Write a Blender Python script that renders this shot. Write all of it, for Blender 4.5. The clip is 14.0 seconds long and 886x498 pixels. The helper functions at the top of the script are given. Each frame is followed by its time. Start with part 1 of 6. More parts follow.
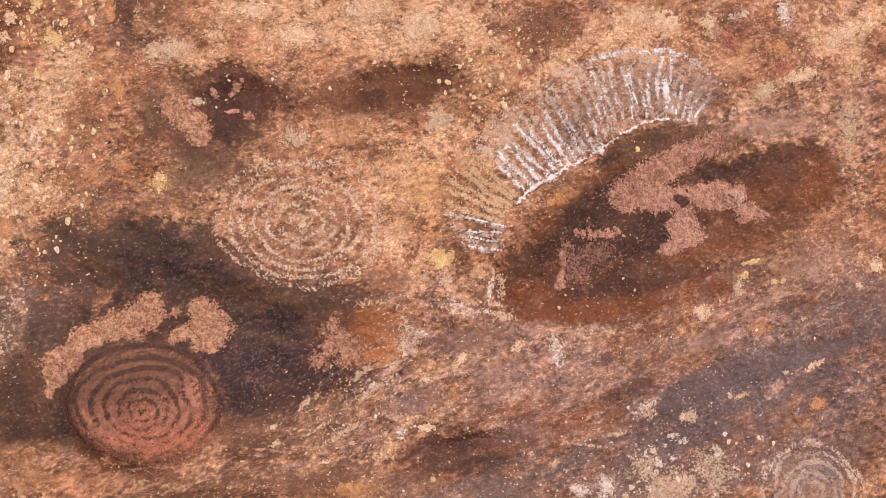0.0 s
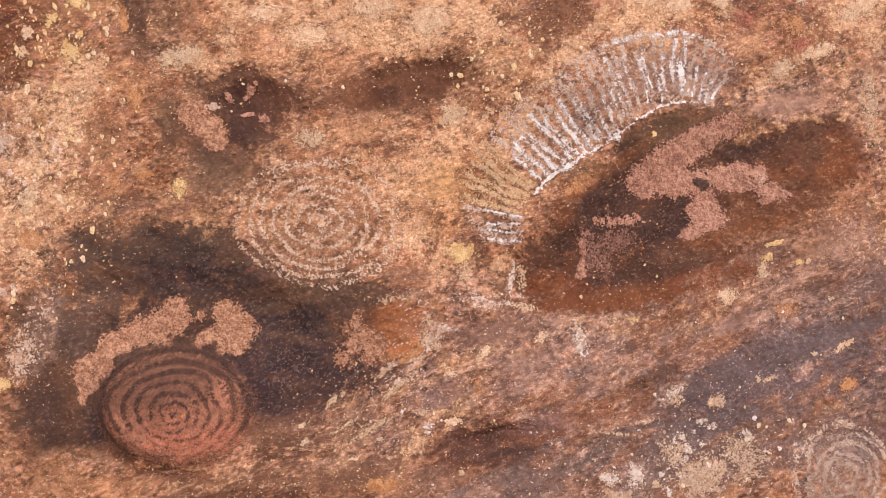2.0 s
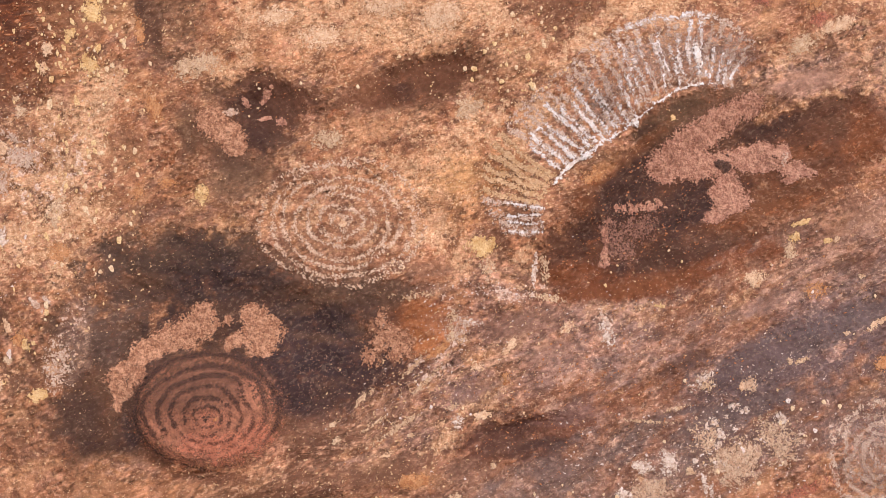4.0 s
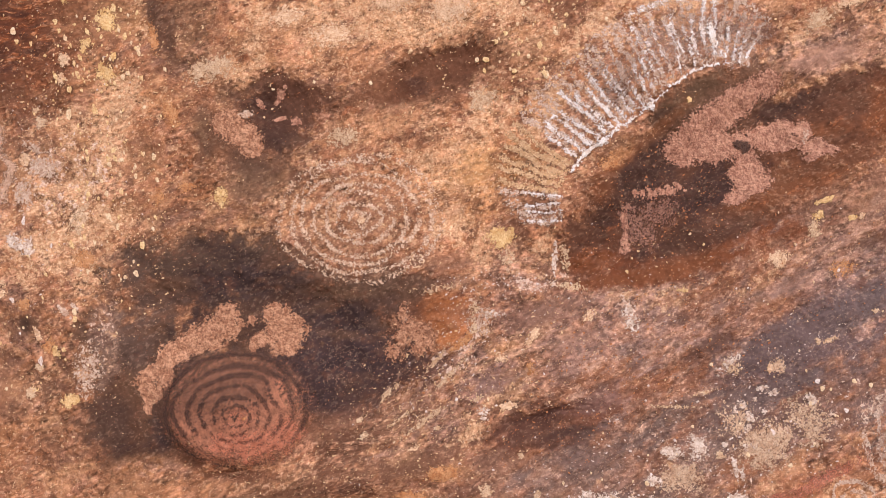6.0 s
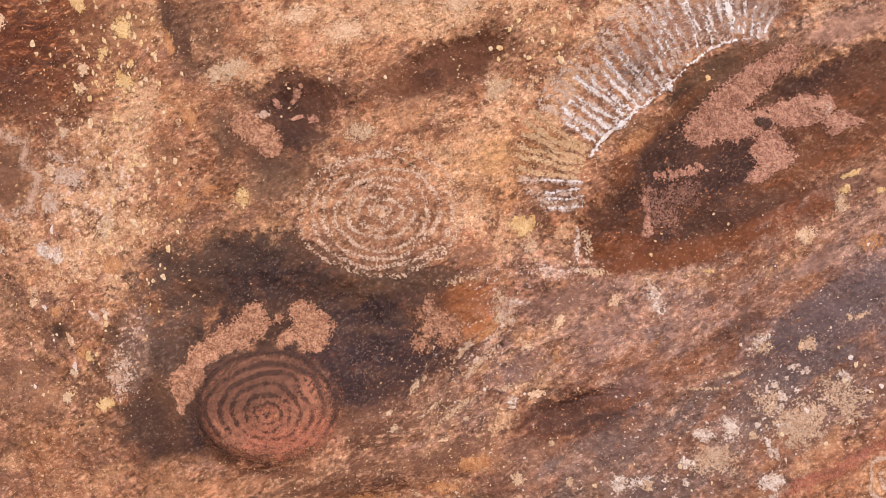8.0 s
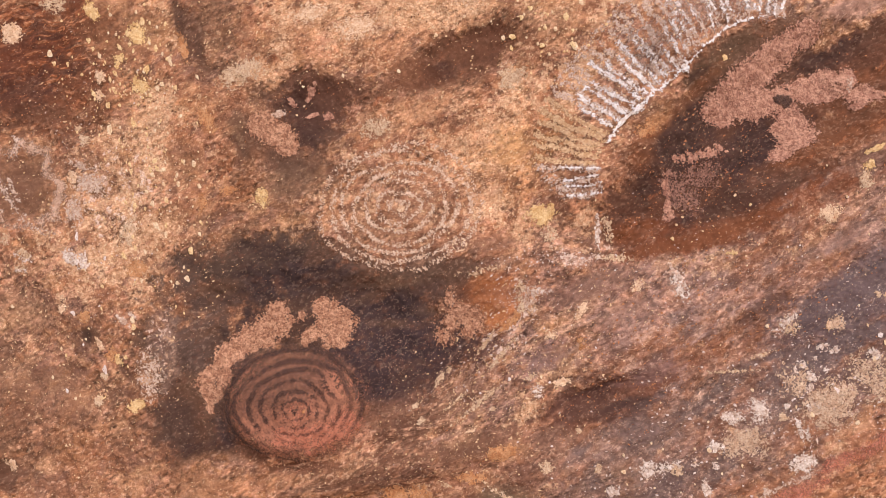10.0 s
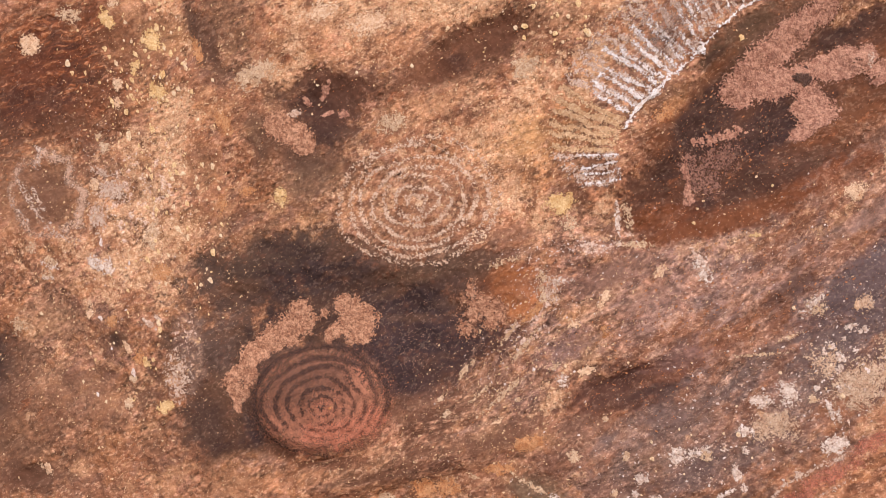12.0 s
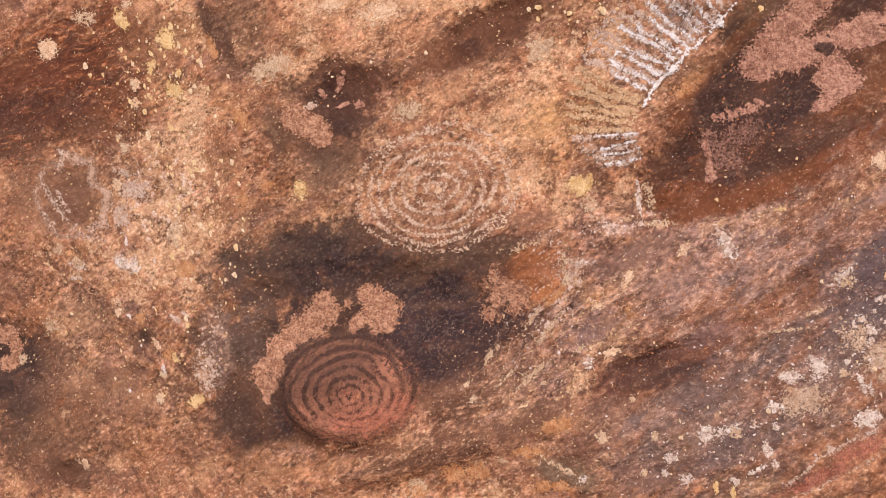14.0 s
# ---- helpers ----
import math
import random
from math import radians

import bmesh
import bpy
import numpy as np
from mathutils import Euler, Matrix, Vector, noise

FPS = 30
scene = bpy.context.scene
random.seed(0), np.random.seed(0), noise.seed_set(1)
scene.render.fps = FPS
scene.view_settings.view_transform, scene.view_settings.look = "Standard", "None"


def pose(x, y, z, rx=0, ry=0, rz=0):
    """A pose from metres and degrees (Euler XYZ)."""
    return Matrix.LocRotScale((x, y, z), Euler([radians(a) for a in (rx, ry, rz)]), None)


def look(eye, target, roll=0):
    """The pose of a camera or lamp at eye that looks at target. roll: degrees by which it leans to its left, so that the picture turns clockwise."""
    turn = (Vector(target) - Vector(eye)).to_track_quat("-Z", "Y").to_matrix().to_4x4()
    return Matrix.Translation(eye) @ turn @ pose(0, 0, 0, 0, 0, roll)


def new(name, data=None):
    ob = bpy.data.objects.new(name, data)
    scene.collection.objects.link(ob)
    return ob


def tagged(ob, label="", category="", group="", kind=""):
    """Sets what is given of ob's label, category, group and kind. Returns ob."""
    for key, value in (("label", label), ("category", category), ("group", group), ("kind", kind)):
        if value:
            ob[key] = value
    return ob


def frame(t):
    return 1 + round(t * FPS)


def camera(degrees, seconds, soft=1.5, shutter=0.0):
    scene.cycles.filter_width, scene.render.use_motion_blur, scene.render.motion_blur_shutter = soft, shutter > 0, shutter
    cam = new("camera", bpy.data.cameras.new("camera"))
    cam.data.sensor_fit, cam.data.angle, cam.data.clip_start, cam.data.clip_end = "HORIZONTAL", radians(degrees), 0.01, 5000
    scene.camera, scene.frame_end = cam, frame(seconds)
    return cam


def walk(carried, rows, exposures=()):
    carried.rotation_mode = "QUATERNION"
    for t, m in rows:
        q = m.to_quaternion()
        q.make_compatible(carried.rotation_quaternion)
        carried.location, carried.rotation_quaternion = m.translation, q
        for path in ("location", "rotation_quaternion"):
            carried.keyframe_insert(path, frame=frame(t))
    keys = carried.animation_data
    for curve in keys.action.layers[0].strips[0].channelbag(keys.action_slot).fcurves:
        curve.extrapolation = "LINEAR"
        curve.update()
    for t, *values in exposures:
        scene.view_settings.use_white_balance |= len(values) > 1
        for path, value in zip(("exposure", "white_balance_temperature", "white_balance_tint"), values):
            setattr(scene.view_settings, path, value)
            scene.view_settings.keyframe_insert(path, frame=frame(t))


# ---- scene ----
# ---- camera ----
cam = camera(90.0, 14.0, soft=0.5)
ROWS = [
    (0.0, 0.0, 0.0, 1.5, 90.0, -0.0, 0.0),
    (0.5, -0.0066, 0.0005, 1.4978, 89.916, 0.639, 0.315),
    (1.0, -0.0134, 0.0003, 1.4971, 89.824, 1.192, 0.569),
    (1.5, -0.0188, -0.0, 1.4958, 89.762, 1.743, 0.816),
    (2.0, -0.0253, -0.0, 1.493, 89.666, 2.345, 1.115),
    (2.5, -0.0314, -0.0003, 1.4913, 89.552, 2.96, 1.435),
    (3.0, -0.0393, -0.0002, 1.4902, 89.545, 3.619, 1.749),
    (5.5, -0.0759, -0.0026, 1.4803, 89.369, 6.612, 3.091),
    (6.0, -0.0822, -0.0028, 1.4786, 89.297, 7.15, 3.346),
    (6.5, -0.0885, -0.0035, 1.4774, 89.206, 7.67, 3.59),
    (7.0, -0.0972, -0.0042, 1.4745, 89.151, 8.286, 3.856),
    (7.5, -0.1056, -0.0051, 1.4724, 89.114, 8.882, 4.132),
    (8.0, -0.1147, -0.0062, 1.4704, 89.041, 9.586, 4.457),
    (10.5, -0.1519, -0.011, 1.4641, 88.793, 12.226, 5.648),
    (11.0, -0.1584, -0.0119, 1.4632, 88.841, 12.745, 5.915),
    (11.5, -0.1651, -0.0132, 1.463, 88.772, 13.241, 6.173),
    (12.0, -0.1743, -0.0147, 1.4611, 88.695, 13.792, 6.426),
    (12.5, -0.1821, -0.0164, 1.4596, 88.595, 14.315, 6.671),
    (13.0, -0.1898, -0.0178, 1.4569, 88.523, 14.835, 6.935),
    (13.5, -0.1976, -0.0193, 1.454, 88.374, 15.352, 7.226),
    (14.0, -0.2064, -0.0207, 1.4529, 88.159, 15.904, 7.51),
]
walk(cam, [(t, pose(*p)) for t, *p in ROWS])

# ---- light: open shade at the mouth of a rock shelter, soft sun from above and beside the viewer ----
scene.view_settings.exposure = 0.14
world = bpy.data.worlds.new("sky")
scene.world = world
world.use_nodes = True
wn = world.node_tree
sky = wn.nodes.new("ShaderNodeTexSky")
sky.sky_type, sky.sun_disc = "NISHITA", False
sky.sun_elevation, sky.sun_rotation = radians(42), radians(150)
wn.links.new(sky.outputs[0], wn.nodes["Background"].inputs[0])
wn.nodes["Background"].inputs[1].default_value = 0.135
sun = new("sun", bpy.data.lights.new("sun", "SUN"))
sun.data.energy, sun.data.angle, sun.data.color = 5.0, radians(10), (0.985, 0.99, 1.0)
sun.matrix_world = look((0.74 * 10, -1.0 * 10, 1.1 * 10), (0, 0, 0))


# ---- colour ----
def C(r, g, b, k=1.35):
    """Base colour from display values under this light."""
    return tuple((((c / 255 + 0.055) / 1.055) ** 2.4 if c > 10 else c / 255 / 12.92) * w / k for c, w in ((r, 0.985), (g, 1.0), (b, 1.035)))


# ---- smooth random fields over the rock face, in metres ----
U0, U1, V0, V1, STEP = -1.70, 1.20, 0.58, 2.40, 0.0022
gu, gv = np.arange(U0, U1, STEP), np.arange(V0, V1, STEP)
NU, NV = len(gu), len(gv)
rng = np.random.RandomState(7)


def value_noise(x, y, seed):
    """Smooth random values in 0..1 on a lattice of unit cells."""
    table = np.random.RandomState(seed).rand(256, 256).astype(np.float32)
    ix, iy = np.floor(x).astype(np.int32), np.floor(y).astype(np.int32)
    fx, fy = (x - ix).astype(np.float32), (y - iy).astype(np.float32)
    fx, fy = fx * fx * (3 - 2 * fx), fy * fy * (3 - 2 * fy)
    a, b = table[iy & 255, ix & 255], table[iy & 255, (ix + 1) & 255]
    c, d = table[(iy + 1) & 255, ix & 255], table[(iy + 1) & 255, (ix + 1) & 255]
    return a + (b - a) * fx + (c - a) * fy + (a - b - c + d) * fx * fy


def fbm(u, v, size, octaves=4, seed=1, turn=0.0, stretch=1.0, gain=0.55):
    """Layered noise about 0, roughly -1..1; size in metres, drawn out along the direction turn."""
    ca, sa = math.cos(radians(turn)), math.sin(radians(turn))
    x, y = (u * ca + v * sa) / (size * stretch), (-u * sa + v * ca) / size
    total, amp, norm = 0, 1.0, 0
    for k in range(octaves):
        total = total + amp * value_noise(x + 17.3 * k, y + 31.7 * k, seed + k)
        norm += amp
        x, y, amp = x * 2.03, y * 2.03, amp * gain
    return (total / norm - 0.5) * 3.0


UU, VV = np.meshgrid(gu, gv)
UU, VV = UU.astype(np.float32), VV.astype(np.float32)
N_BIG = fbm(UU, VV, 0.22, 3, 11)
N_MID = fbm(UU, VV, 0.075, 4, 23)
N_MID2 = fbm(UU, VV, 0.06, 4, 37)
N_FINE = fbm(UU, VV, 0.018, 4, 41, gain=0.7)
N_FINE2 = fbm(UU, VV, 0.012, 3, 53, turn=14, stretch=1.6, gain=0.75)
N_GRAIN = fbm(UU, VV, 0.0062, 2, 67, turn=18, stretch=1.8)
N_BED = fbm(UU, VV, 0.035, 4, 71, turn=26, stretch=4.5, gain=0.65)
N_FLAT = fbm(UU, VV, 0.03, 3, 83, turn=-8, stretch=5, gain=0.65)


def window(u, v, reach):
    i0, i1 = max(0, int((u - reach - U0) / STEP)), min(NU, int((u + reach - U0) / STEP) + 1)
    j0, j1 = max(0, int((v - reach - V0) / STEP)), min(NV, int((v + reach - V0) / STEP) + 1)
    return slice(j0, j1), slice(i0, i1)


def ramp(x, a, b):
    x = np.clip((x - a) / (b - a), 0, 1)
    return x * x * (3 - 2 * x)


def oval(u, v, ru, rv, ang, uu, vv):
    """1 at the middle, 0 on the rim of the ellipse, negative outside."""
    ca, sa = math.cos(radians(ang)), math.sin(radians(ang))
    return 1 - np.hypot(((uu - u) * ca + (vv - v) * sa) / ru, (-(uu - u) * sa + (vv - v) * ca) / rv)


# ---- the relief of the face, metres away from the viewer ----
SMOOTH = np.maximum(ramp(oval(-0.585, 1.334, 0.45, 0.24, -9, UU, VV), 0.0, 0.3), ramp(oval(0.505, 1.557, 0.47, 0.20, 27, UU, VV), 0.0, 0.3))
H = 0.011 * N_BIG + (0.0035 * N_MID + 0.0012 * N_FINE + 0.0012 * N_BED) * (1 - 0.75 * SMOOTH)


def dent(u, v, ru, rv, ang, deep, soft=0.6, warp=0.25):
    s = window(u, v, max(ru, rv) * 1.5)
    f = oval(u, v, ru, rv, ang, UU[s], VV[s]) + warp * N_MID[s] * 0.5
    H[s] += deep * ramp(f, -0.1, soft)


# the two large hollows, the boss inside the first, the lip below it, the bulge that carries the rayed arch
dent(-0.585, 1.334, 0.376, 0.166, -9, 0.024)
dent(0.505, 1.557, 0.427, 0.152, 27, 0.024)
dent(-0.480, 1.831, 0.141, 0.080, 9, 0.010)
dent(-0.127, 1.872, 0.188, 0.068, 11, 0.008)
dent(-0.684, 1.144, 0.188, 0.136, -21, -0.022, 0.4, 0.08)
dent(-0.540, 0.954, 0.407, 0.063, 2, -0.022, 0.9)
dent(0.311, 1.832, 0.369, 0.138, 32, -0.016, 0.9)
dent(0.061, 1.032, 0.159, 0.039, 8, 0.010)
dent(-1.428, 1.133, 0.047, 0.032, -13, 0.010)
dent(-1.508, 1.472, 0.104, 0.190, 63, 0.012)


def face(u, v):
    """Height of the face (the y of its surface) at places on it."""
    x, y = np.clip((np.asarray(u) - U0) / STEP, 0, NU - 1.001), np.clip((np.asarray(v) - V0) / STEP, 0, NV - 1.001)
    i, j = x.astype(int), y.astype(int)
    fx, fy = x - i, y - j
    h = H[j, i] * (1 - fx) * (1 - fy) + H[j, i + 1] * fx * (1 - fy) + H[j + 1, i] * (1 - fx) * fy + H[j + 1, i + 1] * fx * fy
    return 1.05 + 0.058 * np.asarray(u) + 0.0365 * (np.asarray(v) - 1.5) + h


# ---- natural staining of the face and shade in its hollows, kept as one colour per point ----
COL = np.zeros((NV, NU, 3), np.float32)
FLECK = np.full((NV, NU), 0.12, np.float32)
# how much of each flaking skin is left: cream, rust, chalk
SKIN = np.empty((NV, NU, 3), np.float32)
SKIN[..., 0] = 0.36 + 0.16 * N_BIG + 0.10 * N_MID
SKIN[..., 1] = 0.34 - 0.12 * N_BIG + 0.12 * N_MID2
SKIN[..., 2] = 0.12 + 0.10 * N_MID2


def skin(u, v, ru, rv, ang, which, amount, strength=1.0, soft=0.85):
    """Sets how much of a flaking skin (0 cream, 1 rust, 2 chalk) is left in a patch."""
    s = window(u, v, max(ru, rv) * 1.7)
    f = oval(u, v, ru, rv, ang, UU[s], VV[s]) + 0.3 * N_MID[s] + 0.15 * N_FINE[s]
    m = ramp(f, -0.35 * soft, soft) * strength
    SKIN[s][..., which] += (amount - SKIN[s][..., which]) * m


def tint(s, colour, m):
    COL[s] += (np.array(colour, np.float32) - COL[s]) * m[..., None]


def stain_or_shade(u, v, ru, rv, ang, colour, strength=0.8, soft=0.85, rough=0.35, fine=0.3, bed=0.0, fleck=None, bare=None):
    """A soft-edged, uneven patch of colour in the rock; also lays painted shade in hollows."""
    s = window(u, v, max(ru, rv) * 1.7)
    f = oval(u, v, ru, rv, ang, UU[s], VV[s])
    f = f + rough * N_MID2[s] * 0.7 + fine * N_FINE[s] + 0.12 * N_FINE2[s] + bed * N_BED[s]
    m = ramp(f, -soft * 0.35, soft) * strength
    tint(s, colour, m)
    if fleck is not None:
        FLECK[s] += (0.5 * fleck - FLECK[s]) * m
    if bare is not None:
        for k in range(3):
            SKIN[s][..., k] += (bare[k] - SKIN[s][..., k]) * m


ALL = (slice(None), slice(None))
COL[:] = C(164, 107, 78)
tint(ALL, C(192, 138, 98), 0.7 * ramp(N_BIG * 0.6 + N_MID * 0.7, 0.0, 0.9))
tint(ALL, C(126, 82, 60), 0.7 * ramp(-N_BIG * 0.3 + N_MID2 * 0.8, 0.05, 0.9))
# broad zones
stain_or_shade(-0.223, 2.017, 0.440, 0.152, 1, C(196, 144, 104), 0.6, 0.8)
stain_or_shade(-0.966, 1.681, 0.112, 0.322, 0, C(190, 140, 102), 0.6)
stain_or_shade(-0.993, 1.764, 0.165, 0.325, -16, C(190, 140, 104), 0.5)
stain_or_shade(0.129, 1.273, 0.296, 0.132, 7, C(158, 114, 94), 0.8, bed=0.3, bare=(0.3, 0.2, 0.3))
stain_or_shade(0.861, 1.222, 0.554, 0.210, 23, C(108, 82, 77), 0.94, bed=0.4, bare=(0.12, 0.3, 0.25))
stain_or_shade(0.974, 1.053, 0.353, 0.176, 17, C(108, 82, 77), 0.88, bed=0.5, bare=(0.15, 0.2, 0.35))
stain_or_shade(0.636, 0.997, 0.341, 0.093, 17, C(120, 90, 80), 0.85, bed=0.5, bare=(0.25, 0.2, 0.4))
stain_or_shade(0.177, 0.844, 0.373, 0.154, 9, C(122, 92, 82), 0.7, bed=0.5, bare=(0.22, 0.25, 0.38))
stain_or_shade(0.889, 1.445, 0.280, 0.128, 26, C(152, 110, 92), 0.7, bed=0.4, bare=(0.25, 0.35, 0.3))
stain_or_shade(0.924, 1.845, 0.254, 0.100, 15, C(164, 122, 104), 0.8, bed=0.3, bare=(0.3, 0.25, 0.35))
stain_or_shade(0.428, 1.176, 0.263, 0.068, 22, C(150, 94, 66), 0.8, bed=0.5, bare=(0.25, 0.6, 0.2))
stain_or_shade(0.115, 1.033, 0.213, 0.065, 8, C(104, 62, 46), 0.9, bed=0.5, bare=(0.12, 0.6, 0.1))
stain_or_shade(0.035, 1.155, 0.186, 0.066, 24, C(134, 100, 88), 0.8, bed=0.4, bare=(0.2, 0.3, 0.3))
stain_or_shade(-0.292, 1.072, 0.199, 0.077, 20, C(142, 100, 78), 0.8, bed=0.5, bare=(0.25, 0.35, 0.25))
stain_or_shade(-0.543, 0.973, 0.495, 0.066, -2, C(138, 88, 63), 0.9, bed=0.4, bare=(0.26, 0.45, 0.08))
stain_or_shade(-0.948, 1.225, 0.097, 0.211, -1, C(116, 72, 50), 0.85, bare=(0.2, 0.5, 0.0))
stain_or_shade(-0.900, 1.004, 0.154, 0.061, -2, C(186, 128, 94), 0.7, bare=(0.5, 0.3, 0.0))
stain_or_shade(-1.209, 2.081, 0.263, 0.186, -17, C(118, 68, 46), 0.9, bed=0.3, bare=(0.22, 0.6, 0.05))
stain_or_shade(-1.534, 1.382, 0.150, 0.247, 63, C(96, 66, 50), 0.9, bare=(0.1, 0.3, 0.05))
stain_or_shade(-1.251, 1.194, 0.311, 0.157, -14, C(148, 98, 70), 0.8, bare=(0.3, 0.4, 0.12))
stain_or_shade(-1.253, 1.432, 0.224, 0.161, -14, C(144, 98, 76), 0.7, bare=(0.3, 0.3, 0.25))
# where the cream skin is thick
skin(-0.222, 2.030, 0.561, 0.165, 2, 0, 0.56)
skin(-0.059, 1.622, 0.281, 0.175, 12, 0, 0.56)
skin(0.200, 1.898, 0.282, 0.150, 36, 0, 0.55)
skin(0.514, 2.036, 0.289, 0.113, 13, 0, 0.56)
skin(0.970, 2.047, 0.207, 0.100, 25, 0, 0.56)
skin(-0.984, 1.707, 0.134, 0.336, 1, 0, 0.56)
skin(-0.993, 1.764, 0.198, 0.369, -16, 0, 0.56)
skin(-1.300, 1.628, 0.230, 0.117, -16, 0, 0.5)
skin(-0.321, 1.560, 0.195, 0.132, 0, 0, 0.5)

# dark hollows: soot, with part of their shade painted into the colour
BARE = (0.0, 0.12, 0.0)
stain_or_shade(-0.596, 1.816, 0.191, 0.132, -15, C(142, 96, 70), 0.7, bare=(0.25, 0.3, 0.0))
stain_or_shade(-0.478, 1.854, 0.129, 0.092, 11, C(102, 64, 48), 0.92, 0.5, bare=(0.1, 0.35, 0.0))
stain_or_shade(-0.471, 1.834, 0.086, 0.061, 6, C(76, 48, 38), 0.9, 0.5, bare=BARE)
stain_or_shade(-0.596, 1.784, 0.103, 0.078, -45, C(100, 66, 50), 0.85, bare=(0.05, 0.2, 0.0))
stain_or_shade(-0.645, 1.658, 0.125, 0.078, -20, C(130, 88, 64), 0.8, bare=(0.2, 0.4, 0.0))
stain_or_shade(-0.128, 1.873, 0.227, 0.083, 11, C(106, 68, 50), 0.92, 0.6, bare=(0.08, 0.35, 0.0))
stain_or_shade(0.257, 2.048, 0.114, 0.078, 12, C(112, 72, 54), 0.85, bare=(0.15, 0.35, 0.0))
stain_or_shade(0.103, 1.895, 0.109, 0.067, 20, C(130, 84, 60), 0.7, bare=(0.25, 0.4, 0.0))
stain_or_shade(-0.694, 1.475, 0.258, 0.130, -4, C(80, 56, 45), 0.97, 0.6, bare=BARE)
stain_or_shade(-0.866, 1.299, 0.110, 0.182, 83, C(84, 60, 48), 0.93, 0.5, bare=BARE)
stain_or_shade(-0.880, 1.126, 0.129, 0.097, -18, C(88, 58, 44), 0.93, 0.5, bare=BARE)
stain_or_shade(-0.548, 1.342, 0.370, 0.154, -8, C(74, 52, 43), 0.97, 0.5, fleck=0.3, bare=(0.0, 0.05, 0.0))
stain_or_shade(-0.385, 1.226, 0.304, 0.126, -9, C(72, 50, 45), 0.97, 0.4, fleck=0.5, bare=(0.03, 0.05, 0.03))
stain_or_shade(-0.281, 1.383, 0.172, 0.079, -10, C(86, 62, 50), 0.9, 0.5, bare=(0.08, 0.2, 0.0))
stain_or_shade(-0.843, 1.151, 0.055, 0.134, -7, C(72, 50, 42), 0.85, 0.5, bare=BARE)
stain_or_shade(-0.857, 1.142, 0.024, 0.024, -5, C(52, 40, 38), 0.9, 0.6, bare=BARE)
stain_or_shade(-0.147, 1.311, 0.067, 0.072, -1, C(158, 88, 50), 0.92, 0.6, fine=0.2, bare=(0.1, 0.45, 0.15))
stain_or_shade(0.299, 1.460, 0.211, 0.131, 34, C(88, 53, 38), 0.96, 0.4, fleck=0.8, bare=(0.05, 0.3, 0.0))
stain_or_shade(0.487, 1.558, 0.273, 0.165, 27, C(84, 53, 40), 0.96, 0.4, fleck=0.6, bare=(0.02, 0.15, 0.0))
stain_or_shade(0.536, 1.724, 0.247, 0.087, 24, C(92, 62, 46), 0.92, 0.5, bare=(0.08, 0.3, 0.0))
stain_or_shade(0.829, 1.650, 0.217, 0.121, 8, C(102, 61, 42), 0.95, 0.45, bare=(0.02, 0.3, 0.0))
stain_or_shade(0.921, 1.673, 0.102, 0.101, 0, C(116, 64, 42), 0.7, bare=(0.0, 0.4, 0.0))
stain_or_shade(0.448, 1.385, 0.364, 0.056, 9, C(120, 66, 42), 0.93, 0.5, bare=(0.03, 0.5, 0.05))
stain_or_shade(0.654, 1.515, 0.199, 0.082, 20, C(108, 66, 46), 0.85, bare=(0.1, 0.5, 0.0))
stain_or_shade(0.200, 1.419, 0.083, 0.068, 29, C(98, 54, 36), 0.8, bare=(0.05, 0.5, 0.0))
stain_or_shade(0.311, 1.604, 0.167, 0.063, 35, C(96, 62, 46), 0.85, 0.6, bare=(0.12, 0.35, 0.0))
stain_or_shade(0.850, 1.737, 0.144, 0.031, 6, C(84, 50, 37), 0.9, 0.5, bare=BARE)
stain_or_shade(0.963, 1.687, 0.058, 0.073, 0, C(104, 58, 38), 0.85, bare=(0.0, 0.4, 0.0))
stain_or_shade(0.603, 1.626, 0.026, 0.026, 0, C(60, 40, 34), 0.9, 0.5, bare=BARE)
stain_or_shade(-0.936, 1.237, 0.082, 0.200, 4, C(98, 62, 44), 0.9, 0.6, bare=(0.06, 0.4, 0.0))
stain_or_shade(-0.926, 1.066, 0.093, 0.062, 9, C(150, 92, 60), 0.7, bare=(0.25, 0.5, 0.0))
stain_or_shade(-1.258, 2.082, 0.248, 0.156, -8, C(92, 50, 35), 0.92, 0.7, bed=0.2, bare=(0.1, 0.5, 0.03))
stain_or_shade(-1.349, 1.988, 0.133, 0.072, -16, C(76, 48, 38), 0.88, 0.7, bare=(0.05, 0.3, 0.03))
stain_or_shade(-1.545, 1.370, 0.092, 0.161, -5, C(78, 56, 45), 0.9, 0.6, bare=BARE)
stain_or_shade(-1.391, 1.653, 0.121, 0.087, -16, C(126, 82, 60), 0.7, bare=(0.3, 0.4, 0.1))
stain_or_shade(-1.517, 1.216, 0.141, 0.057, -14, C(120, 78, 54), 0.7, bare=(0.25, 0.4, 0.05))
stain_or_shade(-0.697, 2.087, 0.113, 0.139, -0, C(116, 80, 60), 0.85, bare=(0.15, 0.3, 0.0))
stain_or_shade(-1.101, 2.053, 0.161, 0.179, -8, C(112, 66, 44), 0.9, bed=0.2, bare=(0.15, 0.5, 0.05))
stain_or_shade(-0.769, 1.575, 0.121, 0.081, -8, C(138, 98, 74), 0.7, bare=(0.25, 0.3, 0.15))
stain_or_shade(0.008, 1.394, 0.121, 0.080, -1, C(152, 110, 92), 0.8, bare=(0.25, 0.2, 0.3))
stain_or_shade(-0.422, 1.971, 0.095, 0.047, -9, C(200, 132, 98), 0.7, bare=(0.4, 0.3, 0.0))
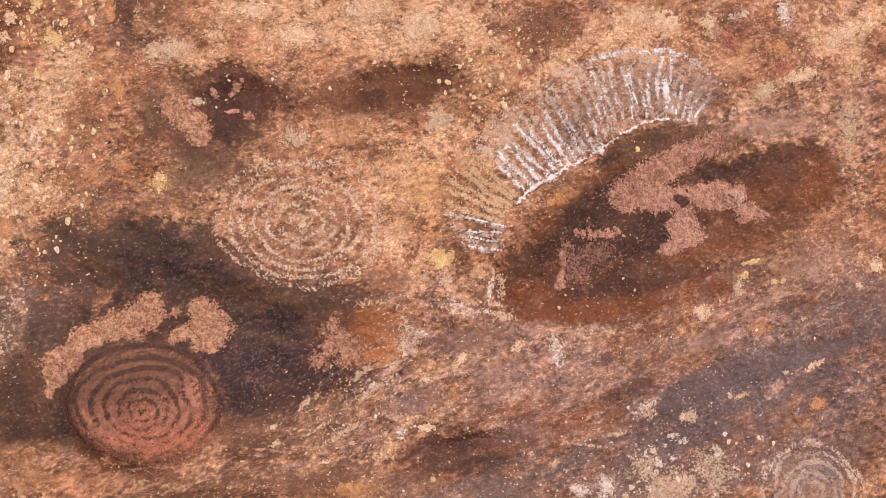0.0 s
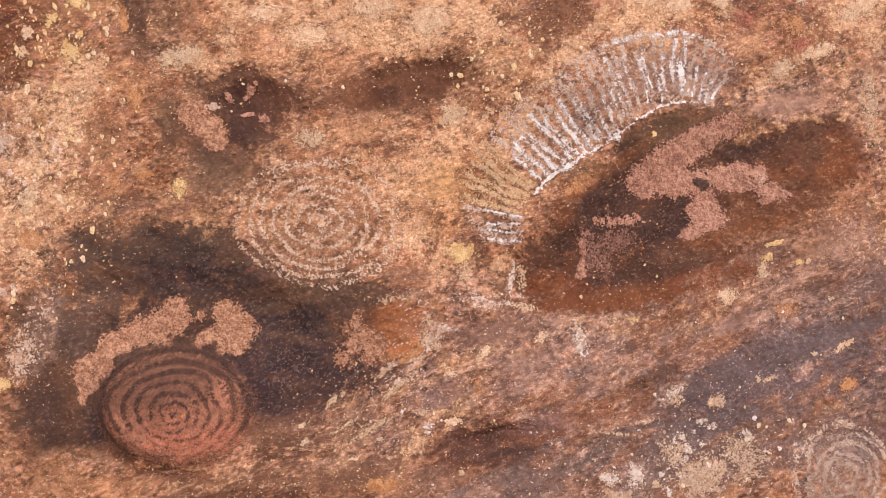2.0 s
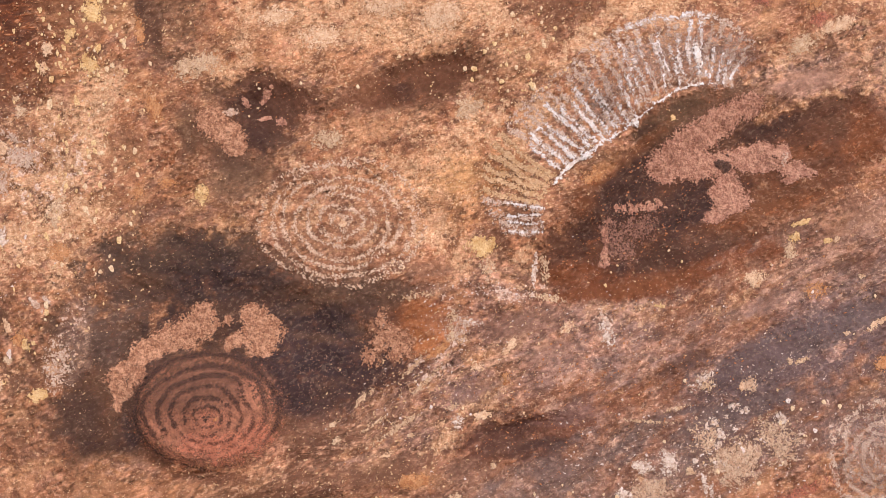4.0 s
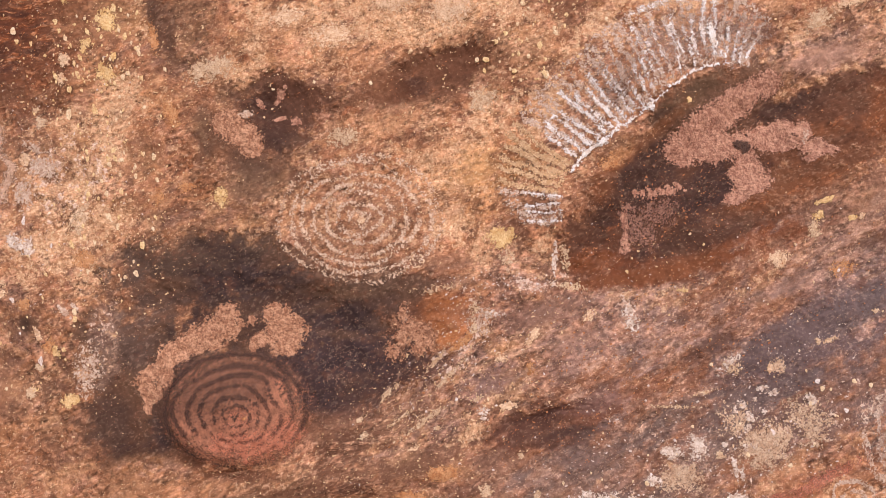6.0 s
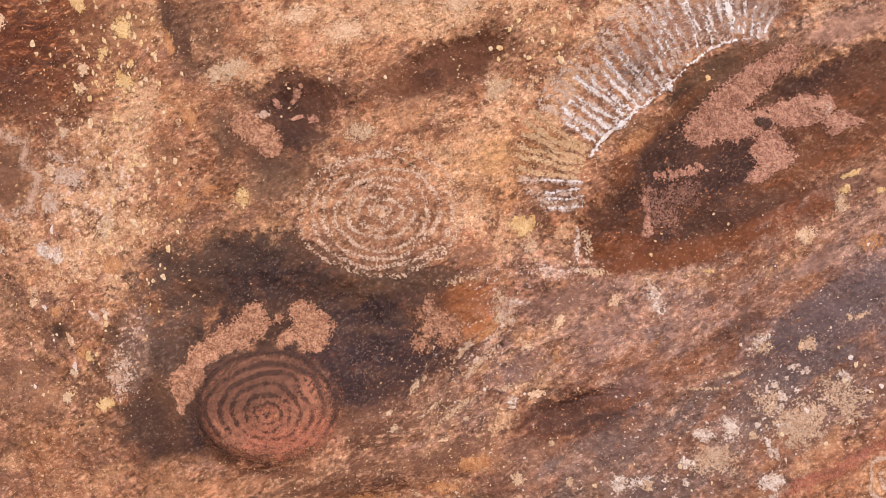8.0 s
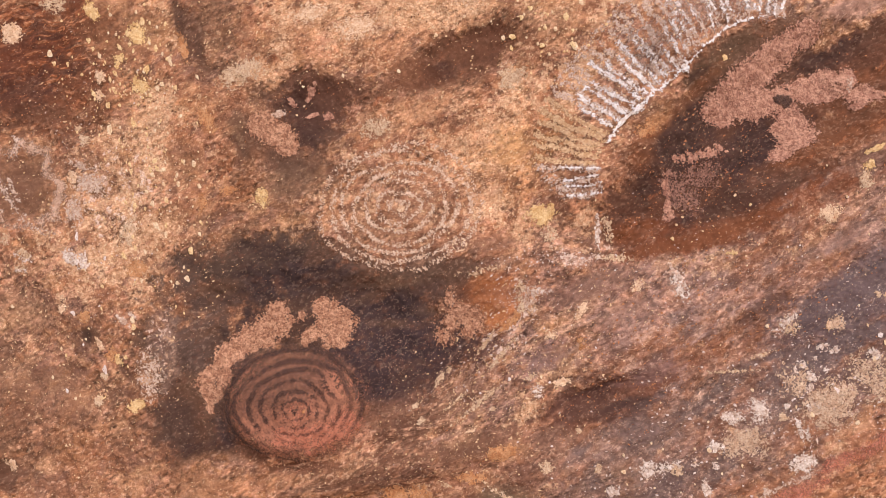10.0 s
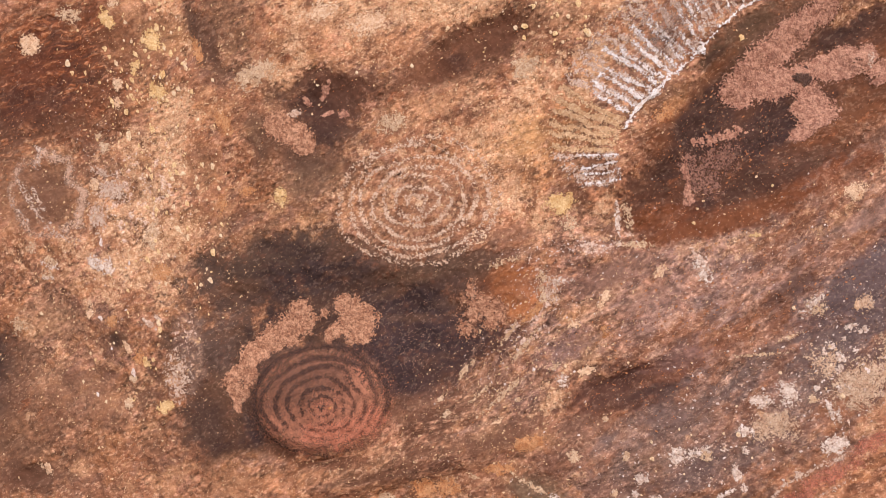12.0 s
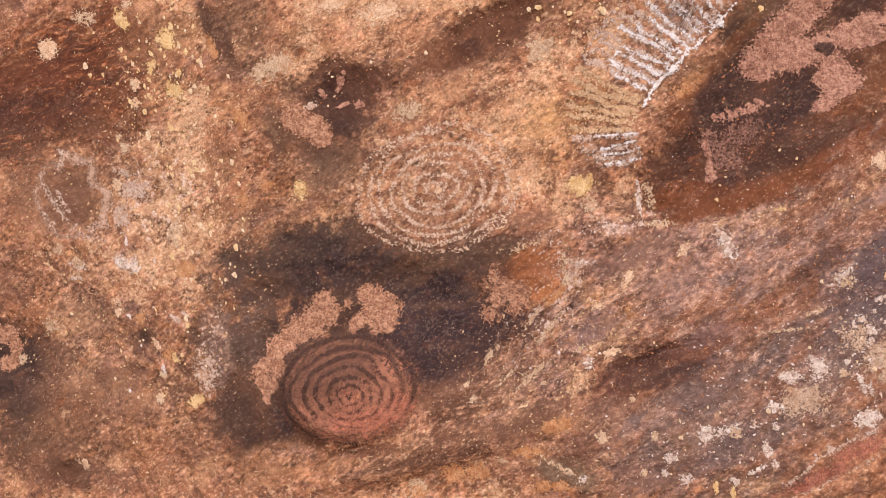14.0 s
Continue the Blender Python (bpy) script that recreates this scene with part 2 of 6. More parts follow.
stain_or_shade(-0.060, 1.607, 0.160, 0.134, 12, C(200, 140, 92), 0.6, bare=(0.55, 0.3, 0.0))
stain_or_shade(0.291, 1.622, 0.068, 0.032, 27, C(150, 90, 56), 0.7, bare=(0.2, 0.6, 0.0))
stain_or_shade(0.792, 1.520, 0.114, 0.066, 7, C(118, 68, 42), 0.85, bare=(0.05, 0.5, 0.0))
stain_or_shade(-0.692, 1.501, 0.247, 0.078, -4, C(80, 59, 49), 0.92, 0.5, bare=BARE)
stain_or_shade(0.552, 1.892, 0.179, 0.087, 7, C(122, 86, 70), 0.75, bare=(0.25, 0.25, 0.2))
stain_or_shade(0.819, 1.828, 0.146, 0.055, 2, C(180, 136, 116), 0.8, bare=(0.35, 0.2, 0.3))
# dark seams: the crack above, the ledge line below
stain_or_shade(-0.770, 2.094, 0.021, 0.118, 2, C(84, 58, 46), 0.9, 0.5, fine=0.15, bare=BARE)
stain_or_shade(0.005, 0.995, 0.079, 0.010, -4, C(72, 48, 38), 0.7, 0.6, bed=0.4, bare=BARE)
stain_or_shade(0.401, 1.043, 0.118, 0.010, 8, C(84, 60, 52), 0.8, 0.6, bed=0.3, bare=BARE)
stain_or_shade(-0.600, 0.954, 0.167, 0.014, -1, C(96, 66, 50), 0.8, 0.6, bed=0.3, bare=BARE)
stain_or_shade(-1.435, 1.125, 0.059, 0.044, -16, C(92, 62, 46), 0.85, 0.6, bare=BARE)
stain_or_shade(-1.133, 1.411, 0.027, 0.033, -13, C(80, 56, 44), 0.85, 0.6, bare=BARE)

# bedding that rises to the side, and the curved banding round the boss
def zone(u, v, ru, rv, ang):
    return ramp(oval(u, v, ru, rv, ang, UU, VV) + 0.2 * N_MID, 0.0, 0.5)


stain_or_shade(0.256, 1.211, 0.222, 0.078, 6, C(172, 128, 112), 0.75, bed=0.5)
stain_or_shade(0.301, 1.073, 0.248, 0.036, 13, C(126, 74, 52), 0.75, bed=0.6)
stain_or_shade(0.002, 1.011, 0.145, 0.051, 2, C(92, 54, 42), 0.85, bed=0.5, bare=(0.08, 0.4, 0.1))
stain_or_shade(0.633, 1.120, 0.278, 0.091, 11, C(106, 81, 77), 0.8, bed=0.5, bare=(0.1, 0.15, 0.2))
stain_or_shade(0.417, 0.986, 0.209, 0.038, 7, C(114, 88, 80), 0.75, bed=0.5, bare=(0.12, 0.1, 0.3))
stain_or_shade(0.039, 0.911, 0.249, 0.052, 2, C(140, 96, 76), 0.7, bed=0.5, bare=(0.2, 0.3, 0.15))
stain_or_shade(-0.096, 1.166, 0.093, 0.080, 11, C(140, 108, 100), 0.65, bed=0.4, bare=(0.15, 0.15, 0.3))
stain_or_shade(-0.205, 1.063, 0.118, 0.078, 26, C(140, 100, 82), 0.7, bed=0.6, bare=(0.15, 0.3, 0.3))
stain_or_shade(0.156, 1.272, 0.204, 0.080, 7, C(166, 122, 106), 0.7, bed=0.3)

BED2 = fbm(UU, VV, 0.022, 4, 171, turn=28, stretch=6, gain=0.7)
LOW = zone(0.538, 1.148, 0.869, 0.309, 20) * (COL.mean(2) > 0.0)
tint(ALL, C(188, 142, 126), 0.7 * LOW * ramp(N_BED * 0.6 + N_FINE * 0.35, 0.2, 0.6))
tint(ALL, C(122, 74, 58), 0.42 * LOW * ramp(BED2 * 0.7 - N_FINE * 0.3, 0.25, 0.6))
tint(ALL, C(84, 62, 58), 0.6 * LOW * ramp(-N_BED * 0.6 - BED2 * 0.3 + N_FINE2 * 0.2, 0.25, 0.65))
du, dv = UU - (-0.586, 1.343)[0], (VV - (-0.586, 1.343)[1]) * 1.25
ROUND = fbm(np.hypot(du, dv) * 5.0, np.arctan2(dv, du) * 0.35, 0.10, 4, 191, gain=0.7)
LIP = zone(-0.428, 1.040, 0.573, 0.141, 7) * (dv < -0.15)
tint(ALL, C(190, 136, 108), 0.25 * LIP * ramp(ROUND + 0.3 * N_FINE, 0.15, 0.6))
tint(ALL, C(110, 70, 52), 0.6 * LIP * ramp(-ROUND + 0.3 * N_FINE2, 0.2, 0.7))
SKIN[..., 1] *= 1 - 0.75 * LOW
stain_or_shade(0.002, 1.011, 0.151, 0.045, 2, C(98, 58, 44), 0.8, 0.7, bed=0.6, bare=(0.05, 0.4, 0.08))
stain_or_shade(-0.124, 1.304, 0.049, 0.067, -2, C(166, 92, 50), 0.88, 0.5, fine=0.2, bare=(0.08, 0.3, 0.2))
stain_or_shade(-0.908, 1.150, 0.102, 0.140, -2, C(84, 58, 45), 0.9, 0.6, bare=(0.03, 0.25, 0.0))
stain_or_shade(-0.955, 1.344, 0.075, 0.141, -15, C(92, 66, 52), 0.8, 0.6, bare=(0.08, 0.25, 0.05))
stain_or_shade(-1.464, 1.307, 0.268, 0.203, -14, C(122, 80, 58), 0.5, 0.8)
stain_or_shade(-0.333, 0.915, 0.291, 0.084, -6, C(130, 86, 66), 0.6, 0.8, bed=0.5)
stain_or_shade(-1.522, 1.364, 0.109, 0.177, -15, C(84, 58, 45), 0.85, 0.7, bare=(0.05, 0.2, 0.0))
skin(-1.055, 1.754, 0.167, 0.191, -9, 2, 0.55)
skin(-0.106, 1.290, 0.066, 0.080, -9, 2, 0.6)
skin(0.039, 1.363, 0.120, 0.029, -16, 2, 0.48)
skin(-0.163, 1.225, 0.143, 0.060, 38, 2, 0.55)
skin(0.321, 1.338, 0.276, 0.035, 7, 2, 0.5)
skin(0.131, 1.386, 0.030, 0.067, 9, 2, 0.5)
skin(0.199, 1.330, 0.082, 0.022, -12, 2, 0.5)
skin(0.272, 1.251, 0.035, 0.052, 10, 2, 0.62)
skin(-0.111, 1.290, 0.034, 0.080, -2, 2, 0.6)
skin(-0.136, 1.370, 0.065, 0.018, 3, 2, 0.6)
skin(-0.254, 1.134, 0.164, 0.032, 29, 2, 0.45)
skin(0.468, 1.102, 0.151, 0.022, 28, 2, 0.5)
skin(0.450, 1.105, 0.091, 0.021, 30, 2, 0.5)
skin(0.565, 0.933, 0.221, 0.142, 7, 2, 0.4)
skin(0.132, 0.814, 0.163, 0.091, 8, 2, 0.42)
skin(0.354, 0.892, 0.168, 0.099, 7, 2, 0.42)
skin(1.028, 1.731, 0.085, 0.173, -0, 2, 0.4)
skin(-1.069, 1.786, 0.107, 0.100, -16, 2, 0.5)
skin(-0.981, 1.363, 0.043, 0.129, -25, 2, 0.5)
skin(-0.934, 1.759, 0.110, 0.144, 1, 2, 0.45)
skin(0.062, 1.260, 0.161, 0.066, 9, 2, 0.38)
skin(0.553, 1.962, 0.132, 0.037, 7, 2, 0.42)
skin(0.775, 1.885, 0.088, 0.056, 1, 0, 0.55)
skin(1.016, 2.048, 0.146, 0.058, 25, 0, 0.6)
stain_or_shade(0.350, 1.050, 0.092, 0.006, 8, C(196, 154, 132), 0.45, fine=0.7, bed=0.4)
stain_or_shade(0.495, 1.140, 0.064, 0.007, 30, C(190, 150, 130), 0.4, fine=0.7, bed=0.4)
stain_or_shade(-0.346, 1.007, 0.156, 0.007, 5, C(190, 150, 132), 0.6, fine=0.25, bed=0.3)
stain_or_shade(-0.189, 1.086, 0.105, 0.011, 33, C(196, 152, 130), 0.6, fine=0.35, bed=0.3)
stain_or_shade(-0.235, 1.134, 0.080, 0.009, 32, C(200, 150, 122), 0.6, fine=0.35, bed=0.3)
stain_or_shade(-0.122, 1.224, 0.053, 0.011, 42, C(206, 162, 142), 0.65, fine=0.35, bed=0.2)
# the sooty hollow round the red oval, part of its shade painted in
stain_or_shade(-0.648, 1.451, 0.190, 0.055, 3, C(76, 57, 52), 0.9, 0.55, bare=BARE)
stain_or_shade(-0.823, 1.423, 0.085, 0.062, 32, C(88, 64, 54), 0.8, 0.7, bare=BARE)
stain_or_shade(-0.407, 1.321, 0.148, 0.070, -13, C(74, 55, 51), 0.92, 0.5, bare=BARE)
stain_or_shade(-0.412, 1.226, 0.164, 0.077, -4, C(72, 53, 51), 0.92, 0.5, fleck=0.9, bare=(0.03, 0.05, 0.03))
stain_or_shade(-0.457, 1.146, 0.074, 0.055, -2, C(82, 58, 52), 0.8, 0.7, fleck=0.9, bare=(0.05, 0.1, 0.05))
stain_or_shade(-0.294, 1.350, 0.080, 0.034, -11, C(86, 60, 50), 0.85, 0.6, bare=(0.04, 0.2, 0.02))
stain_or_shade(-0.374, 1.396, 0.121, 0.024, -4, C(104, 76, 60), 0.75, 0.7, bare=(0.1, 0.2, 0.0))
stain_or_shade(-0.897, 1.312, 0.053, 0.113, -1, C(88, 63, 52), 0.85, 0.6, bare=(0.08, 0.15, 0.0))
stain_or_shade(-0.934, 1.187, 0.059, 0.099, 7, C(96, 60, 42), 0.9, 0.7, bare=(0.05, 0.4, 0.0))
stain_or_shade(-0.843, 1.126, 0.043, 0.063, 16, C(68, 48, 42), 0.92, 0.5, bare=BARE)
# the oval's shadow along its lower edge, painted as a dark brown curve
stain_or_shade(-0.795, 1.056, 0.062, 0.031, -45, C(88, 54, 39), 0.92, 0.6, bare=(0.02, 0.3, 0.0))
stain_or_shade(-0.666, 1.000, 0.125, 0.017, -6, C(104, 64, 46), 0.9, 0.6, bare=(0.05, 0.3, 0.0))
stain_or_shade(-0.872, 1.034, 0.095, 0.036, -14, C(180, 124, 88), 0.75, 0.9, bare=(0.4, 0.3, 0.0))
stain_or_shade(-0.491, 1.035, 0.133, 0.031, 8, C(152, 100, 74), 0.7, 0.9, bed=0.3, bare=(0.25, 0.35, 0.15))
stain_or_shade(-0.404, 1.090, 0.061, 0.038, 24, C(120, 82, 66), 0.7, 0.8, bed=0.4, bare=(0.2, 0.25, 0.25))
# the orange patch at its end and the rock past it
stain_or_shade(-0.156, 1.307, 0.067, 0.069, -1, C(152, 90, 54), 0.95, 0.45, rough=0.2, fine=0.12, bare=(0.02, 0.25, 0.05))
stain_or_shade(-0.156, 1.255, 0.057, 0.017, 26, C(194, 116, 68), 0.9, 0.5, rough=0.2, fine=0.15, bare=(0.0, 0.2, 0.0))
stain_or_shade(-0.225, 1.318, 0.045, 0.052, 0, C(118, 70, 48), 0.6, 0.8, bare=(0.1, 0.4, 0.0))
stain_or_shade(-0.052, 1.302, 0.079, 0.035, -11, C(176, 126, 108), 0.8, 0.8, bare=(0.3, 0.15, 0.4))
stain_or_shade(0.075, 1.287, 0.128, 0.041, 7, C(140, 100, 84), 0.85, 0.7, bed=0.2, bare=(0.1, 0.15, 0.15))
stain_or_shade(-0.111, 1.383, 0.065, 0.024, -1, C(150, 108, 88), 0.75, 0.8, bare=(0.25, 0.2, 0.3))
stain_or_shade(-0.170, 1.172, 0.123, 0.032, 42, C(158, 112, 92), 0.8, 0.8, bed=0.5, bare=(0.2, 0.2, 0.5))
stain_or_shade(-0.221, 1.161, 0.090, 0.013, 44, C(98, 66, 56), 0.85, 0.7, bed=0.5, bare=(0.1, 0.2, 0.2))
stain_or_shade(-0.065, 1.135, 0.098, 0.037, 17, C(136, 100, 90), 0.8, 0.8, bed=0.4, bare=(0.15, 0.15, 0.2))
stain_or_shade(0.142, 1.219, 0.135, 0.045, 9, C(146, 108, 94), 0.75, 0.8, bed=0.3, bare=(0.2, 0.1, 0.25))
stain_or_shade(0.155, 1.167, 0.147, 0.034, 14, C(156, 112, 94), 0.7, 0.8, bed=0.4, bare=(0.2, 0.2, 0.3))
stain_or_shade(0.008, 1.039, 0.126, 0.044, 4, C(90, 56, 44), 0.92, 0.6, bed=0.4, bare=(0.06, 0.3, 0.1))
stain_or_shade(0.088, 1.003, 0.093, 0.018, 5, C(76, 50, 43), 0.85, 0.6, bed=0.4, bare=(0.05, 0.2, 0.05))
stain_or_shade(0.161, 1.070, 0.094, 0.035, 12, C(132, 90, 78), 0.8, 0.7, bed=0.4, bare=(0.12, 0.25, 0.2))
stain_or_shade(-0.188, 1.043, 0.101, 0.029, 18, C(118, 84, 74), 0.75, 0.8, bed=0.5, bare=(0.15, 0.15, 0.3))
stain_or_shade(-0.211, 0.960, 0.151, 0.028, 1, C(140, 92, 68), 0.75, 0.8, bed=0.5, bare=(0.2, 0.35, 0.1))
stain_or_shade(-0.385, 0.975, 0.196, 0.021, 1, C(148, 98, 70), 0.7, 0.8, bed=0.5, bare=(0.2, 0.4, 0.1))
# rust and rose bands climbing to the side, purple-grey below them
stain_or_shade(0.373, 1.231, 0.167, 0.039, 5, C(164, 114, 92), 0.75, 0.8, bed=0.5, bare=(0.25, 0.3, 0.3))
stain_or_shade(0.401, 1.101, 0.109, 0.040, 13, C(148, 90, 60), 0.8, 0.8, bed=0.5, bare=(0.1, 0.5, 0.1))
stain_or_shade(0.455, 1.165, 0.082, 0.016, 17, C(98, 66, 54), 0.85, 0.7, bed=0.5, bare=(0.05, 0.3, 0.05))
stain_or_shade(0.474, 1.120, 0.054, 0.024, 32, C(186, 142, 126), 0.8, 0.7, bed=0.3, bare=(0.2, 0.1, 0.5))
stain_or_shade(0.316, 1.053, 0.096, 0.021, 5, C(160, 108, 84), 0.7, 0.8, bed=0.4, bare=(0.25, 0.3, 0.2))
stain_or_shade(0.623, 1.160, 0.214, 0.048, 18, C(100, 79, 75), 0.9, 0.7, bed=0.4, bare=(0.06, 0.08, 0.12))
stain_or_shade(0.925, 1.248, 0.218, 0.046, 20, C(106, 84, 79), 0.85, 0.7, bed=0.4, bare=(0.08, 0.1, 0.15))
stain_or_shade(0.566, 1.039, 0.196, 0.038, 14, C(104, 81, 75), 0.85, 0.7, bed=0.4, bare=(0.06, 0.1, 0.2))
stain_or_shade(0.930, 1.054, 0.176, 0.041, 11, C(124, 94, 84), 0.75, 0.8, bed=0.4, bare=(0.15, 0.15, 0.2))
stain_or_shade(1.009, 1.389, 0.130, 0.041, 23, C(128, 96, 84), 0.8, 0.8, bed=0.4, bare=(0.15, 0.2, 0.2))
stain_or_shade(0.631, 1.280, 0.146, 0.035, 19, C(138, 102, 88), 0.75, 0.8, bed=0.5, bare=(0.15, 0.2, 0.2))
stain_or_shade(0.861, 1.487, 0.163, 0.050, 19, C(150, 104, 82), 0.7, 0.8, bed=0.4, bare=(0.2, 0.3, 0.2))
# the hollow under the rayed arch, some of its shade painted in
stain_or_shade(0.200, 1.460, 0.068, 0.096, -27, C(88, 55, 41), 0.9, 0.55, fleck=0.9, bare=(0.05, 0.25, 0.02))
stain_or_shade(0.315, 1.345, 0.178, 0.027, 2, C(124, 70, 45), 0.92, 0.5, bare=(0.02, 0.5, 0.05))
stain_or_shade(0.227, 1.385, 0.096, 0.035, -6, C(106, 58, 38), 0.9, 0.6, bare=(0.02, 0.5, 0.02))
stain_or_shade(0.349, 1.578, 0.119, 0.056, 36, C(72, 49, 42), 0.92, 0.5, fleck=0.6, bare=BARE)
stain_or_shade(0.514, 1.530, 0.117, 0.063, 15, C(74, 51, 46), 0.92, 0.5, fleck=0.5, bare=BARE)
stain_or_shade(0.463, 1.419, 0.197, 0.045, 16, C(84, 54, 42), 0.9, 0.55, fleck=0.5, bare=(0.02, 0.25, 0.0))
stain_or_shade(0.463, 1.743, 0.143, 0.028, 30, C(94, 66, 48), 0.92, 0.6, bare=(0.05, 0.25, 0.0))
stain_or_shade(0.295, 1.645, 0.056, 0.030, 36, C(152, 96, 60), 0.75, 0.8, bare=(0.2, 0.5, 0.05))
stain_or_shade(0.668, 1.515, 0.154, 0.033, 14, C(112, 67, 44), 0.85, 0.7, bare=(0.04, 0.5, 0.02))
stain_or_shade(0.736, 1.701, 0.117, 0.037, 12, C(74, 48, 39), 0.9, 0.5, bare=BARE)
stain_or_shade(0.855, 1.672, 0.117, 0.074, 8, C(98, 60, 43), 0.9, 0.5, fleck=0.6, bare=(0.02, 0.35, 0.0))
stain_or_shade(0.941, 1.665, 0.056, 0.076, -8, C(122, 70, 44), 0.85, 0.6, bare=(0.02, 0.5, 0.0))
stain_or_shade(0.820, 1.557, 0.129, 0.022, 10, C(104, 64, 45), 0.85, 0.6, bare=(0.03, 0.4, 0.0))
stain_or_shade(0.820, 1.808, 0.129, 0.034, 7, C(172, 126, 106), 0.85, 0.7, rough=0.2, bare=(0.12, 0.12, 0.15))
stain_or_shade(1.044, 1.775, 0.063, 0.103, -11, C(164, 120, 102), 0.75, 0.8, bare=(0.2, 0.2, 0.3))
# the rock under the rayed arch is dull and rosy, ochre towards its foot
for o in ((0.199, 1.713, 0.103, 0.063, 48), (0.307, 1.807, 0.094, 0.075, 40), (0.418, 1.877, 0.097, 0.077, 26), (0.545, 1.898, 0.088, 0.079, 2), (0.633, 1.881, 0.052, 0.065, -18)):
    stain_or_shade(*o, C(158, 112, 92), 0.72, 0.7, rough=0.2, bare=(0.16, 0.15, 0.12))
stain_or_shade(0.062, 1.644, 0.081, 0.068, 30, C(146, 96, 60), 0.88, 0.8, rough=0.2, bare=(0.05, 0.2, 0.0))
stain_or_shade(0.062, 1.542, 0.081, 0.051, -10, C(132, 88, 66), 0.85, 0.8, rough=0.2, bare=(0.08, 0.2, 0.05))
# the small hollows above, their shade painted in along with the staining
stain_or_shade(-0.484, 1.841, 0.097, 0.082, 1, C(94, 60, 46), 0.85, 0.6, bare=(0.06, 0.35, 0.02))
stain_or_shade(-0.525, 1.861, 0.050, 0.037, 2, C(74, 49, 41), 0.85, 0.6, bare=BARE)
stain_or_shade(-0.506, 1.776, 0.050, 0.029, -20, C(82, 56, 46), 0.85, 0.6, bare=BARE)
# shadow rim below and left of the pinkish scar, painted in
stain_or_shade(-0.574, 1.734, 0.054, 0.026, -22, C(86, 60, 49), 0.8, 0.7, bare=BARE)
stain_or_shade(-0.644, 1.795, 0.032, 0.068, -20, C(96, 66, 50), 0.75, 0.7, bare=BARE)
stain_or_shade(-0.142, 1.883, 0.161, 0.062, 11, C(112, 70, 50), 0.8, 0.7, bare=(0.08, 0.4, 0.02))
stain_or_shade(-0.214, 1.858, 0.059, 0.036, 3, C(94, 56, 40), 0.85, 0.7, bare=(0.03, 0.4, 0.0))
stain_or_shade(-0.047, 1.898, 0.068, 0.045, 10, C(98, 60, 44), 0.8, 0.7, bare=(0.05, 0.4, 0.0))
stain_or_shade(-0.555, 1.684, 0.115, 0.052, -12, C(124, 88, 68), 0.7, 0.9, bare=(0.2, 0.25, 0.05))
stain_or_shade(-0.696, 1.736, 0.062, 0.078, -30, C(138, 88, 60), 0.75, 0.8, bare=(0.15, 0.55, 0.05))
stain_or_shade(-0.299, 1.949, 0.118, 0.041, 6, C(196, 132, 96), 0.7, 0.9, bare=(0.4, 0.35, 0.05))
stain_or_shade(-0.735, 2.040, 0.024, 0.095, 3, C(100, 68, 52), 0.85, 0.6, bare=(0.05, 0.2, 0.0))
stain_or_shade(-0.658, 2.016, 0.077, 0.060, 1, C(132, 92, 68), 0.7, 0.9, bare=(0.2, 0.3, 0.05))
stain_or_shade(0.243, 2.025, 0.099, 0.058, 22, C(124, 80, 58), 0.75, 0.8, bare=(0.15, 0.4, 0.02))
# the wall to the side: rust-black top, rose-cream streak, dark brown foot
stain_or_shade(-1.161, 2.142, 0.180, 0.121, -9, C(102, 56, 38), 0.9, 0.8, bed=0.2, bare=(0.08, 0.5, 0.02))
stain_or_shade(-1.263, 2.060, 0.151, 0.052, -11, C(82, 48, 37), 0.9, 0.7, bed=0.2, bare=(0.04, 0.35, 0.0))
stain_or_shade(-1.019, 2.202, 0.134, 0.071, -36, C(112, 62, 40), 0.85, 0.8, bare=(0.1, 0.5, 0.02))
stain_or_shade(-1.301, 1.981, 0.115, 0.044, -16, C(104, 66, 48), 0.75, 0.8, bare=(0.12, 0.35, 0.05))
stain_or_shade(-1.264, 2.201, 0.059, 0.115, -17, C(140, 88, 60), 0.6, 0.9, bare=(0.2, 0.5, 0.05))
stain_or_shade(-1.234, 1.804, 0.072, 0.083, -7, C(128, 88, 68), 0.85, 0.6, rough=0.2, bare=(0.12, 0.25, 0.1))
stain_or_shade(-1.353, 1.839, 0.061, 0.087, -16, C(122, 82, 60), 0.75, 0.8, bare=(0.15, 0.35, 0.05))
stain_or_shade(-1.513, 1.407, 0.087, 0.137, -24, C(78, 55, 46), 0.92, 0.6, bare=BARE)
stain_or_shade(-1.228, 1.488, 0.180, 0.111, -44, C(146, 102, 78), 0.75, 0.8, bare=(0.3, 0.3, 0.15))
stain_or_shade(-1.266, 1.317, 0.235, 0.089, -32, C(138, 96, 74), 0.8, 0.8, bare=(0.25, 0.3, 0.08))
stain_or_shade(-1.398, 1.259, 0.191, 0.086, -23, C(122, 82, 60), 0.75, 0.8, bare=(0.2, 0.35, 0.02))
stain_or_shade(-1.151, 1.155, 0.169, 0.070, -24, C(132, 88, 64), 0.75, 0.8, bare=(0.2, 0.35, 0.02))
stain_or_shade(-1.449, 1.129, 0.092, 0.039, -22, C(84, 54, 40), 0.85, 0.6, bare=(0.03, 0.2, 0.0))
stain_or_shade(-0.957, 1.357, 0.039, 0.128, -10, C(146, 112, 96), 0.8, 0.7, bare=(0.25, 0.1, 0.45))
stain_or_shade(-0.886, 1.394, 0.043, 0.154, -8, C(92, 68, 58), 0.8, 0.7, bare=(0.08, 0.15, 0.1))
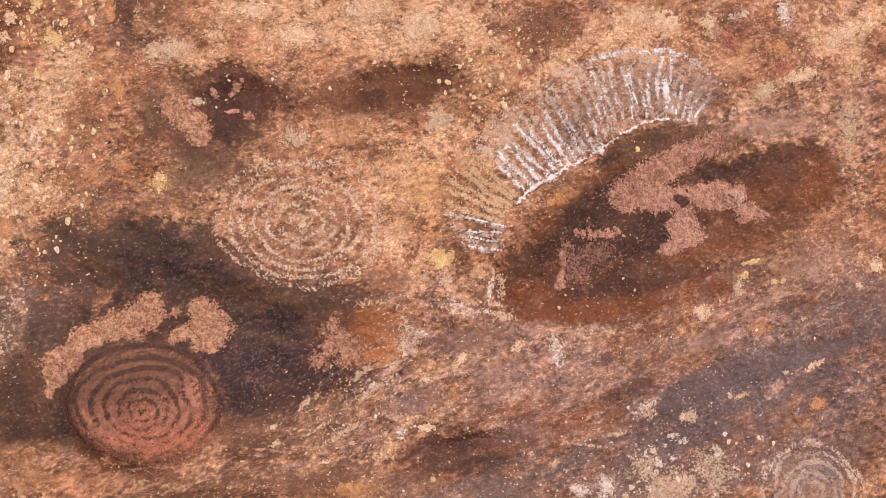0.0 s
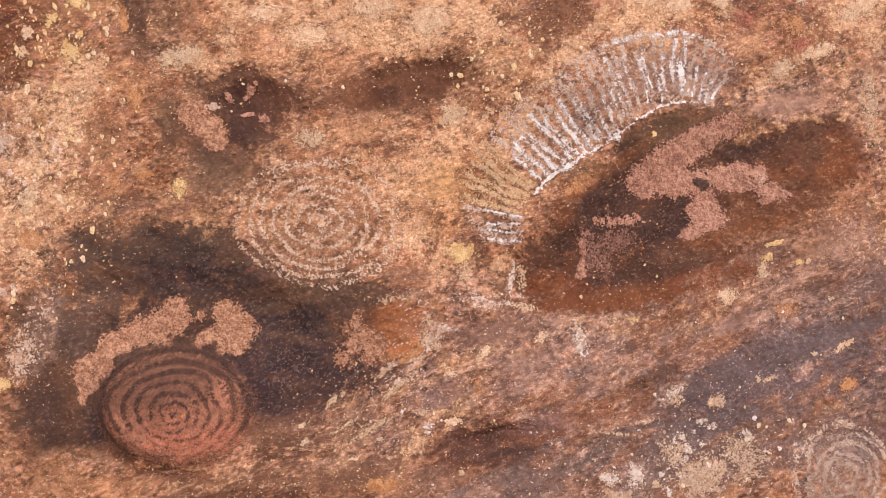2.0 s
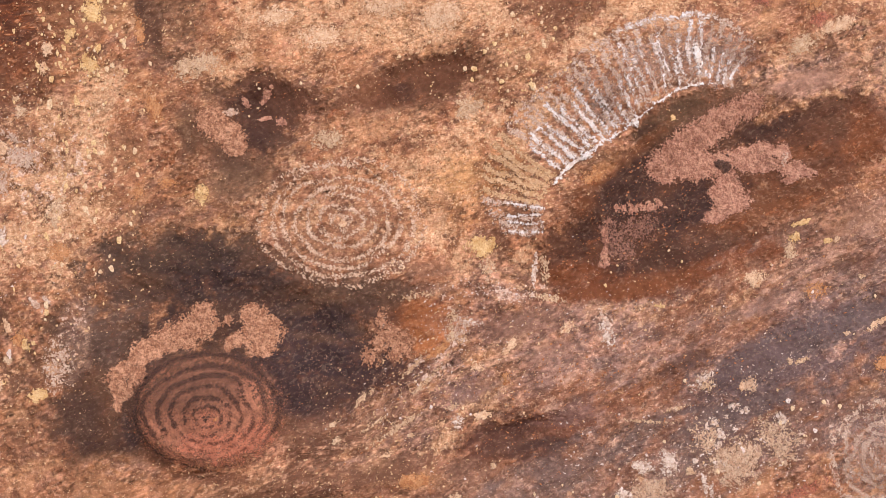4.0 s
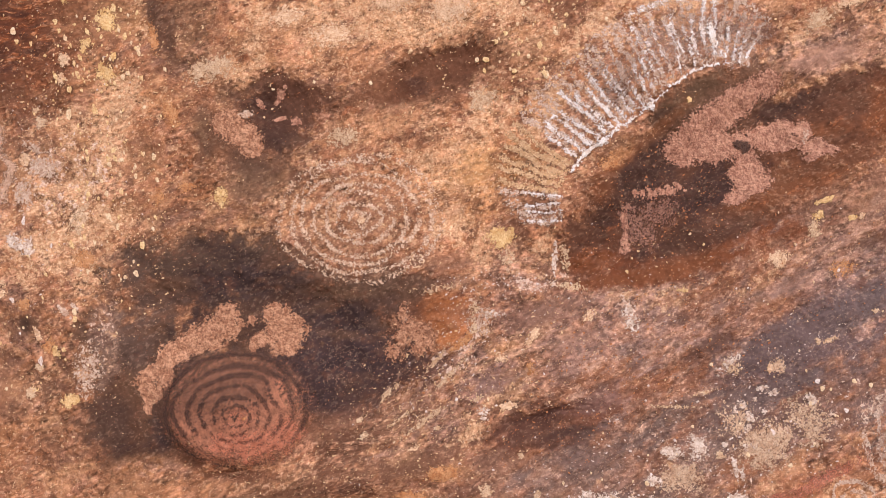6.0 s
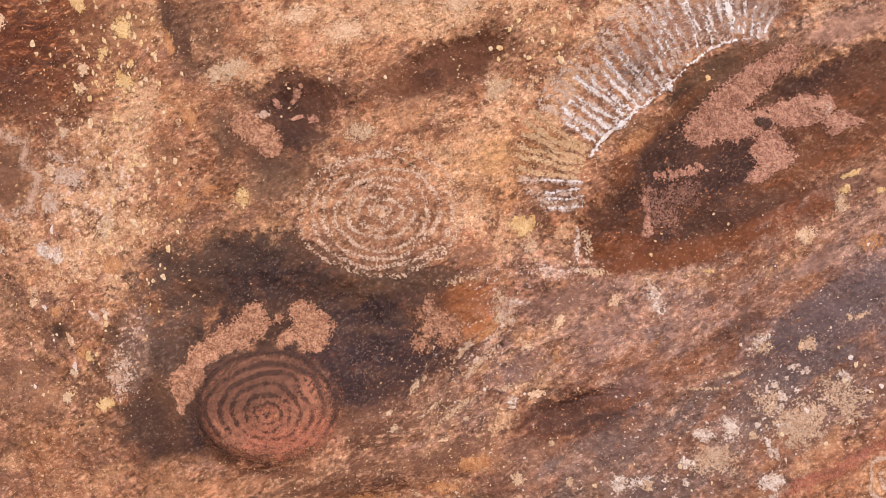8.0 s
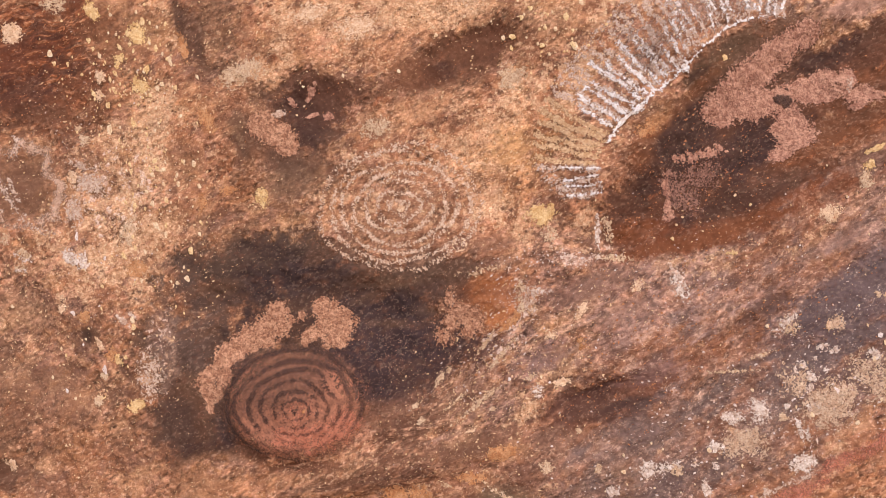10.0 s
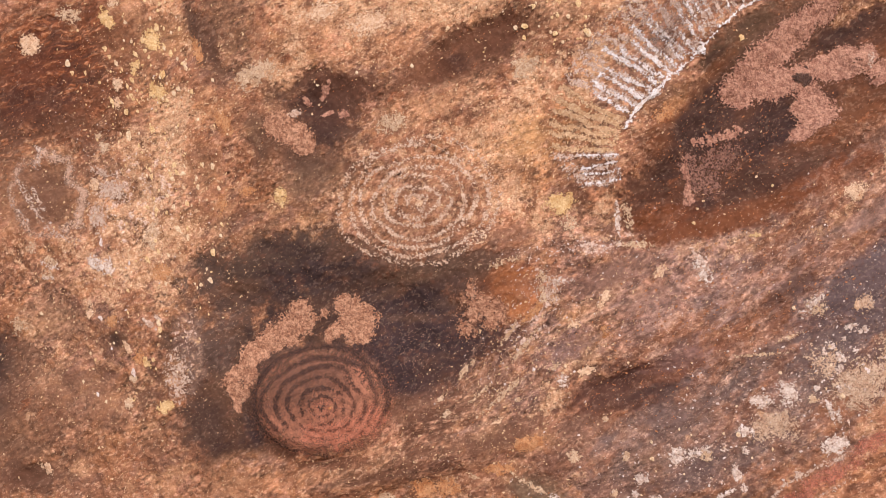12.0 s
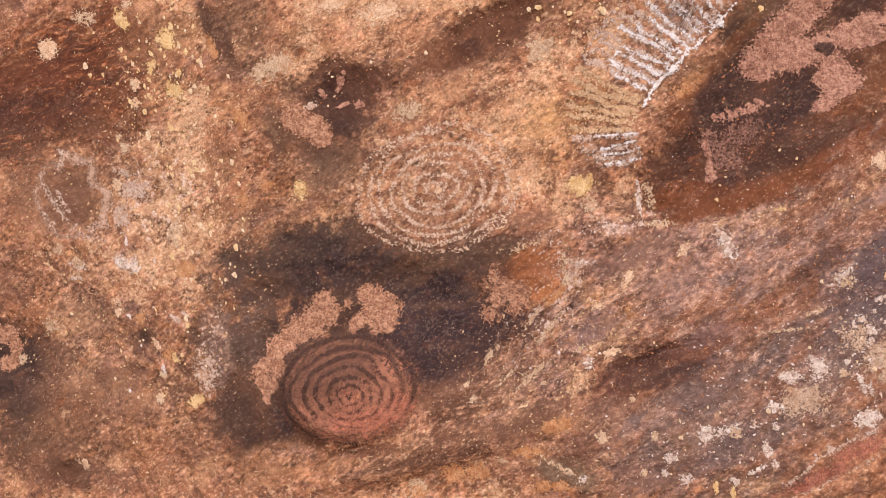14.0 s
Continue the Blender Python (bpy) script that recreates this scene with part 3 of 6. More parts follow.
stain_or_shade(-0.963, 1.154, 0.073, 0.085, -32, C(80, 56, 46), 0.85, 0.7, fleck=0.8, bare=(0.03, 0.2, 0.0))
stain_or_shade(-0.752, 2.079, 0.032, 0.101, -6, C(104, 70, 54), 0.8, 0.7, bare=(0.05, 0.2, 0.0))
# the foot of the face
stain_or_shade(-0.435, 0.945, 0.150, 0.034, 9, C(104, 68, 54), 0.8, 0.7, bed=0.4, bare=(0.1, 0.25, 0.05))
stain_or_shade(-0.337, 1.001, 0.159, 0.019, 11, C(178, 128, 106), 0.6, 0.8, bed=0.5, bare=(0.3, 0.2, 0.35))
stain_or_shade(-0.084, 0.936, 0.117, 0.052, -5, C(134, 92, 72), 0.8, 0.8, bed=0.3, bare=(0.2, 0.35, 0.1))
stain_or_shade(-0.220, 0.832, 0.105, 0.047, -24, C(112, 86, 66), 0.8, 0.7, bare=(0.15, 0.2, 0.1))
stain_or_shade(-0.027, 0.794, 0.140, 0.061, -5, C(116, 84, 72), 0.85, 0.7, bed=0.3, bare=(0.12, 0.2, 0.2))
stain_or_shade(0.167, 0.806, 0.148, 0.064, 6, C(112, 86, 78), 0.8, 0.7, bed=0.3, bare=(0.12, 0.12, 0.3))
stain_or_shade(-0.536, 0.895, 0.124, 0.041, -4, C(136, 90, 64), 0.8, 0.8, bare=(0.2, 0.4, 0.05))
# blotches of salmon, purple-grey and ochre over everything but the soot and painted shade
CLEAN = ramp(COL.mean(2), 0.065, 0.13)
B1, B2, B3 = fbm(UU, VV, 0.030, 4, 211, 20, 1.8, 0.65), fbm(UU, VV, 0.042, 4, 223, 10, 1.5, 0.65), fbm(UU, VV, 0.026, 4, 239, -5, 1.6, 0.65)
tint(ALL, C(204, 142, 114), 0.40 * CLEAN * ramp(B1, 0.25, 0.55))
tint(ALL, C(122, 90, 80), 0.42 * CLEAN * ramp(B2, 0.25, 0.6))
tint(ALL, C(186, 122, 76), 0.34 * CLEAN * (1 - 0.7 * LOW) * ramp(B3, 0.3, 0.6))
# deep hearts of the hollows, darkened as painted shade, with brown and plum smears in them
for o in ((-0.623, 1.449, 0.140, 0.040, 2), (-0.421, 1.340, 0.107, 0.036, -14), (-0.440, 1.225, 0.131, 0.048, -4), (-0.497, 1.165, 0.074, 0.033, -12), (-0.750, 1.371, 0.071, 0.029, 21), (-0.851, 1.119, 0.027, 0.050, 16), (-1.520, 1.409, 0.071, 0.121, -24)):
    stain_or_shade(*o, C(58, 42, 40), 0.75, 0.8, rough=0.5, fine=0.2)
for o in ((0.356, 1.585, 0.099, 0.039, 35), (0.522, 1.537, 0.102, 0.045, 15), (0.242, 1.501, 0.057, 0.055, -29), (0.721, 1.701, 0.088, 0.023, 12), (0.410, 1.411, 0.125, 0.027, 14), (-0.512, 1.855, 0.056, 0.040, 2), (-0.512, 1.771, 0.047, 0.021, -20), (-0.195, 1.859, 0.066, 0.028, 7), (0.088, 1.006, 0.080, 0.013, 6)):
    stain_or_shade(*o, C(68, 45, 36), 0.6, 0.8, rough=0.6, fine=0.3)
# soft dark halo round the same scar, more of its shade in colour
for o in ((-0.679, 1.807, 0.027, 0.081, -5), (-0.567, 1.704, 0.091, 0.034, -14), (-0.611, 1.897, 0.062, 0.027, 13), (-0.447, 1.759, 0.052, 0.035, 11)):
    stain_or_shade(*o, C(92, 64, 50), 0.75, 0.9, rough=0.3, bare=(0.04, 0.15, 0.0))
for o in ((-0.789, 1.463, 0.057, 0.024, 0), (-0.374, 1.389, 0.082, 0.016, -3), (-0.449, 1.367, 0.069, 0.014, 10), (-0.295, 1.304, 0.055, 0.019, -12), (-0.911, 1.237, 0.036, 0.050, -1), (-0.406, 1.288, 0.070, 0.013, -12)):
    stain_or_shade(*o, C(112, 78, 58), 0.5, 0.9, rough=0.5, fine=0.3)
for o in ((0.200, 1.392, 0.069, 0.032, -6), (0.460, 1.371, 0.169, 0.019, 9), (0.635, 1.487, 0.112, 0.025, 14), (0.935, 1.658, 0.058, 0.067, 0), (0.803, 1.636, 0.072, 0.020, 4), (0.408, 1.694, 0.084, 0.017, 34), (0.240, 1.556, 0.042, 0.036, 30)):
    stain_or_shade(*o, C(128, 74, 46), 0.55, 0.9, rough=0.5, fine=0.3)
SMEAR = fbm(UU + 0.012 * N_MID2, VV + 0.012 * N_MID, 0.030, 4, 341, turn=10, stretch=3.0, gain=0.6)
# mask of the darkest colours: soot together with the painted shade
SOOT_SHADE = 1 - ramp(COL.mean(2), 0.04, 0.085)
tint(ALL, C(106, 72, 54), 0.5 * SOOT_SHADE * ramp(SMEAR, 0.15, 0.8))
tint(ALL, C(52, 36, 35), 0.5 * SOOT_SHADE * ramp(-SMEAR, 0.15, 0.8))
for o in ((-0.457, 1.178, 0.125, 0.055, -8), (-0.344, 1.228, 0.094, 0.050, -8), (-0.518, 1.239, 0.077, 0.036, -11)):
    stain_or_shade(*o, C(62, 44, 42), 0.6, 0.8, rough=0.5, fine=0.2)
stain_or_shade(-0.249, 0.981, 0.138, 0.029, 1, C(112, 74, 56), 0.7, 0.8, bed=0.4, bare=(0.15, 0.3, 0.08))
stain_or_shade(-0.391, 1.070, 0.086, 0.030, 12, C(106, 72, 58), 0.65, 0.8, bed=0.4, bare=(0.15, 0.2, 0.15))
# the disc of the cream circles is dull and rosy
stain_or_shade(-0.327, 1.560, 0.195, 0.142, -4, C(160, 114, 88), 0.6, 0.6, rough=0.25, bare=(0.28, 0.2, 0.1))
# the rolling lip below the oval
stain_or_shade(-0.460, 0.983, 0.208, 0.025, 2, C(128, 84, 60), 0.75, 0.8, bed=0.5, bare=(0.15, 0.35, 0.08))
stain_or_shade(-0.340, 1.050, 0.098, 0.034, 20, C(124, 86, 68), 0.7, 0.8, bed=0.5, bare=(0.15, 0.25, 0.2))
stain_or_shade(-0.567, 0.971, 0.147, 0.019, 1, C(120, 78, 56), 0.7, 0.8, bed=0.4, bare=(0.15, 0.35, 0.05))
# grey-brown weathering low on the face
for o in ((0.137, 0.934, 0.162, 0.064, 5), (0.347, 0.830, 0.144, 0.074, 2), (0.030, 0.866, 0.126, 0.053, -4), (0.182, 0.724, 0.146, 0.046, 1), (0.371, 1.007, 0.146, 0.051, 8), (0.468, 0.917, 0.070, 0.075, -3)):
    stain_or_shade(*o, C(112, 86, 76), 0.7, 0.8, bed=0.5, bare=(0.12, 0.1, 0.3))
# dark brown in and around the dent by the ledge
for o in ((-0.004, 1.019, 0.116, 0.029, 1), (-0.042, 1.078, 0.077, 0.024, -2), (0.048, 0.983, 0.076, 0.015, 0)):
    stain_or_shade(*o, C(86, 54, 43), 0.75, 0.7, bed=0.5, bare=(0.05, 0.3, 0.05))
for o in ((-0.448, 1.001, 0.121, 0.014, 5), (-0.476, 1.104, 0.067, 0.019, -6), (-0.294, 1.056, 0.094, 0.013, 25), (-0.424, 0.889, 0.083, 0.017, 5)):
    stain_or_shade(*o, C(112, 74, 56), 0.6, 0.8, bed=0.5)
for o in ((-1.137, 1.851, 0.091, 0.029, -26), (-1.152, 1.968, 0.118, 0.031, -13), (-1.255, 1.931, 0.103, 0.032, -16)):
    stain_or_shade(*o, C(112, 74, 54), 0.65, 0.9, bare=(0.12, 0.3, 0.05))
for o in ((-1.396, 1.407, 0.080, 0.090, -41), (-1.380, 1.136, 0.121, 0.058, -24), (-1.515, 1.230, 0.097, 0.042, -22), (-1.080, 1.240, 0.062, 0.073, -31)):
    stain_or_shade(*o, C(110, 76, 58), 0.6, 0.9, bare=(0.15, 0.25, 0.03))
# hand-sized clouds of grey, rose and rust on the slope
CLOUD1, CLOUD2, CLOUD3 = fbm(UU, VV, 0.060, 4, 401, 24, 1.9, 0.6), fbm(UU, VV, 0.050, 4, 411, 20, 1.7, 0.6), fbm(UU, VV, 0.055, 4, 421, 30, 2.2, 0.6)
tint(ALL, C(126, 100, 92), 0.55 * LOW * CLEAN * ramp(CLOUD1, 0.1, 0.6))
tint(ALL, C(184, 132, 110), 0.45 * LOW * CLEAN * ramp(CLOUD2, 0.15, 0.65))
tint(ALL, C(138, 82, 56), 0.50 * LOW * CLEAN * ramp(CLOUD3, 0.15, 0.65))
# and of cream, tan and brown on the rest
tint(ALL, C(206, 150, 108), 0.35 * (1 - LOW) * CLEAN * ramp(CLOUD2, 0.15, 0.65))
tint(ALL, C(128, 84, 60), 0.40 * (1 - LOW) * CLEAN * ramp(CLOUD1, 0.15, 0.65))
tint(ALL, C(176, 112, 72), 0.35 * (1 - LOW) * CLEAN * ramp(CLOUD3, 0.15, 0.65))
for o in ((-1.441, 1.331, 0.113, 0.058, -23), (-1.532, 1.160, 0.123, 0.053, -22), (-1.314, 1.077, 0.140, 0.037, -18), (-1.453, 1.640, 0.059, 0.088, -16), (-0.364, 1.055, 0.121, 0.032, 11), (-0.245, 1.084, 0.080, 0.034, 15), (-0.482, 0.973, 0.107, 0.020, 3)):
    stain_or_shade(*o, C(116, 78, 60), 0.55, 0.9, rough=0.4, bare=(0.18, 0.25, 0.08))
# wisps and smears a few fingers wide, drawn along the local grain of the rock
WU, WV = UU + 0.012 * N_MID2, VV + 0.012 * N_MID
SIDE = ramp(-UU, 0.72, 0.95)
W_BED = fbm(WU, WV, 0.020, 4, 301, turn=27, stretch=3.0, gain=0.62)
W_SIDE = fbm(WU, WV, 0.022, 4, 311, turn=-62, stretch=2.2, gain=0.62)
W_FLAT = fbm(WU, WV, 0.024, 4, 321, turn=8, stretch=1.7, gain=0.62)
WISP = LOW * W_BED + (1 - LOW) * (SIDE * W_SIDE + (1 - SIDE) * W_FLAT)
tint(ALL, C(212, 154, 118), 0.16 * CLEAN * ramp(WISP, 0.12, 0.7))
tint(ALL, C(92, 60, 47), (0.15 + 0.42 * CLEAN) * ramp(-WISP, 0.05, 0.7))
# crumbs of lighter skin with crisp rims
CRUMB_BED = fbm(WU, WV, 0.010, 3, 331, turn=30, stretch=2.6, gain=0.65)
CRUMB_SIDE = fbm(WU, WV, 0.011, 3, 351, turn=-66, stretch=2.0, gain=0.65)
CRUMB_FLAT = fbm(WU, WV, 0.010, 3, 361, turn=6, stretch=1.8, gain=0.65)
CRUMB = LOW * CRUMB_BED + (1 - LOW) * (SIDE * CRUMB_SIDE + (1 - SIDE) * CRUMB_FLAT)
tint(ALL, C(222, 166, 124), 0.34 * CLEAN * (1 - LOW * 0.6) * ramp(CRUMB + 0.35 * WISP, 0.56, 0.74))
tint(ALL, C(196, 150, 132), 0.24 * CLEAN * LOW * ramp(CRUMB + 0.4 * WISP, 0.55, 0.72))
tint(ALL, C(108, 68, 51), (0.40 - 0.14 * LOW) * CLEAN * ramp(-CRUMB - 0.3 * WISP, 0.42, 0.7))
# rust streaks drawn sideways across the dark top
RUSTY = np.maximum(zone(-1.161, 2.142, 0.260, 0.185, -10), 0.6 * zone(-1.296, 1.942, 0.231, 0.087, -17))
STREAK = fbm(WU, WV, 0.0065, 3, 371, turn=4, stretch=4.0, gain=0.65)
tint(ALL, C(164, 92, 54), 0.6 * RUSTY * ramp(STREAK + 0.3 * WISP, 0.2, 0.6))
tint(ALL, C(200, 138, 100), 0.5 * RUSTY * ramp(STREAK + 0.2 * CRUMB, 0.5, 0.75))
tint(ALL, C(70, 42, 33), 0.55 * RUSTY * ramp(-STREAK, 0.15, 0.6))
# brushed grain over the rose-grey slope and round the lip
SLOPE = fbm(WU, WV, 0.007, 3, 381, turn=38, stretch=3.6, gain=0.65)
NEAR = zone(-0.189, 1.160, 0.217, 0.119, 34)
tint(ALL, C(202, 150, 124), 0.42 * NEAR * ramp(SLOPE, 0.25, 0.6))
tint(ALL, C(84, 56, 48), 0.6 * NEAR * ramp(-SLOPE, 0.2, 0.6))
FOOT = zone(-0.464, 1.004, 0.323, 0.090, 2)
LINE = fbm(WU, WV, 0.007, 3, 391, turn=9, stretch=5.0, gain=0.65)
tint(ALL, C(190, 136, 106), 0.45 * FOOT * ramp(LINE, 0.25, 0.6))
tint(ALL, C(96, 62, 46), 0.5 * FOOT * ramp(-LINE, 0.15, 0.6))
for o in ((-0.419, 2.048, 0.142, 0.056, 2), (-0.060, 2.060, 0.149, 0.056, 1), (-0.113, 1.690, 0.133, 0.080, 11), (0.117, 1.924, 0.082, 0.068, 1), (0.428, 2.047, 0.087, 0.052, 12), (0.727, 1.952, 0.087, 0.042, 11), (1.000, 2.047, 0.129, 0.043, 21), (-0.245, 1.774, 0.144, 0.048, 5)):
    stain_or_shade(*o, C(222, 164, 122), 0.38, 0.9, rough=0.5, fine=0.5)
# places rubbed smooth, where the crumbs have gone
EVEN = np.zeros((NV, NU), np.float32)


def rubbed(u, v, ru, rv, ang, colour, strength, rough=0.25):
    stain_or_shade(u, v, ru, rv, ang, colour, strength, 0.6, rough=rough, fine=0.12, bare=(0.06, 0.08, 0.04))
    np.maximum(EVEN, ramp(oval(u, v, ru, rv, ang, UU, VV), -0.1, 0.5) * strength, out=EVEN)


rubbed(-0.152, 1.305, 0.064, 0.064, -1, C(150, 90, 58), 0.6, 0.7)
rubbed(-0.153, 1.255, 0.054, 0.016, 26, C(186, 114, 72), 0.65, 0.5)
# the scar's painted shade again, left of it and below
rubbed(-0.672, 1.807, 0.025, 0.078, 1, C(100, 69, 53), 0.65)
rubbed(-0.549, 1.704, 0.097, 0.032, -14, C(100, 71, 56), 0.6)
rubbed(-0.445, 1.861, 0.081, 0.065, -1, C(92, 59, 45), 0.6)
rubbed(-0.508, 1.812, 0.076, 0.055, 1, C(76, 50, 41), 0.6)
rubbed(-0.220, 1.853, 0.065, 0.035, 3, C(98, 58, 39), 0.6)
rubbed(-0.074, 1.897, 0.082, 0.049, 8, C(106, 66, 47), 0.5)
rubbed(-0.746, 1.859, 0.020, 0.037, 1, C(184, 116, 74), 0.6)
rubbed(0.075, 1.287, 0.128, 0.038, 7, C(138, 99, 84), 0.75)
rubbed(-0.065, 1.135, 0.078, 0.029, 16, C(136, 100, 90), 0.55)
rubbed(0.142, 1.213, 0.095, 0.032, 7, C(150, 112, 98), 0.55)
rubbed(0.820, 1.808, 0.122, 0.031, 7, C(172, 126, 106), 0.7)
rubbed(0.308, 1.343, 0.172, 0.022, 2, C(122, 70, 45), 0.7)
rubbed(0.635, 1.160, 0.128, 0.029, 18, C(108, 80, 73), 0.55)
rubbed(0.925, 1.241, 0.129, 0.027, 21, C(108, 85, 80), 0.5)
rubbed(0.181, 1.063, 0.067, 0.025, 13, C(134, 92, 80), 0.55)
rubbed(-0.246, 1.876, 0.039, 0.055, 3, C(150, 98, 70), 0.4)
rubbed(-0.581, 1.672, 0.077, 0.039, -12, C(122, 88, 68), 0.6)
rubbed(-0.823, 1.793, 0.039, 0.051, 0, C(150, 104, 76), 0.4)
rubbed(-0.937, 1.004, 0.083, 0.037, -1, C(172, 118, 84), 0.5)
rubbed(-0.769, 0.981, 0.099, 0.020, -4, C(166, 110, 78), 0.5)
rubbed(-0.149, 1.436, 0.078, 0.021, -5, C(140, 100, 80), 0.5)
rubbed(-0.046, 1.650, 0.067, 0.055, 11, C(204, 148, 98), 0.45)
rubbed(0.660, 1.280, 0.087, 0.022, 20, C(150, 110, 94), 0.45)
rubbed(0.891, 1.459, 0.105, 0.031, 17, C(158, 112, 88), 0.4)
rubbed(-1.263, 1.820, 0.167, 0.123, -16, C(134, 92, 68), 0.6)
rubbed(-0.904, 2.122, 0.133, 0.084, -17, C(134, 88, 61), 0.5)
rubbed(-1.242, 2.032, 0.165, 0.057, -13, C(88, 52, 39), 0.5)
rubbed(-0.820, 1.772, 0.060, 0.084, -17, C(146, 98, 70), 0.4)
rubbed(-0.286, 0.977, 0.136, 0.032, 1, C(118, 80, 62), 0.5)
rubbed(-0.466, 1.079, 0.072, 0.032, 8, C(112, 76, 60), 0.5)
rubbed(-0.255, 1.121, 0.076, 0.026, 35, C(116, 82, 68), 0.4)
rubbed(-1.234, 1.804, 0.066, 0.078, -6, C(112, 75, 57), 0.75)
rubbed(-1.241, 2.136, 0.135, 0.056, -11, C(108, 60, 42), 0.45)
rubbed(-1.272, 1.302, 0.171, 0.074, -33, C(136, 94, 72), 0.45)
rubbed(-1.296, 1.504, 0.093, 0.062, -34, C(148, 106, 82), 0.45)
rubbed(-0.077, 0.961, 0.078, 0.031, -5, C(132, 90, 72), 0.5)
rubbed(-0.220, 0.832, 0.078, 0.033, -24, C(116, 88, 68), 0.5)
rubbed(-0.034, 0.769, 0.077, 0.031, -5, C(118, 86, 74), 0.5)
rubbed(0.113, 0.941, 0.062, 0.034, 2, C(126, 96, 86), 0.5)
rubbed(-1.146, 1.411, 0.019, 0.024, -12, C(66, 46, 37), 0.85)
rubbed(-1.449, 1.128, 0.053, 0.025, -22, C(92, 58, 42), 0.7)
rubbed(-1.536, 1.444, 0.060, 0.105, -16, C(76, 54, 45), 0.6)
rubbed(-1.532, 1.321, 0.081, 0.044, -14, C(84, 60, 49), 0.5)
rubbed(-0.956, 1.181, 0.060, 0.071, -22, C(80, 56, 46), 0.5)
# mottling at the scale of fingers and of grains
tint(ALL, C(106, 66, 50), 0.5 * ramp(-N_FINE * 0.5 + N_FINE2 * 0.6 - N_MID * 0.2, 0.25, 0.9))
tint(ALL, C(198, 140, 110), 0.35 * ramp(COL.mean(2), 0.07, 0.16) * ramp(N_MID2 * 0.6 + N_FINE2 * 0.5, 0.2, 0.7))
COL *= 1 + LOW[..., None] * np.array((-0.03, 0.02, 0.07), np.float32)
ROUGH = (0.35 + 0.65 * ramp(COL.mean(2), 0.05, 0.13)) * (1 - 0.7 * EVEN)
PATCHY = (1 - 0.35 * LOW) * (0.20 + 0.40 * ramp(N_MID2 + 0.5 * N_BIG, -0.35, 0.55))
COL *= (1 + ROUGH * (PATCHY * N_GRAIN + 0.20 * N_FINE2 + 0.10 * N_FLAT))[..., None]
np.clip(COL, 0.012, 0.75, out=COL)
SKIN[..., 0] += 0.10 * N_FLAT + 0.08 * N_FINE + 0.14 * N_MID + 0.08 * N_MID2
np.clip(SKIN, 0, 1, out=SKIN)


# ---- materials ----
def nodes_of(name):
    m = bpy.data.materials.new(name)
    m.use_nodes = True
    t = m.node_tree
    return m, t, t.nodes["Principled BSDF"]


def node(t, kind, **inputs):
    n = t.nodes.new("ShaderNode" + kind)
    for k, v in inputs.items():
        n.inputs[k.replace("_", " ")].default_value = v
    return n


def math_node(t, op, a, b=None):
    n = t.nodes.new("ShaderNodeMath")
    n.operation = op
    for i, x in enumerate((a, b)):
        if x is None:
            continue
        if isinstance(x, (int, float)):
            n.inputs[i].default_value = x
        else:
            t.links.new(x, n.inputs[i])
    return n.outputs[0]


def span(t, x, a, b, lo=0.0, hi=1.0):
    n = t.nodes.new("ShaderNodeMapRange")
    n.interpolation_type = "SMOOTHSTEP"
    t.links.new(x, n.inputs["Value"])
    for k, v in (("From Min", a), ("From Max", b), ("To Min", lo), ("To Max", hi)):
        n.inputs[k].default_value = v
    return n.outputs[0]


def mix(t, fac, a, b, blend="MIX"):
    n = t.nodes.new("ShaderNodeMix")
    n.data_type, n.blend_type = "RGBA", blend
    for sock, x in ((n.inputs[0], fac), (n.inputs[6], a), (n.inputs[7], b)):
        if isinstance(x, (int, float)):
            sock.default_value = x
        elif isinstance(x, tuple):
            sock.default_value = (*x[:3], 1)
        else:
            t.links.new(x, sock)
    return n.outputs[2]


def noise_of(t, scale, detail=3.0, rough=0.6, squash=None):
    g = t.nodes.new("ShaderNodeNewGeometry")
    n = node(t, "TexNoise", Scale=scale, Detail=detail, Roughness=rough)
    src = g.outputs["Position"]
    if squash:
        mp = t.nodes.new("ShaderNodeMapping")
        mp.vector_type = "TEXTURE"
        mp.inputs["Rotation"].default_value = (0, radians(squash[0]), 0)
        mp.inputs["Scale"].default_value = squash[1:]
        t.links.new(src, mp.inputs["Vector"])
        src = mp.outputs[0]
    t.links.new(src, n.inputs["Vector"])
    return n.outputs["Fac"]


def grains_of(t, scale):
    """Random grey per grain and the distance from the grain's middle."""
    g = t.nodes.new("ShaderNodeNewGeometry")
    n = node(t, "TexVoronoi", Scale=scale)
    t.links.new(g.outputs["Position"], n.inputs["Vector"])
    return n.outputs["Color"], n.outputs["Distance"]


def bump(t, p, height, strength, distance):
    b = node(t, "Bump", Strength=strength, Distance=distance)
    t.links.new(height, b.inputs["Height"])
    t.links.new(b.outputs[0], p.inputs["Normal"])


def channel(t, colour, i):
    s = t.nodes.new("ShaderNodeSeparateColor")
    t.links.new(colour, s.inputs[0])
    return s.outputs[i]


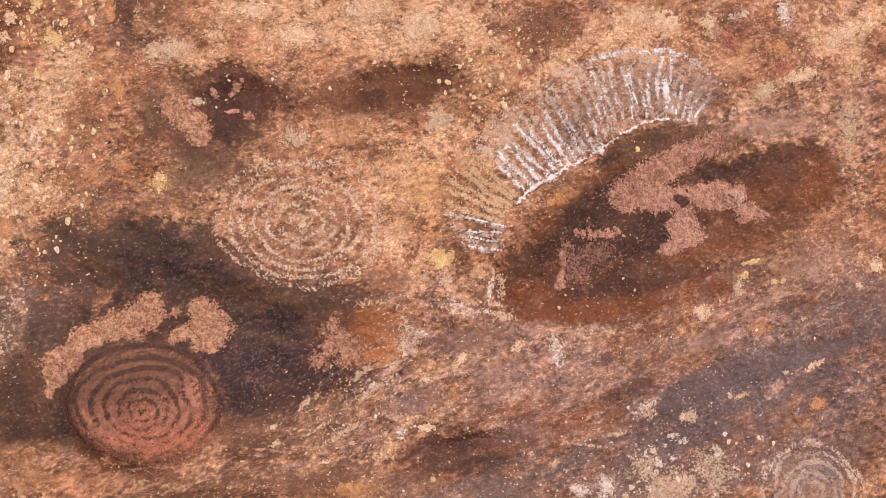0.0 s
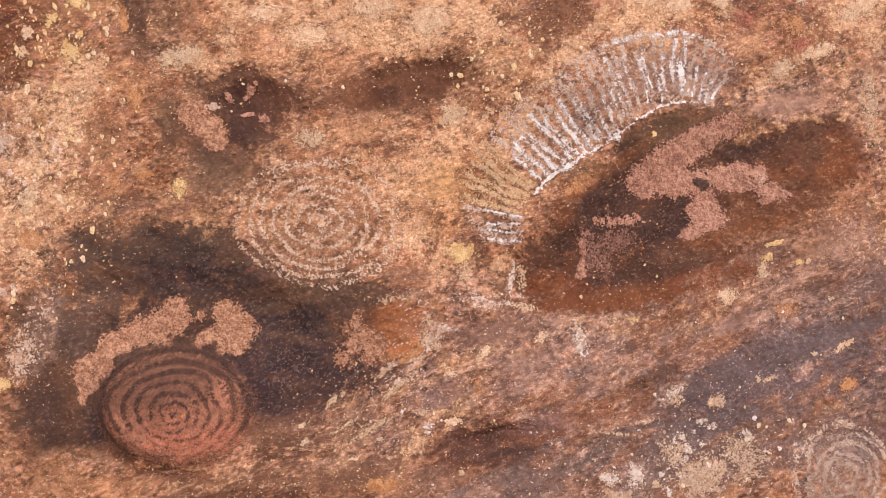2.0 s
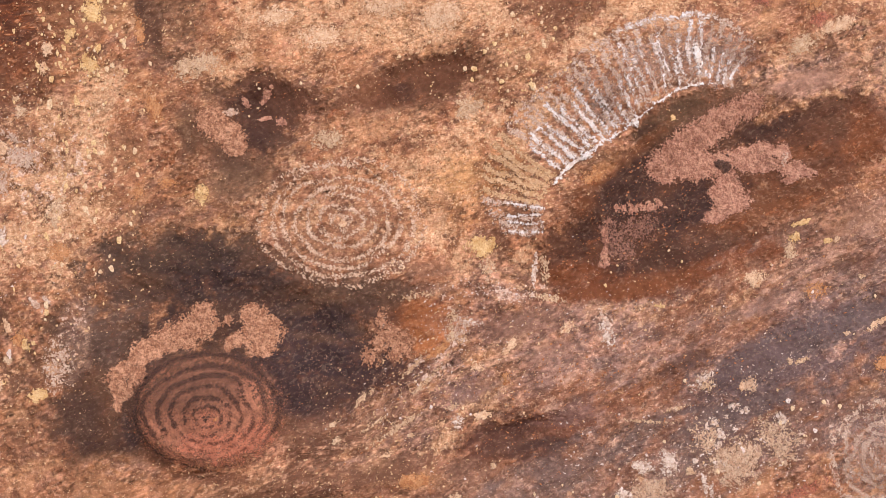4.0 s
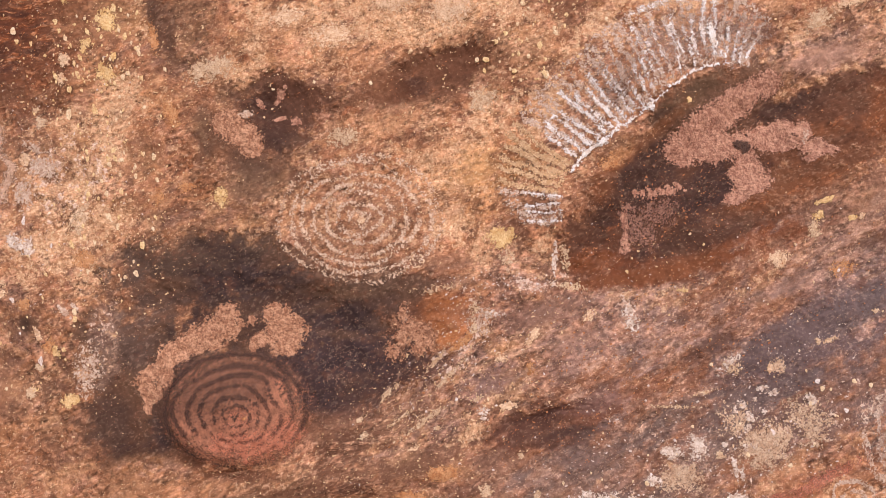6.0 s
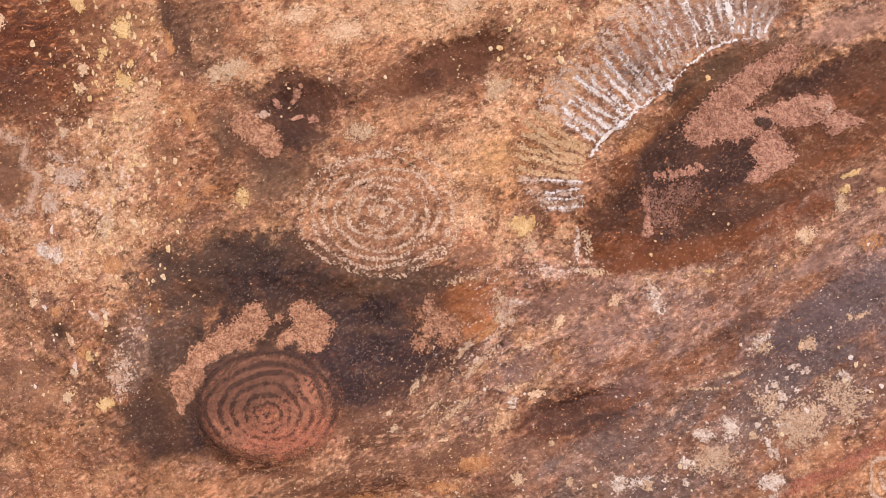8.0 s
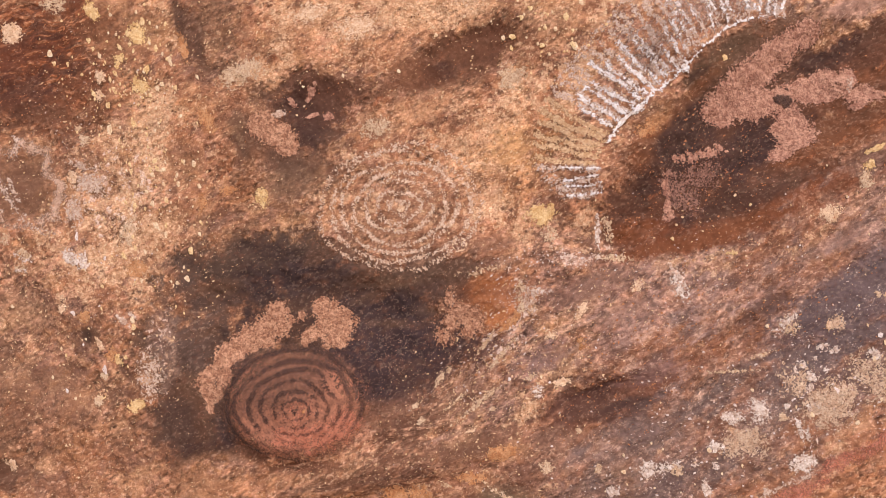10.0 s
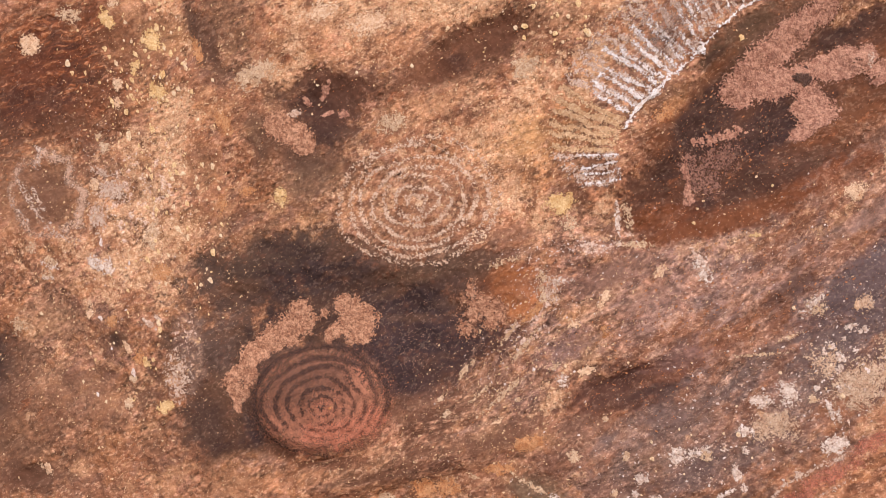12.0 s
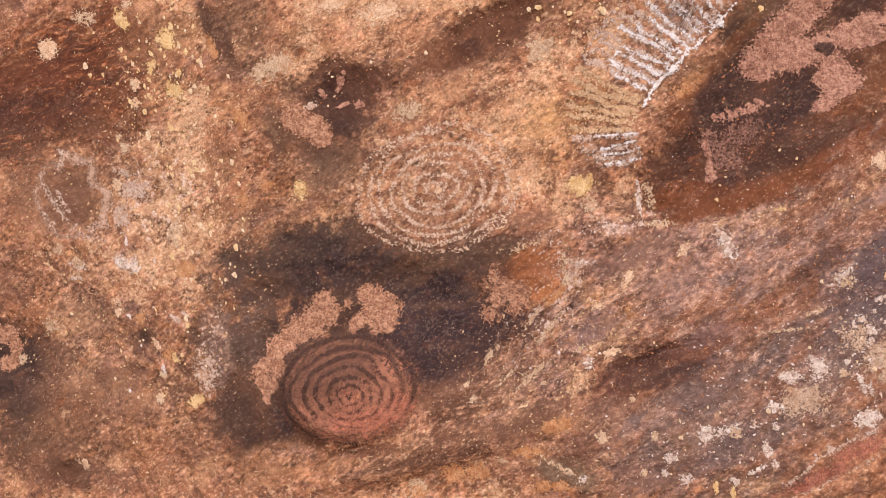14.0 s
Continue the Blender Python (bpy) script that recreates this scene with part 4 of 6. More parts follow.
def rock_material():
    m, t, p = nodes_of("weathered_sandstone")
    a = t.nodes.new("ShaderNodeVertexColor")
    a.layer_name = "pigment"
    sk = t.nodes.new("ShaderNodeVertexColor")
    sk.layer_name = "skin"
    fl = t.nodes.new("ShaderNodeAttribute")
    fl.attribute_name = "fleck"
    grit, coarse, dust = noise_of(t, 230, 1, 0.5), noise_of(t, 62, 3, 0.6, (-16, 1.7, 1, 1)), noise_of(t, 120, 2, 0.6)
    uneven = sk.outputs["Alpha"]
    dark = mix(t, 1.0, a.outputs[0], (0.52, 0.44, 0.41), "MULTIPLY")
    base = mix(t, math_node(t, "MULTIPLY", span(t, coarse, 0.34, 0.52, 0.6, 0.0), uneven), a.outputs[0], dark)

    def flake(i, n, wide, under):
        """Where a skin still clings: ragged flakes with crisp rims."""
        c = math_node(t, "MULTIPLY", math_node(t, "SUBTRACT", channel(t, sk.outputs[0], i), 0.5), 0.62)
        return span(t, math_node(t, "ADD", n, c), 0.5 + under, 0.5 + under + wide)

    big, mid, other = noise_of(t, 24, 5, 0.68), noise_of(t, 80, 3, 0.66), noise_of(t, 42, 4, 0.66, (-24, 2.6, 1, 1))
    chalk = noise_of(t, 52, 4, 0.72)
    rust = mix(t, span(t, dust, 0.4, 0.62), C(116, 64, 42), C(176, 106, 70))
    base = mix(t, math_node(t, "MULTIPLY", flake(1, other, 0.07, 0.02), 0.5), base, rust)
    cream = mix(t, span(t, dust, 0.38, 0.62), C(202, 146, 108), C(232, 182, 142))
    base = mix(t, math_node(t, "MULTIPLY", flake(0, big, 0.07, 0.02), 0.45), base, cream)
    base = mix(t, math_node(t, "MULTIPLY", flake(0, mid, 0.06, 0.04), 0.55), base, cream)
    white = mix(t, span(t, dust, 0.4, 0.6), C(200, 156, 134), C(232, 196, 174))
    base = mix(t, math_node(t, "MULTIPLY", flake(2, chalk, 0.04, 0.03), 0.75), base, white)
    pits, sparks = noise_of(t, 110, 2, 0.6, (-14, 2.0, 1, 1)), noise_of(t, 160, 1, 0.6, (-20, 1.5, 1, 1))
    vary = noise_of(t, 10, 4, 0.65)
    rough_here, smooth_here = math_node(t, "MULTIPLY", span(t, vary, 0.36, 0.62, 0.15, 1.0), uneven), span(t, vary, 0.4, 0.66, 1.0, 0.35)
    base = mix(t, math_node(t, "MULTIPLY", span(t, pits, 0.55, 0.64, 0.0, 0.36), rough_here), base, mix(t, 1.0, base, (0.44, 0.37, 0.35), "MULTIPLY"))
    base = mix(t, math_node(t, "MULTIPLY", math_node(t, "MULTIPLY", span(t, sparks, 0.58, 0.63, 0.0, 0.65), smooth_here), uneven), base, mix(t, 0.35, mix(t, 1.0, base, (1.7, 1.65, 1.6), "MULTIPLY"), C(232, 188, 156)))
    base = mix(t, math_node(t, "MULTIPLY", span(t, grit, 0.34, 0.48, 0.3, 0.0), uneven), base, mix(t, 1.0, base, (0.5, 0.43, 0.41), "MULTIPLY"))
    # single pale grains, thicker where the skin is rough
    rnd, dist = grains_of(t, 150)
    clump = span(t, big, 0.4, 0.65, 0.02, 0.22)
    pick = math_node(t, "LESS_THAN", channel(t, rnd, 0), math_node(t, "MULTIPLY", fl.outputs["Fac"], clump))
    dot = math_node(t, "MULTIPLY", pick, span(t, math_node(t, "ADD", dist, math_node(t, "MULTIPLY", grit, 0.9)), 0.5, 0.8, 1.0, 0.0))
    fleck_colour = mix(t, channel(t, rnd, 1), C(206, 150, 106), C(196, 156, 136))
    base = mix(t, math_node(t, "MULTIPLY", dot, 0.5), base, fleck_colour)
    t.links.new(base, p.inputs["Base Color"])
    p.inputs["Roughness"].default_value = 0.88
    p.inputs["Specular IOR Level"].default_value = 0.06
    h = math_node(t, "ADD", coarse, math_node(t, "MULTIPLY", dust, 0.5))
    h = math_node(t, "ADD", h, math_node(t, "MULTIPLY", flake(0, big, 0.09, 0.0), 0.15))
    bump(t, p, math_node(t, "MULTIPLY", h, uneven), 0.55, 0.008)
    return m


def crust_material(name, c1, c2, dark=None, cover=True, grain=330, edge=0.8, rough=0.9, relief=0.5, thin=0.0, opacity=0.92, grime=0.55, soft=0.0):
    """A dry, grainy layer lying on the rock; it breaks up towards its rim."""
    m, t, p = nodes_of(name)
    fine, coarse = noise_of(t, grain, 2, 0.6), noise_of(t, 80, 3, 0.65)
    base = mix(t, span(t, coarse, 0.35, 0.65), c1, c2)
    base = mix(t, span(t, fine, 0.5, 0.64, 0.0, grime), base, dark or tuple(0.45 * x for x in c1))
    rnd, dist = grains_of(t, 260)
    g = channel(t, rnd, 0)
    base = mix(t, span(t, g, 0.8, 0.86, 0.0, 0.45), base, tuple(min(0.85, 1.3 * x) for x in c2))
    t.links.new(base, p.inputs["Base Color"])
    p.inputs["Roughness"].default_value = rough
    p.inputs["Specular IOR Level"].default_value = 0.08
    bump(t, p, math_node(t, "ADD", fine, coarse), relief, 0.003)
    if cover:
        c = t.nodes.new("ShaderNodeAttribute")
        c.attribute_name = "cover"
        n1, n2 = noise_of(t, 190, 2, 0.7), noise_of(t, 70, 3, 0.7)
        broken = math_node(t, "ADD", math_node(t, "SUBTRACT", n1, 0.5 + thin), math_node(t, "MULTIPLY", math_node(t, "SUBTRACT", n2, 0.5), 0.7))
        x = math_node(t, "ADD", c.outputs["Fac"], math_node(t, "MULTIPLY", broken, edge * 4.0))
        t.links.new(span(t, x, 0.16 - 0.3 * soft, 0.5 + soft, 0.0, opacity), p.inputs["Alpha"])
    return m


ROCK = rock_material()
SCAR = crust_material("spalled_rock", C(150, 99, 80), C(190, 136, 111), C(112, 72, 60), edge=0.55, relief=1.0, grain=170, opacity=1.0, grime=0.6)
SCAR_DIM = crust_material("dull_spalled_rock", C(122, 82, 68), C(156, 110, 92), C(84, 54, 46), edge=0.7, relief=0.9, grain=200, opacity=0.9, grime=0.6)
SCAR_WARM = crust_material("spalled_warm_rock", C(146, 96, 72), C(190, 136, 106), C(100, 62, 48), edge=0.6, relief=1.0, grain=170, opacity=1.0, grime=0.6)
WHITE = crust_material("white_pipeclay", C(230, 202, 184), C(244, 230, 224), C(196, 156, 134), edge=0.75)
WHITE_SOFT = crust_material("rubbed_pipeclay", C(226, 198, 182), C(242, 226, 220), C(190, 150, 130), edge=0.9, opacity=0.85, soft=0.3)
YELLOW_THIN = crust_material("thin_ochre", C(204, 154, 112), C(224, 178, 138), C(176, 124, 88), edge=0.8, opacity=0.8, soft=0.2)
RING_PALE = crust_material("worn_rosy_clay", C(208, 160, 130), C(232, 192, 164), C(176, 128, 102), edge=0.95, opacity=0.85, soft=0.2)
CLAY_SOFT = crust_material("smeared_clay", C(194, 146, 120), C(218, 174, 148), C(166, 118, 94), edge=0.5, opacity=0.75, soft=0.45, relief=0.2)
WHITE_FAINT = crust_material("worn_pipeclay", C(212, 168, 142), C(232, 198, 178), C(170, 124, 100), edge=0.95, opacity=0.68, soft=0.25)
CREAM = crust_material("cream_ochre", C(220, 168, 130), C(238, 194, 158), C(176, 122, 92), edge=0.95, opacity=0.85)
YELLOW = crust_material("yellow_ochre", C(214, 162, 106), C(232, 188, 136), C(180, 124, 76), edge=0.8)
PALE = crust_material("pale_crust", C(206, 160, 124), C(224, 184, 150), C(150, 104, 80), edge=0.95, opacity=0.8)
ORANGE = crust_material("orange_ochre", C(190, 122, 78), C(210, 148, 104), C(138, 84, 56), edge=0.9, opacity=0.8)
RED = crust_material("red_ochre", C(140, 89, 68), C(168, 107, 82), C(106, 69, 55), edge=0.4, opacity=0.94, relief=0.3, soft=0.1)
SALMON = crust_material("salmon_ochre", C(184, 108, 82), C(206, 128, 100), C(150, 90, 70), edge=0.6, opacity=0.7, soft=0.45, relief=0.3)
RED_BAND = crust_material("faded_red_ochre", C(182, 100, 78), C(200, 126, 102), C(136, 78, 64), edge=1.0, opacity=0.62, soft=0.3)
# charcoal of the centre spot; also the painted shade of the scar's pit
CHARCOAL_SHADE = crust_material("charcoal_and_pit_shade", C(80, 56, 48), C(98, 70, 58), C(58, 42, 38), edge=0.7, opacity=0.8)
RING = crust_material("dark_ring_paint", C(74, 50, 43), C(92, 62, 52), C(56, 40, 36), edge=0.6, opacity=0.58, soft=0.3, relief=0.2)
WASH = crust_material("dark_wash", C(92, 66, 56), C(110, 80, 66), C(66, 48, 42), edge=0.5, opacity=0.42, soft=0.5, relief=0.2)
GREY = crust_material("chalk_wash", C(208, 162, 136), C(230, 194, 170), C(152, 108, 88), edge=1.1, opacity=0.75)
GREY_THIN = crust_material("thin_chalk_wash", C(176, 138, 122), C(200, 164, 146), C(136, 98, 82), edge=1.2, opacity=0.4)
CHALK = crust_material("chalky_crust", C(204, 166, 144), C(230, 202, 184), C(140, 104, 88), edge=1.15, opacity=0.9, grain=200)
BEIGE = crust_material("beige_lichen", C(194, 148, 118), C(214, 174, 144), C(108, 78, 64), edge=1.0, opacity=0.85)


# ---- mesh helpers ----
def mesh_object(name, verts, faces, material, origin, parent=None, label="", attrs=None, smooth=True):
    me = bpy.data.meshes.new(name)
    o = np.array(origin)
    me.from_pydata([tuple(x) for x in (np.asarray(verts) - o)], [], faces)
    me.materials.append(material)
    for k, vals in (attrs or {}).items():
        me.attributes.new(k, "FLOAT", "POINT").data.foreach_set("value", np.asarray(vals, np.float32))
    if smooth:
        me.polygons.foreach_set("use_smooth", [True] * len(me.polygons))
    me.update()
    ob = new(name, me)
    if parent is not None:
        ob.parent = parent
        ob.location = Vector(origin) - parent.location
    else:
        ob.location = origin
    if label:
        tagged(ob, label)
    return ob


def empty(name, u, v, label, category, group=""):
    ob = new(name)
    ob.location = (u, float(face(u, v)), v)
    return tagged(ob, label, category, group)


LIFT = [0.0012]


def crust(name, ovals, material, thick=0.001, ragged=0.3, step=0.004, seed=0, parent=None, label="", category="", group="", round_=0.3, fade=1.0, bias=0.0):
    """A thin ragged layer on the face: the union of some ovals, cut along an uneven line, thinning to its rim."""
    ovals = [o[:5] for o in ovals]
    u0, u1 = min(o[0] - max(o[2:4]) * 1.4 for o in ovals), max(o[0] + max(o[2:4]) * 1.4 for o in ovals)
    v0, v1 = min(o[1] - max(o[2:4]) * 1.4 for o in ovals), max(o[1] + max(o[2:4]) * 1.4 for o in ovals)
    uu, vv = np.meshgrid(np.arange(u0, u1, step), np.arange(v0, v1, step))
    f = np.log(sum(np.exp(6 * np.maximum(oval(*o, uu, vv), -3)) for o in ovals)) / 6
    size = float(np.mean([min(o[2:4]) for o in ovals]))
    f = f + ragged * (0.5 * fbm(uu, vv, size * 0.9, 3, 101 + seed, gain=0.7) + 0.3 * fbm(uu, vv, size * 0.22 + 0.004, 2, 131 + seed))
    f = f + bias
    keep = f > -0.3
    cell = keep[:-1, :-1] & keep[1:, :-1] & keep[:-1, 1:] & keep[1:, 1:]
    used = np.zeros(f.shape, bool)
    for dj in (0, 1):
        for di in (0, 1):
            used[dj:f.shape[0] - 1 + dj, di:f.shape[1] - 1 + di] |= cell
    index = -np.ones(f.shape, int)
    index[used] = np.arange(used.sum())
    LIFT[0] = 0.0004 + (LIFT[0] * 10000 * 7 % 6) * 0.00008 + 0.00001
    u, v, g = uu[used], vv[used], f[used]
    y = face(u, v) - LIFT[0] - thick * ramp(g, -0.05, round_) * (0.9 + 0.1 * fbm(u, v, 0.03, 2, 7 + seed))
    jj, ii = np.nonzero(cell)
    faces = np.stack([index[jj, ii], index[jj, ii + 1], index[jj + 1, ii + 1], index[jj + 1, ii]], 1).tolist()
    c = (float(u.mean()), float(face(u.mean(), v.mean())), float(v.mean()))
    ob = mesh_object(name, np.stack([u, y, v], 1), faces, material, c, parent, label, {"cover": np.clip(g * 1.6 * fade, -0.4, fade)})
    if parent is None:
        tagged(ob, label, category, group)
    return ob


def curve_points(points, n):
    """n points along a smooth curve through the given ones."""
    p = np.array(points, float)
    p = np.vstack([2 * p[0] - p[1], p, 2 * p[-1] - p[-2]])
    out = []
    for s in np.linspace(0, len(p) - 3 - 1e-6, n):
        i, f = int(s), s - int(s)
        a, b, c, d = p[i:i + 4]
        out.append(0.5 * (2 * b + (c - a) * f + (2 * a - 5 * b + 4 * c - d) * f * f + (3 * b - a - 3 * c + d) * f ** 3))
    return np.array(out)


def stroke(name, line, width, material, parent, seed=0, strength=1.0, closed=False, wob=0.3, lift=0.0009, label="", fade_ends=True):
    """One brushed line of paint: a ribbon lying on the face, uneven in width, thinner at its sides and ends."""
    line = np.asarray(line)
    n = len(line)
    d = np.gradient(line, axis=0) if not closed else np.roll(line, -1, 0) - np.roll(line, 1, 0)
    d /= np.linalg.norm(d, axis=1)[:, None] + 1e-9
    side = np.stack([-d[:, 1], d[:, 0]], 1)
    q = np.arange(n) * 0.45 + seed * 5.7
    w = width * (1 + wob * np.clip(fbm(q, q * 0 + seed, 2.0, 2, 5), -1, 1))
    shift = width * 0.35 * np.clip(fbm(q, q * 0 + 9 + seed, 3.0, 2, 9), -1, 1)
    dens = strength * (1 + 0.5 * np.clip(fbm(q, q * 0 + 4, 2.5, 2, 15), -1, 1))
    if fade_ends and not closed:
        e = np.linspace(0, 1, n)
        dens = dens * ramp(np.minimum(e, 1 - e), -0.08, 0.12)
    ks = np.array([-1, -0.55, 0, 0.55, 1])
    cov = np.array([-0.15, 0.55, 1.0, 0.55, -0.15])
    verts, cover = [], []
    for k, c in zip(ks, cov):
        p = line + side * (w * 0.5 * k + shift)[:, None]
        verts.append(np.stack([p[:, 0], face(p[:, 0], p[:, 1]) - lift, p[:, 1]], 1))
        cover.append(np.where(c > 0, c * dens, c))
    V = np.stack(verts, 1).reshape(-1, 3)
    faces = []
    m = n if closed else n - 1
    for i in range(m):
        j = (i + 1) % n
        for k in range(4):
            faces.append((i * 5 + k, j * 5 + k, j * 5 + k + 1, i * 5 + k + 1))
    c = V.mean(0)
    return mesh_object(name, V, faces, material, tuple(c), parent, label, {"cover": np.stack(cover, 1).ravel()})


def ring_line(u, v, ru, rv, ang, n=90, wob=0.03, seed=0, a0=0, a1=360):
    a = np.radians(np.linspace(a0, a1, n, endpoint=(a1 - a0) < 359))
    r = 1 + wob * np.sin(a * 3 + seed) + wob * 0.7 * np.sin(a * 5 + 2.1 * seed) + wob * 0.5 * np.sin(a * 2 - seed)
    x, y = ru * np.cos(a) * r, rv * np.sin(a) * r
    ca, sa = math.cos(radians(ang)), math.sin(radians(ang))
    return np.stack([u + x * ca - y * sa, v + x * sa + y * ca], 1)


# ---- the setting: rock face and ground ----
def rock_face():
    reach = 0.012 * 1.28 ** np.arange(25) - 0.008
    xs = np.concatenate([U0 - reach[::-1], gu, gu[-1] + reach])
    low = (V0 + 0.15) * np.linspace(0, 1, 24)[:-1] ** 0.6 - 0.15
    zs = np.concatenate([low, gv, gv[-1] + reach[:20]])
    X, Z = np.meshgrid(xs, zs)
    Y = face(X, Z)
    out = np.maximum(0, np.maximum(Z - V1, 0)) * -0.12 + 0.05 * fbm(X, Z, 0.8, 3, 3) * np.clip(np.maximum(np.maximum(U0 - X, X - U1), np.maximum(V0 - Z, Z - V1)) * 3, 0, 1)
    Y = Y + out
    Y[:, 0] += 3
    Y[:, -1] += 3
    Y[-1, :] += 3
    ny, nx = X.shape
    col = np.empty((ny, nx, 4), np.float32)
    tone = np.clip(0.5 + 0.35 * fbm(X, Z, 0.35, 4, 61, gain=0.65), 0, 1)[..., None]
    col[..., :3], col[..., 3] = np.array(C(118, 76, 56)) * (1 - tone) + np.array(C(184, 128, 94)) * tone, 1
    fl = np.full((ny, nx), 0.12, np.float32)
    ox, oz = len(reach), len(low)
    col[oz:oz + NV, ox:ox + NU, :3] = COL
    fl[oz:oz + NV, ox:ox + NU] = FLECK
    sk = np.full((ny, nx, 4), 0.34, np.float32)
    sk[..., 0] += 0.15 * fbm(X, Z, 0.25, 3, 63)
    sk[..., 2] = 0.12
    sk[oz:oz + NV, ox:ox + NU, :3], sk[oz:oz + NV, ox:ox + NU, 3] = SKIN, ROUGH
    me = bpy.data.meshes.new("wall_north")
    me.vertices.add(nx * ny)
    me.vertices.foreach_set("co", np.stack([X, Y, Z], -1).astype(np.float32).ravel())
    j, i = np.meshgrid(np.arange(ny - 1), np.arange(nx - 1), indexing="ij")
    a = (j * nx + i).ravel()
    quads = np.stack([a, a + 1, a + nx + 1, a + nx], 1).astype(np.int32)
    me.loops.add(quads.size)
    me.loops.foreach_set("vertex_index", quads.ravel())
    me.polygons.add(len(quads))
    me.polygons.foreach_set("loop_start", np.arange(0, quads.size, 4, dtype=np.int32))
    me.update(calc_edges=True)
    me.polygons.foreach_set("use_smooth", np.ones(len(quads), bool))
    me.color_attributes.new("pigment", "FLOAT_COLOR", "POINT").data.foreach_set("color", col.ravel())
    me.color_attributes.new("skin", "FLOAT_COLOR", "POINT").data.foreach_set("color", sk.ravel())
    me.attributes.new("fleck", "FLOAT", "POINT").data.foreach_set("value", fl.ravel())
    me.materials.append(ROCK)
    return tagged(new("wall_north", me), "uneven weathered brown sandstone face with dark stained and shaded hollows", "rock wall", kind="structure")


rock_face()


def ground_sheet():
    m, t, p = nodes_of("dusty_ground")
    n1, n2 = noise_of(t, 3.0, 5, 0.6), noise_of(t, 60, 4, 0.7)
    base = mix(t, span(t, n1, 0.3, 0.7), (0.30, 0.19, 0.12), (0.40, 0.27, 0.18))
    base = mix(t, span(t, n2, 0.45, 0.75, 0, 0.6), base, (0.18, 0.11, 0.07))
    t.links.new(base, p.inputs["Base Color"])
    p.inputs["Roughness"].default_value = 0.95
    bump(t, p, n2, 0.5, 0.02)
    r = np.concatenate([np.linspace(-8, 8, 41)])
    ext = np.concatenate([[-3000, -300, -40], r, [40, 300, 3000]])
    X, Y = np.meshgrid(ext, ext)
    Z = 0.03 * fbm(X, Y, 1.2, 3, 19) * (np.abs(X) < 9) * (np.abs(Y) < 9)
    n = len(ext)
    faces = [(j * n + i, j * n + i + 1, j * n + n + i + 1, j * n + n + i) for j in range(n - 1) for i in range(n - 1)]
    ob = mesh_object("ground", np.stack([X, Y, Z], -1).reshape(-1, 3), faces, m, (0, 0, 0))
    tagged(ob, "dusty reddish sand floor in front of the rock", "ground", kind="structure")


ground_sheet()

# ---- spalled places where fresh rock shows ----
def scar(label, ovals, material=SCAR, thick=0.0007, ragged=0.35, seed=0, fade=1.0, edge=0.12):
    return crust("rock_scar", ovals, material, thick, ragged, 0.003, seed, None, label, "rock scar", "bare rock scars", edge, fade, 0.2)


long_scar = scar("long pinkish bare rock scar in a dark hollow", [(0.670, 1.759, 0.037, 0.030, 30), (0.592, 1.723, 0.073, 0.038, 30), (0.511, 1.680, 0.074, 0.043, 30), (0.452, 1.638, 0.047, 0.039, 14), (0.450, 1.602, 0.020, 0.014, 0), (0.537, 1.625, 0.073, 0.034, 5),
     (0.596, 1.626, 0.032, 0.023, 0), (0.604, 1.579, 0.035, 0.034, 0), (0.607, 1.532, 0.049, 0.028, 14), (0.562, 1.499, 0.028, 0.017, 10), (0.574, 1.558, 0.020, 0.017, -20)], ragged=0.2, seed=1)
branch = scar("branching pinkish bare rock scar in a dark hollow", [(0.635, 1.636, 0.035, 0.028, 0), (0.693, 1.646, 0.041, 0.026, 8), (0.680, 1.612, 0.049, 0.017, 0), (0.738, 1.635, 0.021, 0.032, -11), (0.760, 1.598, 0.038, 0.020, -11), (0.789, 1.586, 0.023, 0.012, -12), (0.750, 1.574, 0.018, 0.011, 21)], ragged=0.4, seed=2)
crust("lilac_streak", [(0.743, 1.625, 0.010, 0.020, -8)], GREY, 0.001, 0.5, 0.003, 18, branch, "lilac-grey streak across the bare rock", fade=0.5)
# shading of the scar drawn as a thin dark layer, nothing is sunk
crust("pit", [(0.601, 1.618, 0.019, 0.018, 0), (0.586, 1.629, 0.013, 0.011, 0)], CHARCOAL_SHADE, 0.003, 0.3, 0.003, 17, long_scar, "dark layer for the shade of a pit in the bare rock")
scar("blotchy dull pink rock scar in a dark hollow", [(0.320, 1.449, 0.045, 0.039, 24), (0.362, 1.485, 0.056, 0.036, 25), (0.306, 1.494, 0.023, 0.036, 0)], SCAR_DIM, 0.001, 0.9, 3, 0.5)
scar("broken pinkish strip of bare rock in a dark hollow", [(0.400, 1.537, 0.048, 0.013, 4), (0.342, 1.540, 0.023, 0.010, 0)], SCAR, 0.001, 1.3, 33, 0.7)
scar("thin pinkish rim of bare rock in a dark hollow", [(0.294, 1.474, 0.009, 0.036, 0), (0.287, 1.430, 0.011, 0.022, -6), (0.285, 1.407, 0.014, 0.008, 0)], SCAR, 0.001, 0.6, 34, 0.85)
scar("curved tan rock scar beside the red oval", [(-0.676, 1.377, 0.026, 0.023, 0), (-0.703, 1.338, 0.055, 0.039, 15), (-0.760, 1.319, 0.049, 0.031, 10), (-0.807, 1.303, 0.035, 0.026, 9), (-0.827, 1.285, 0.023, 0.018, -2)], SCAR_WARM, seed=4, ragged=0.45)
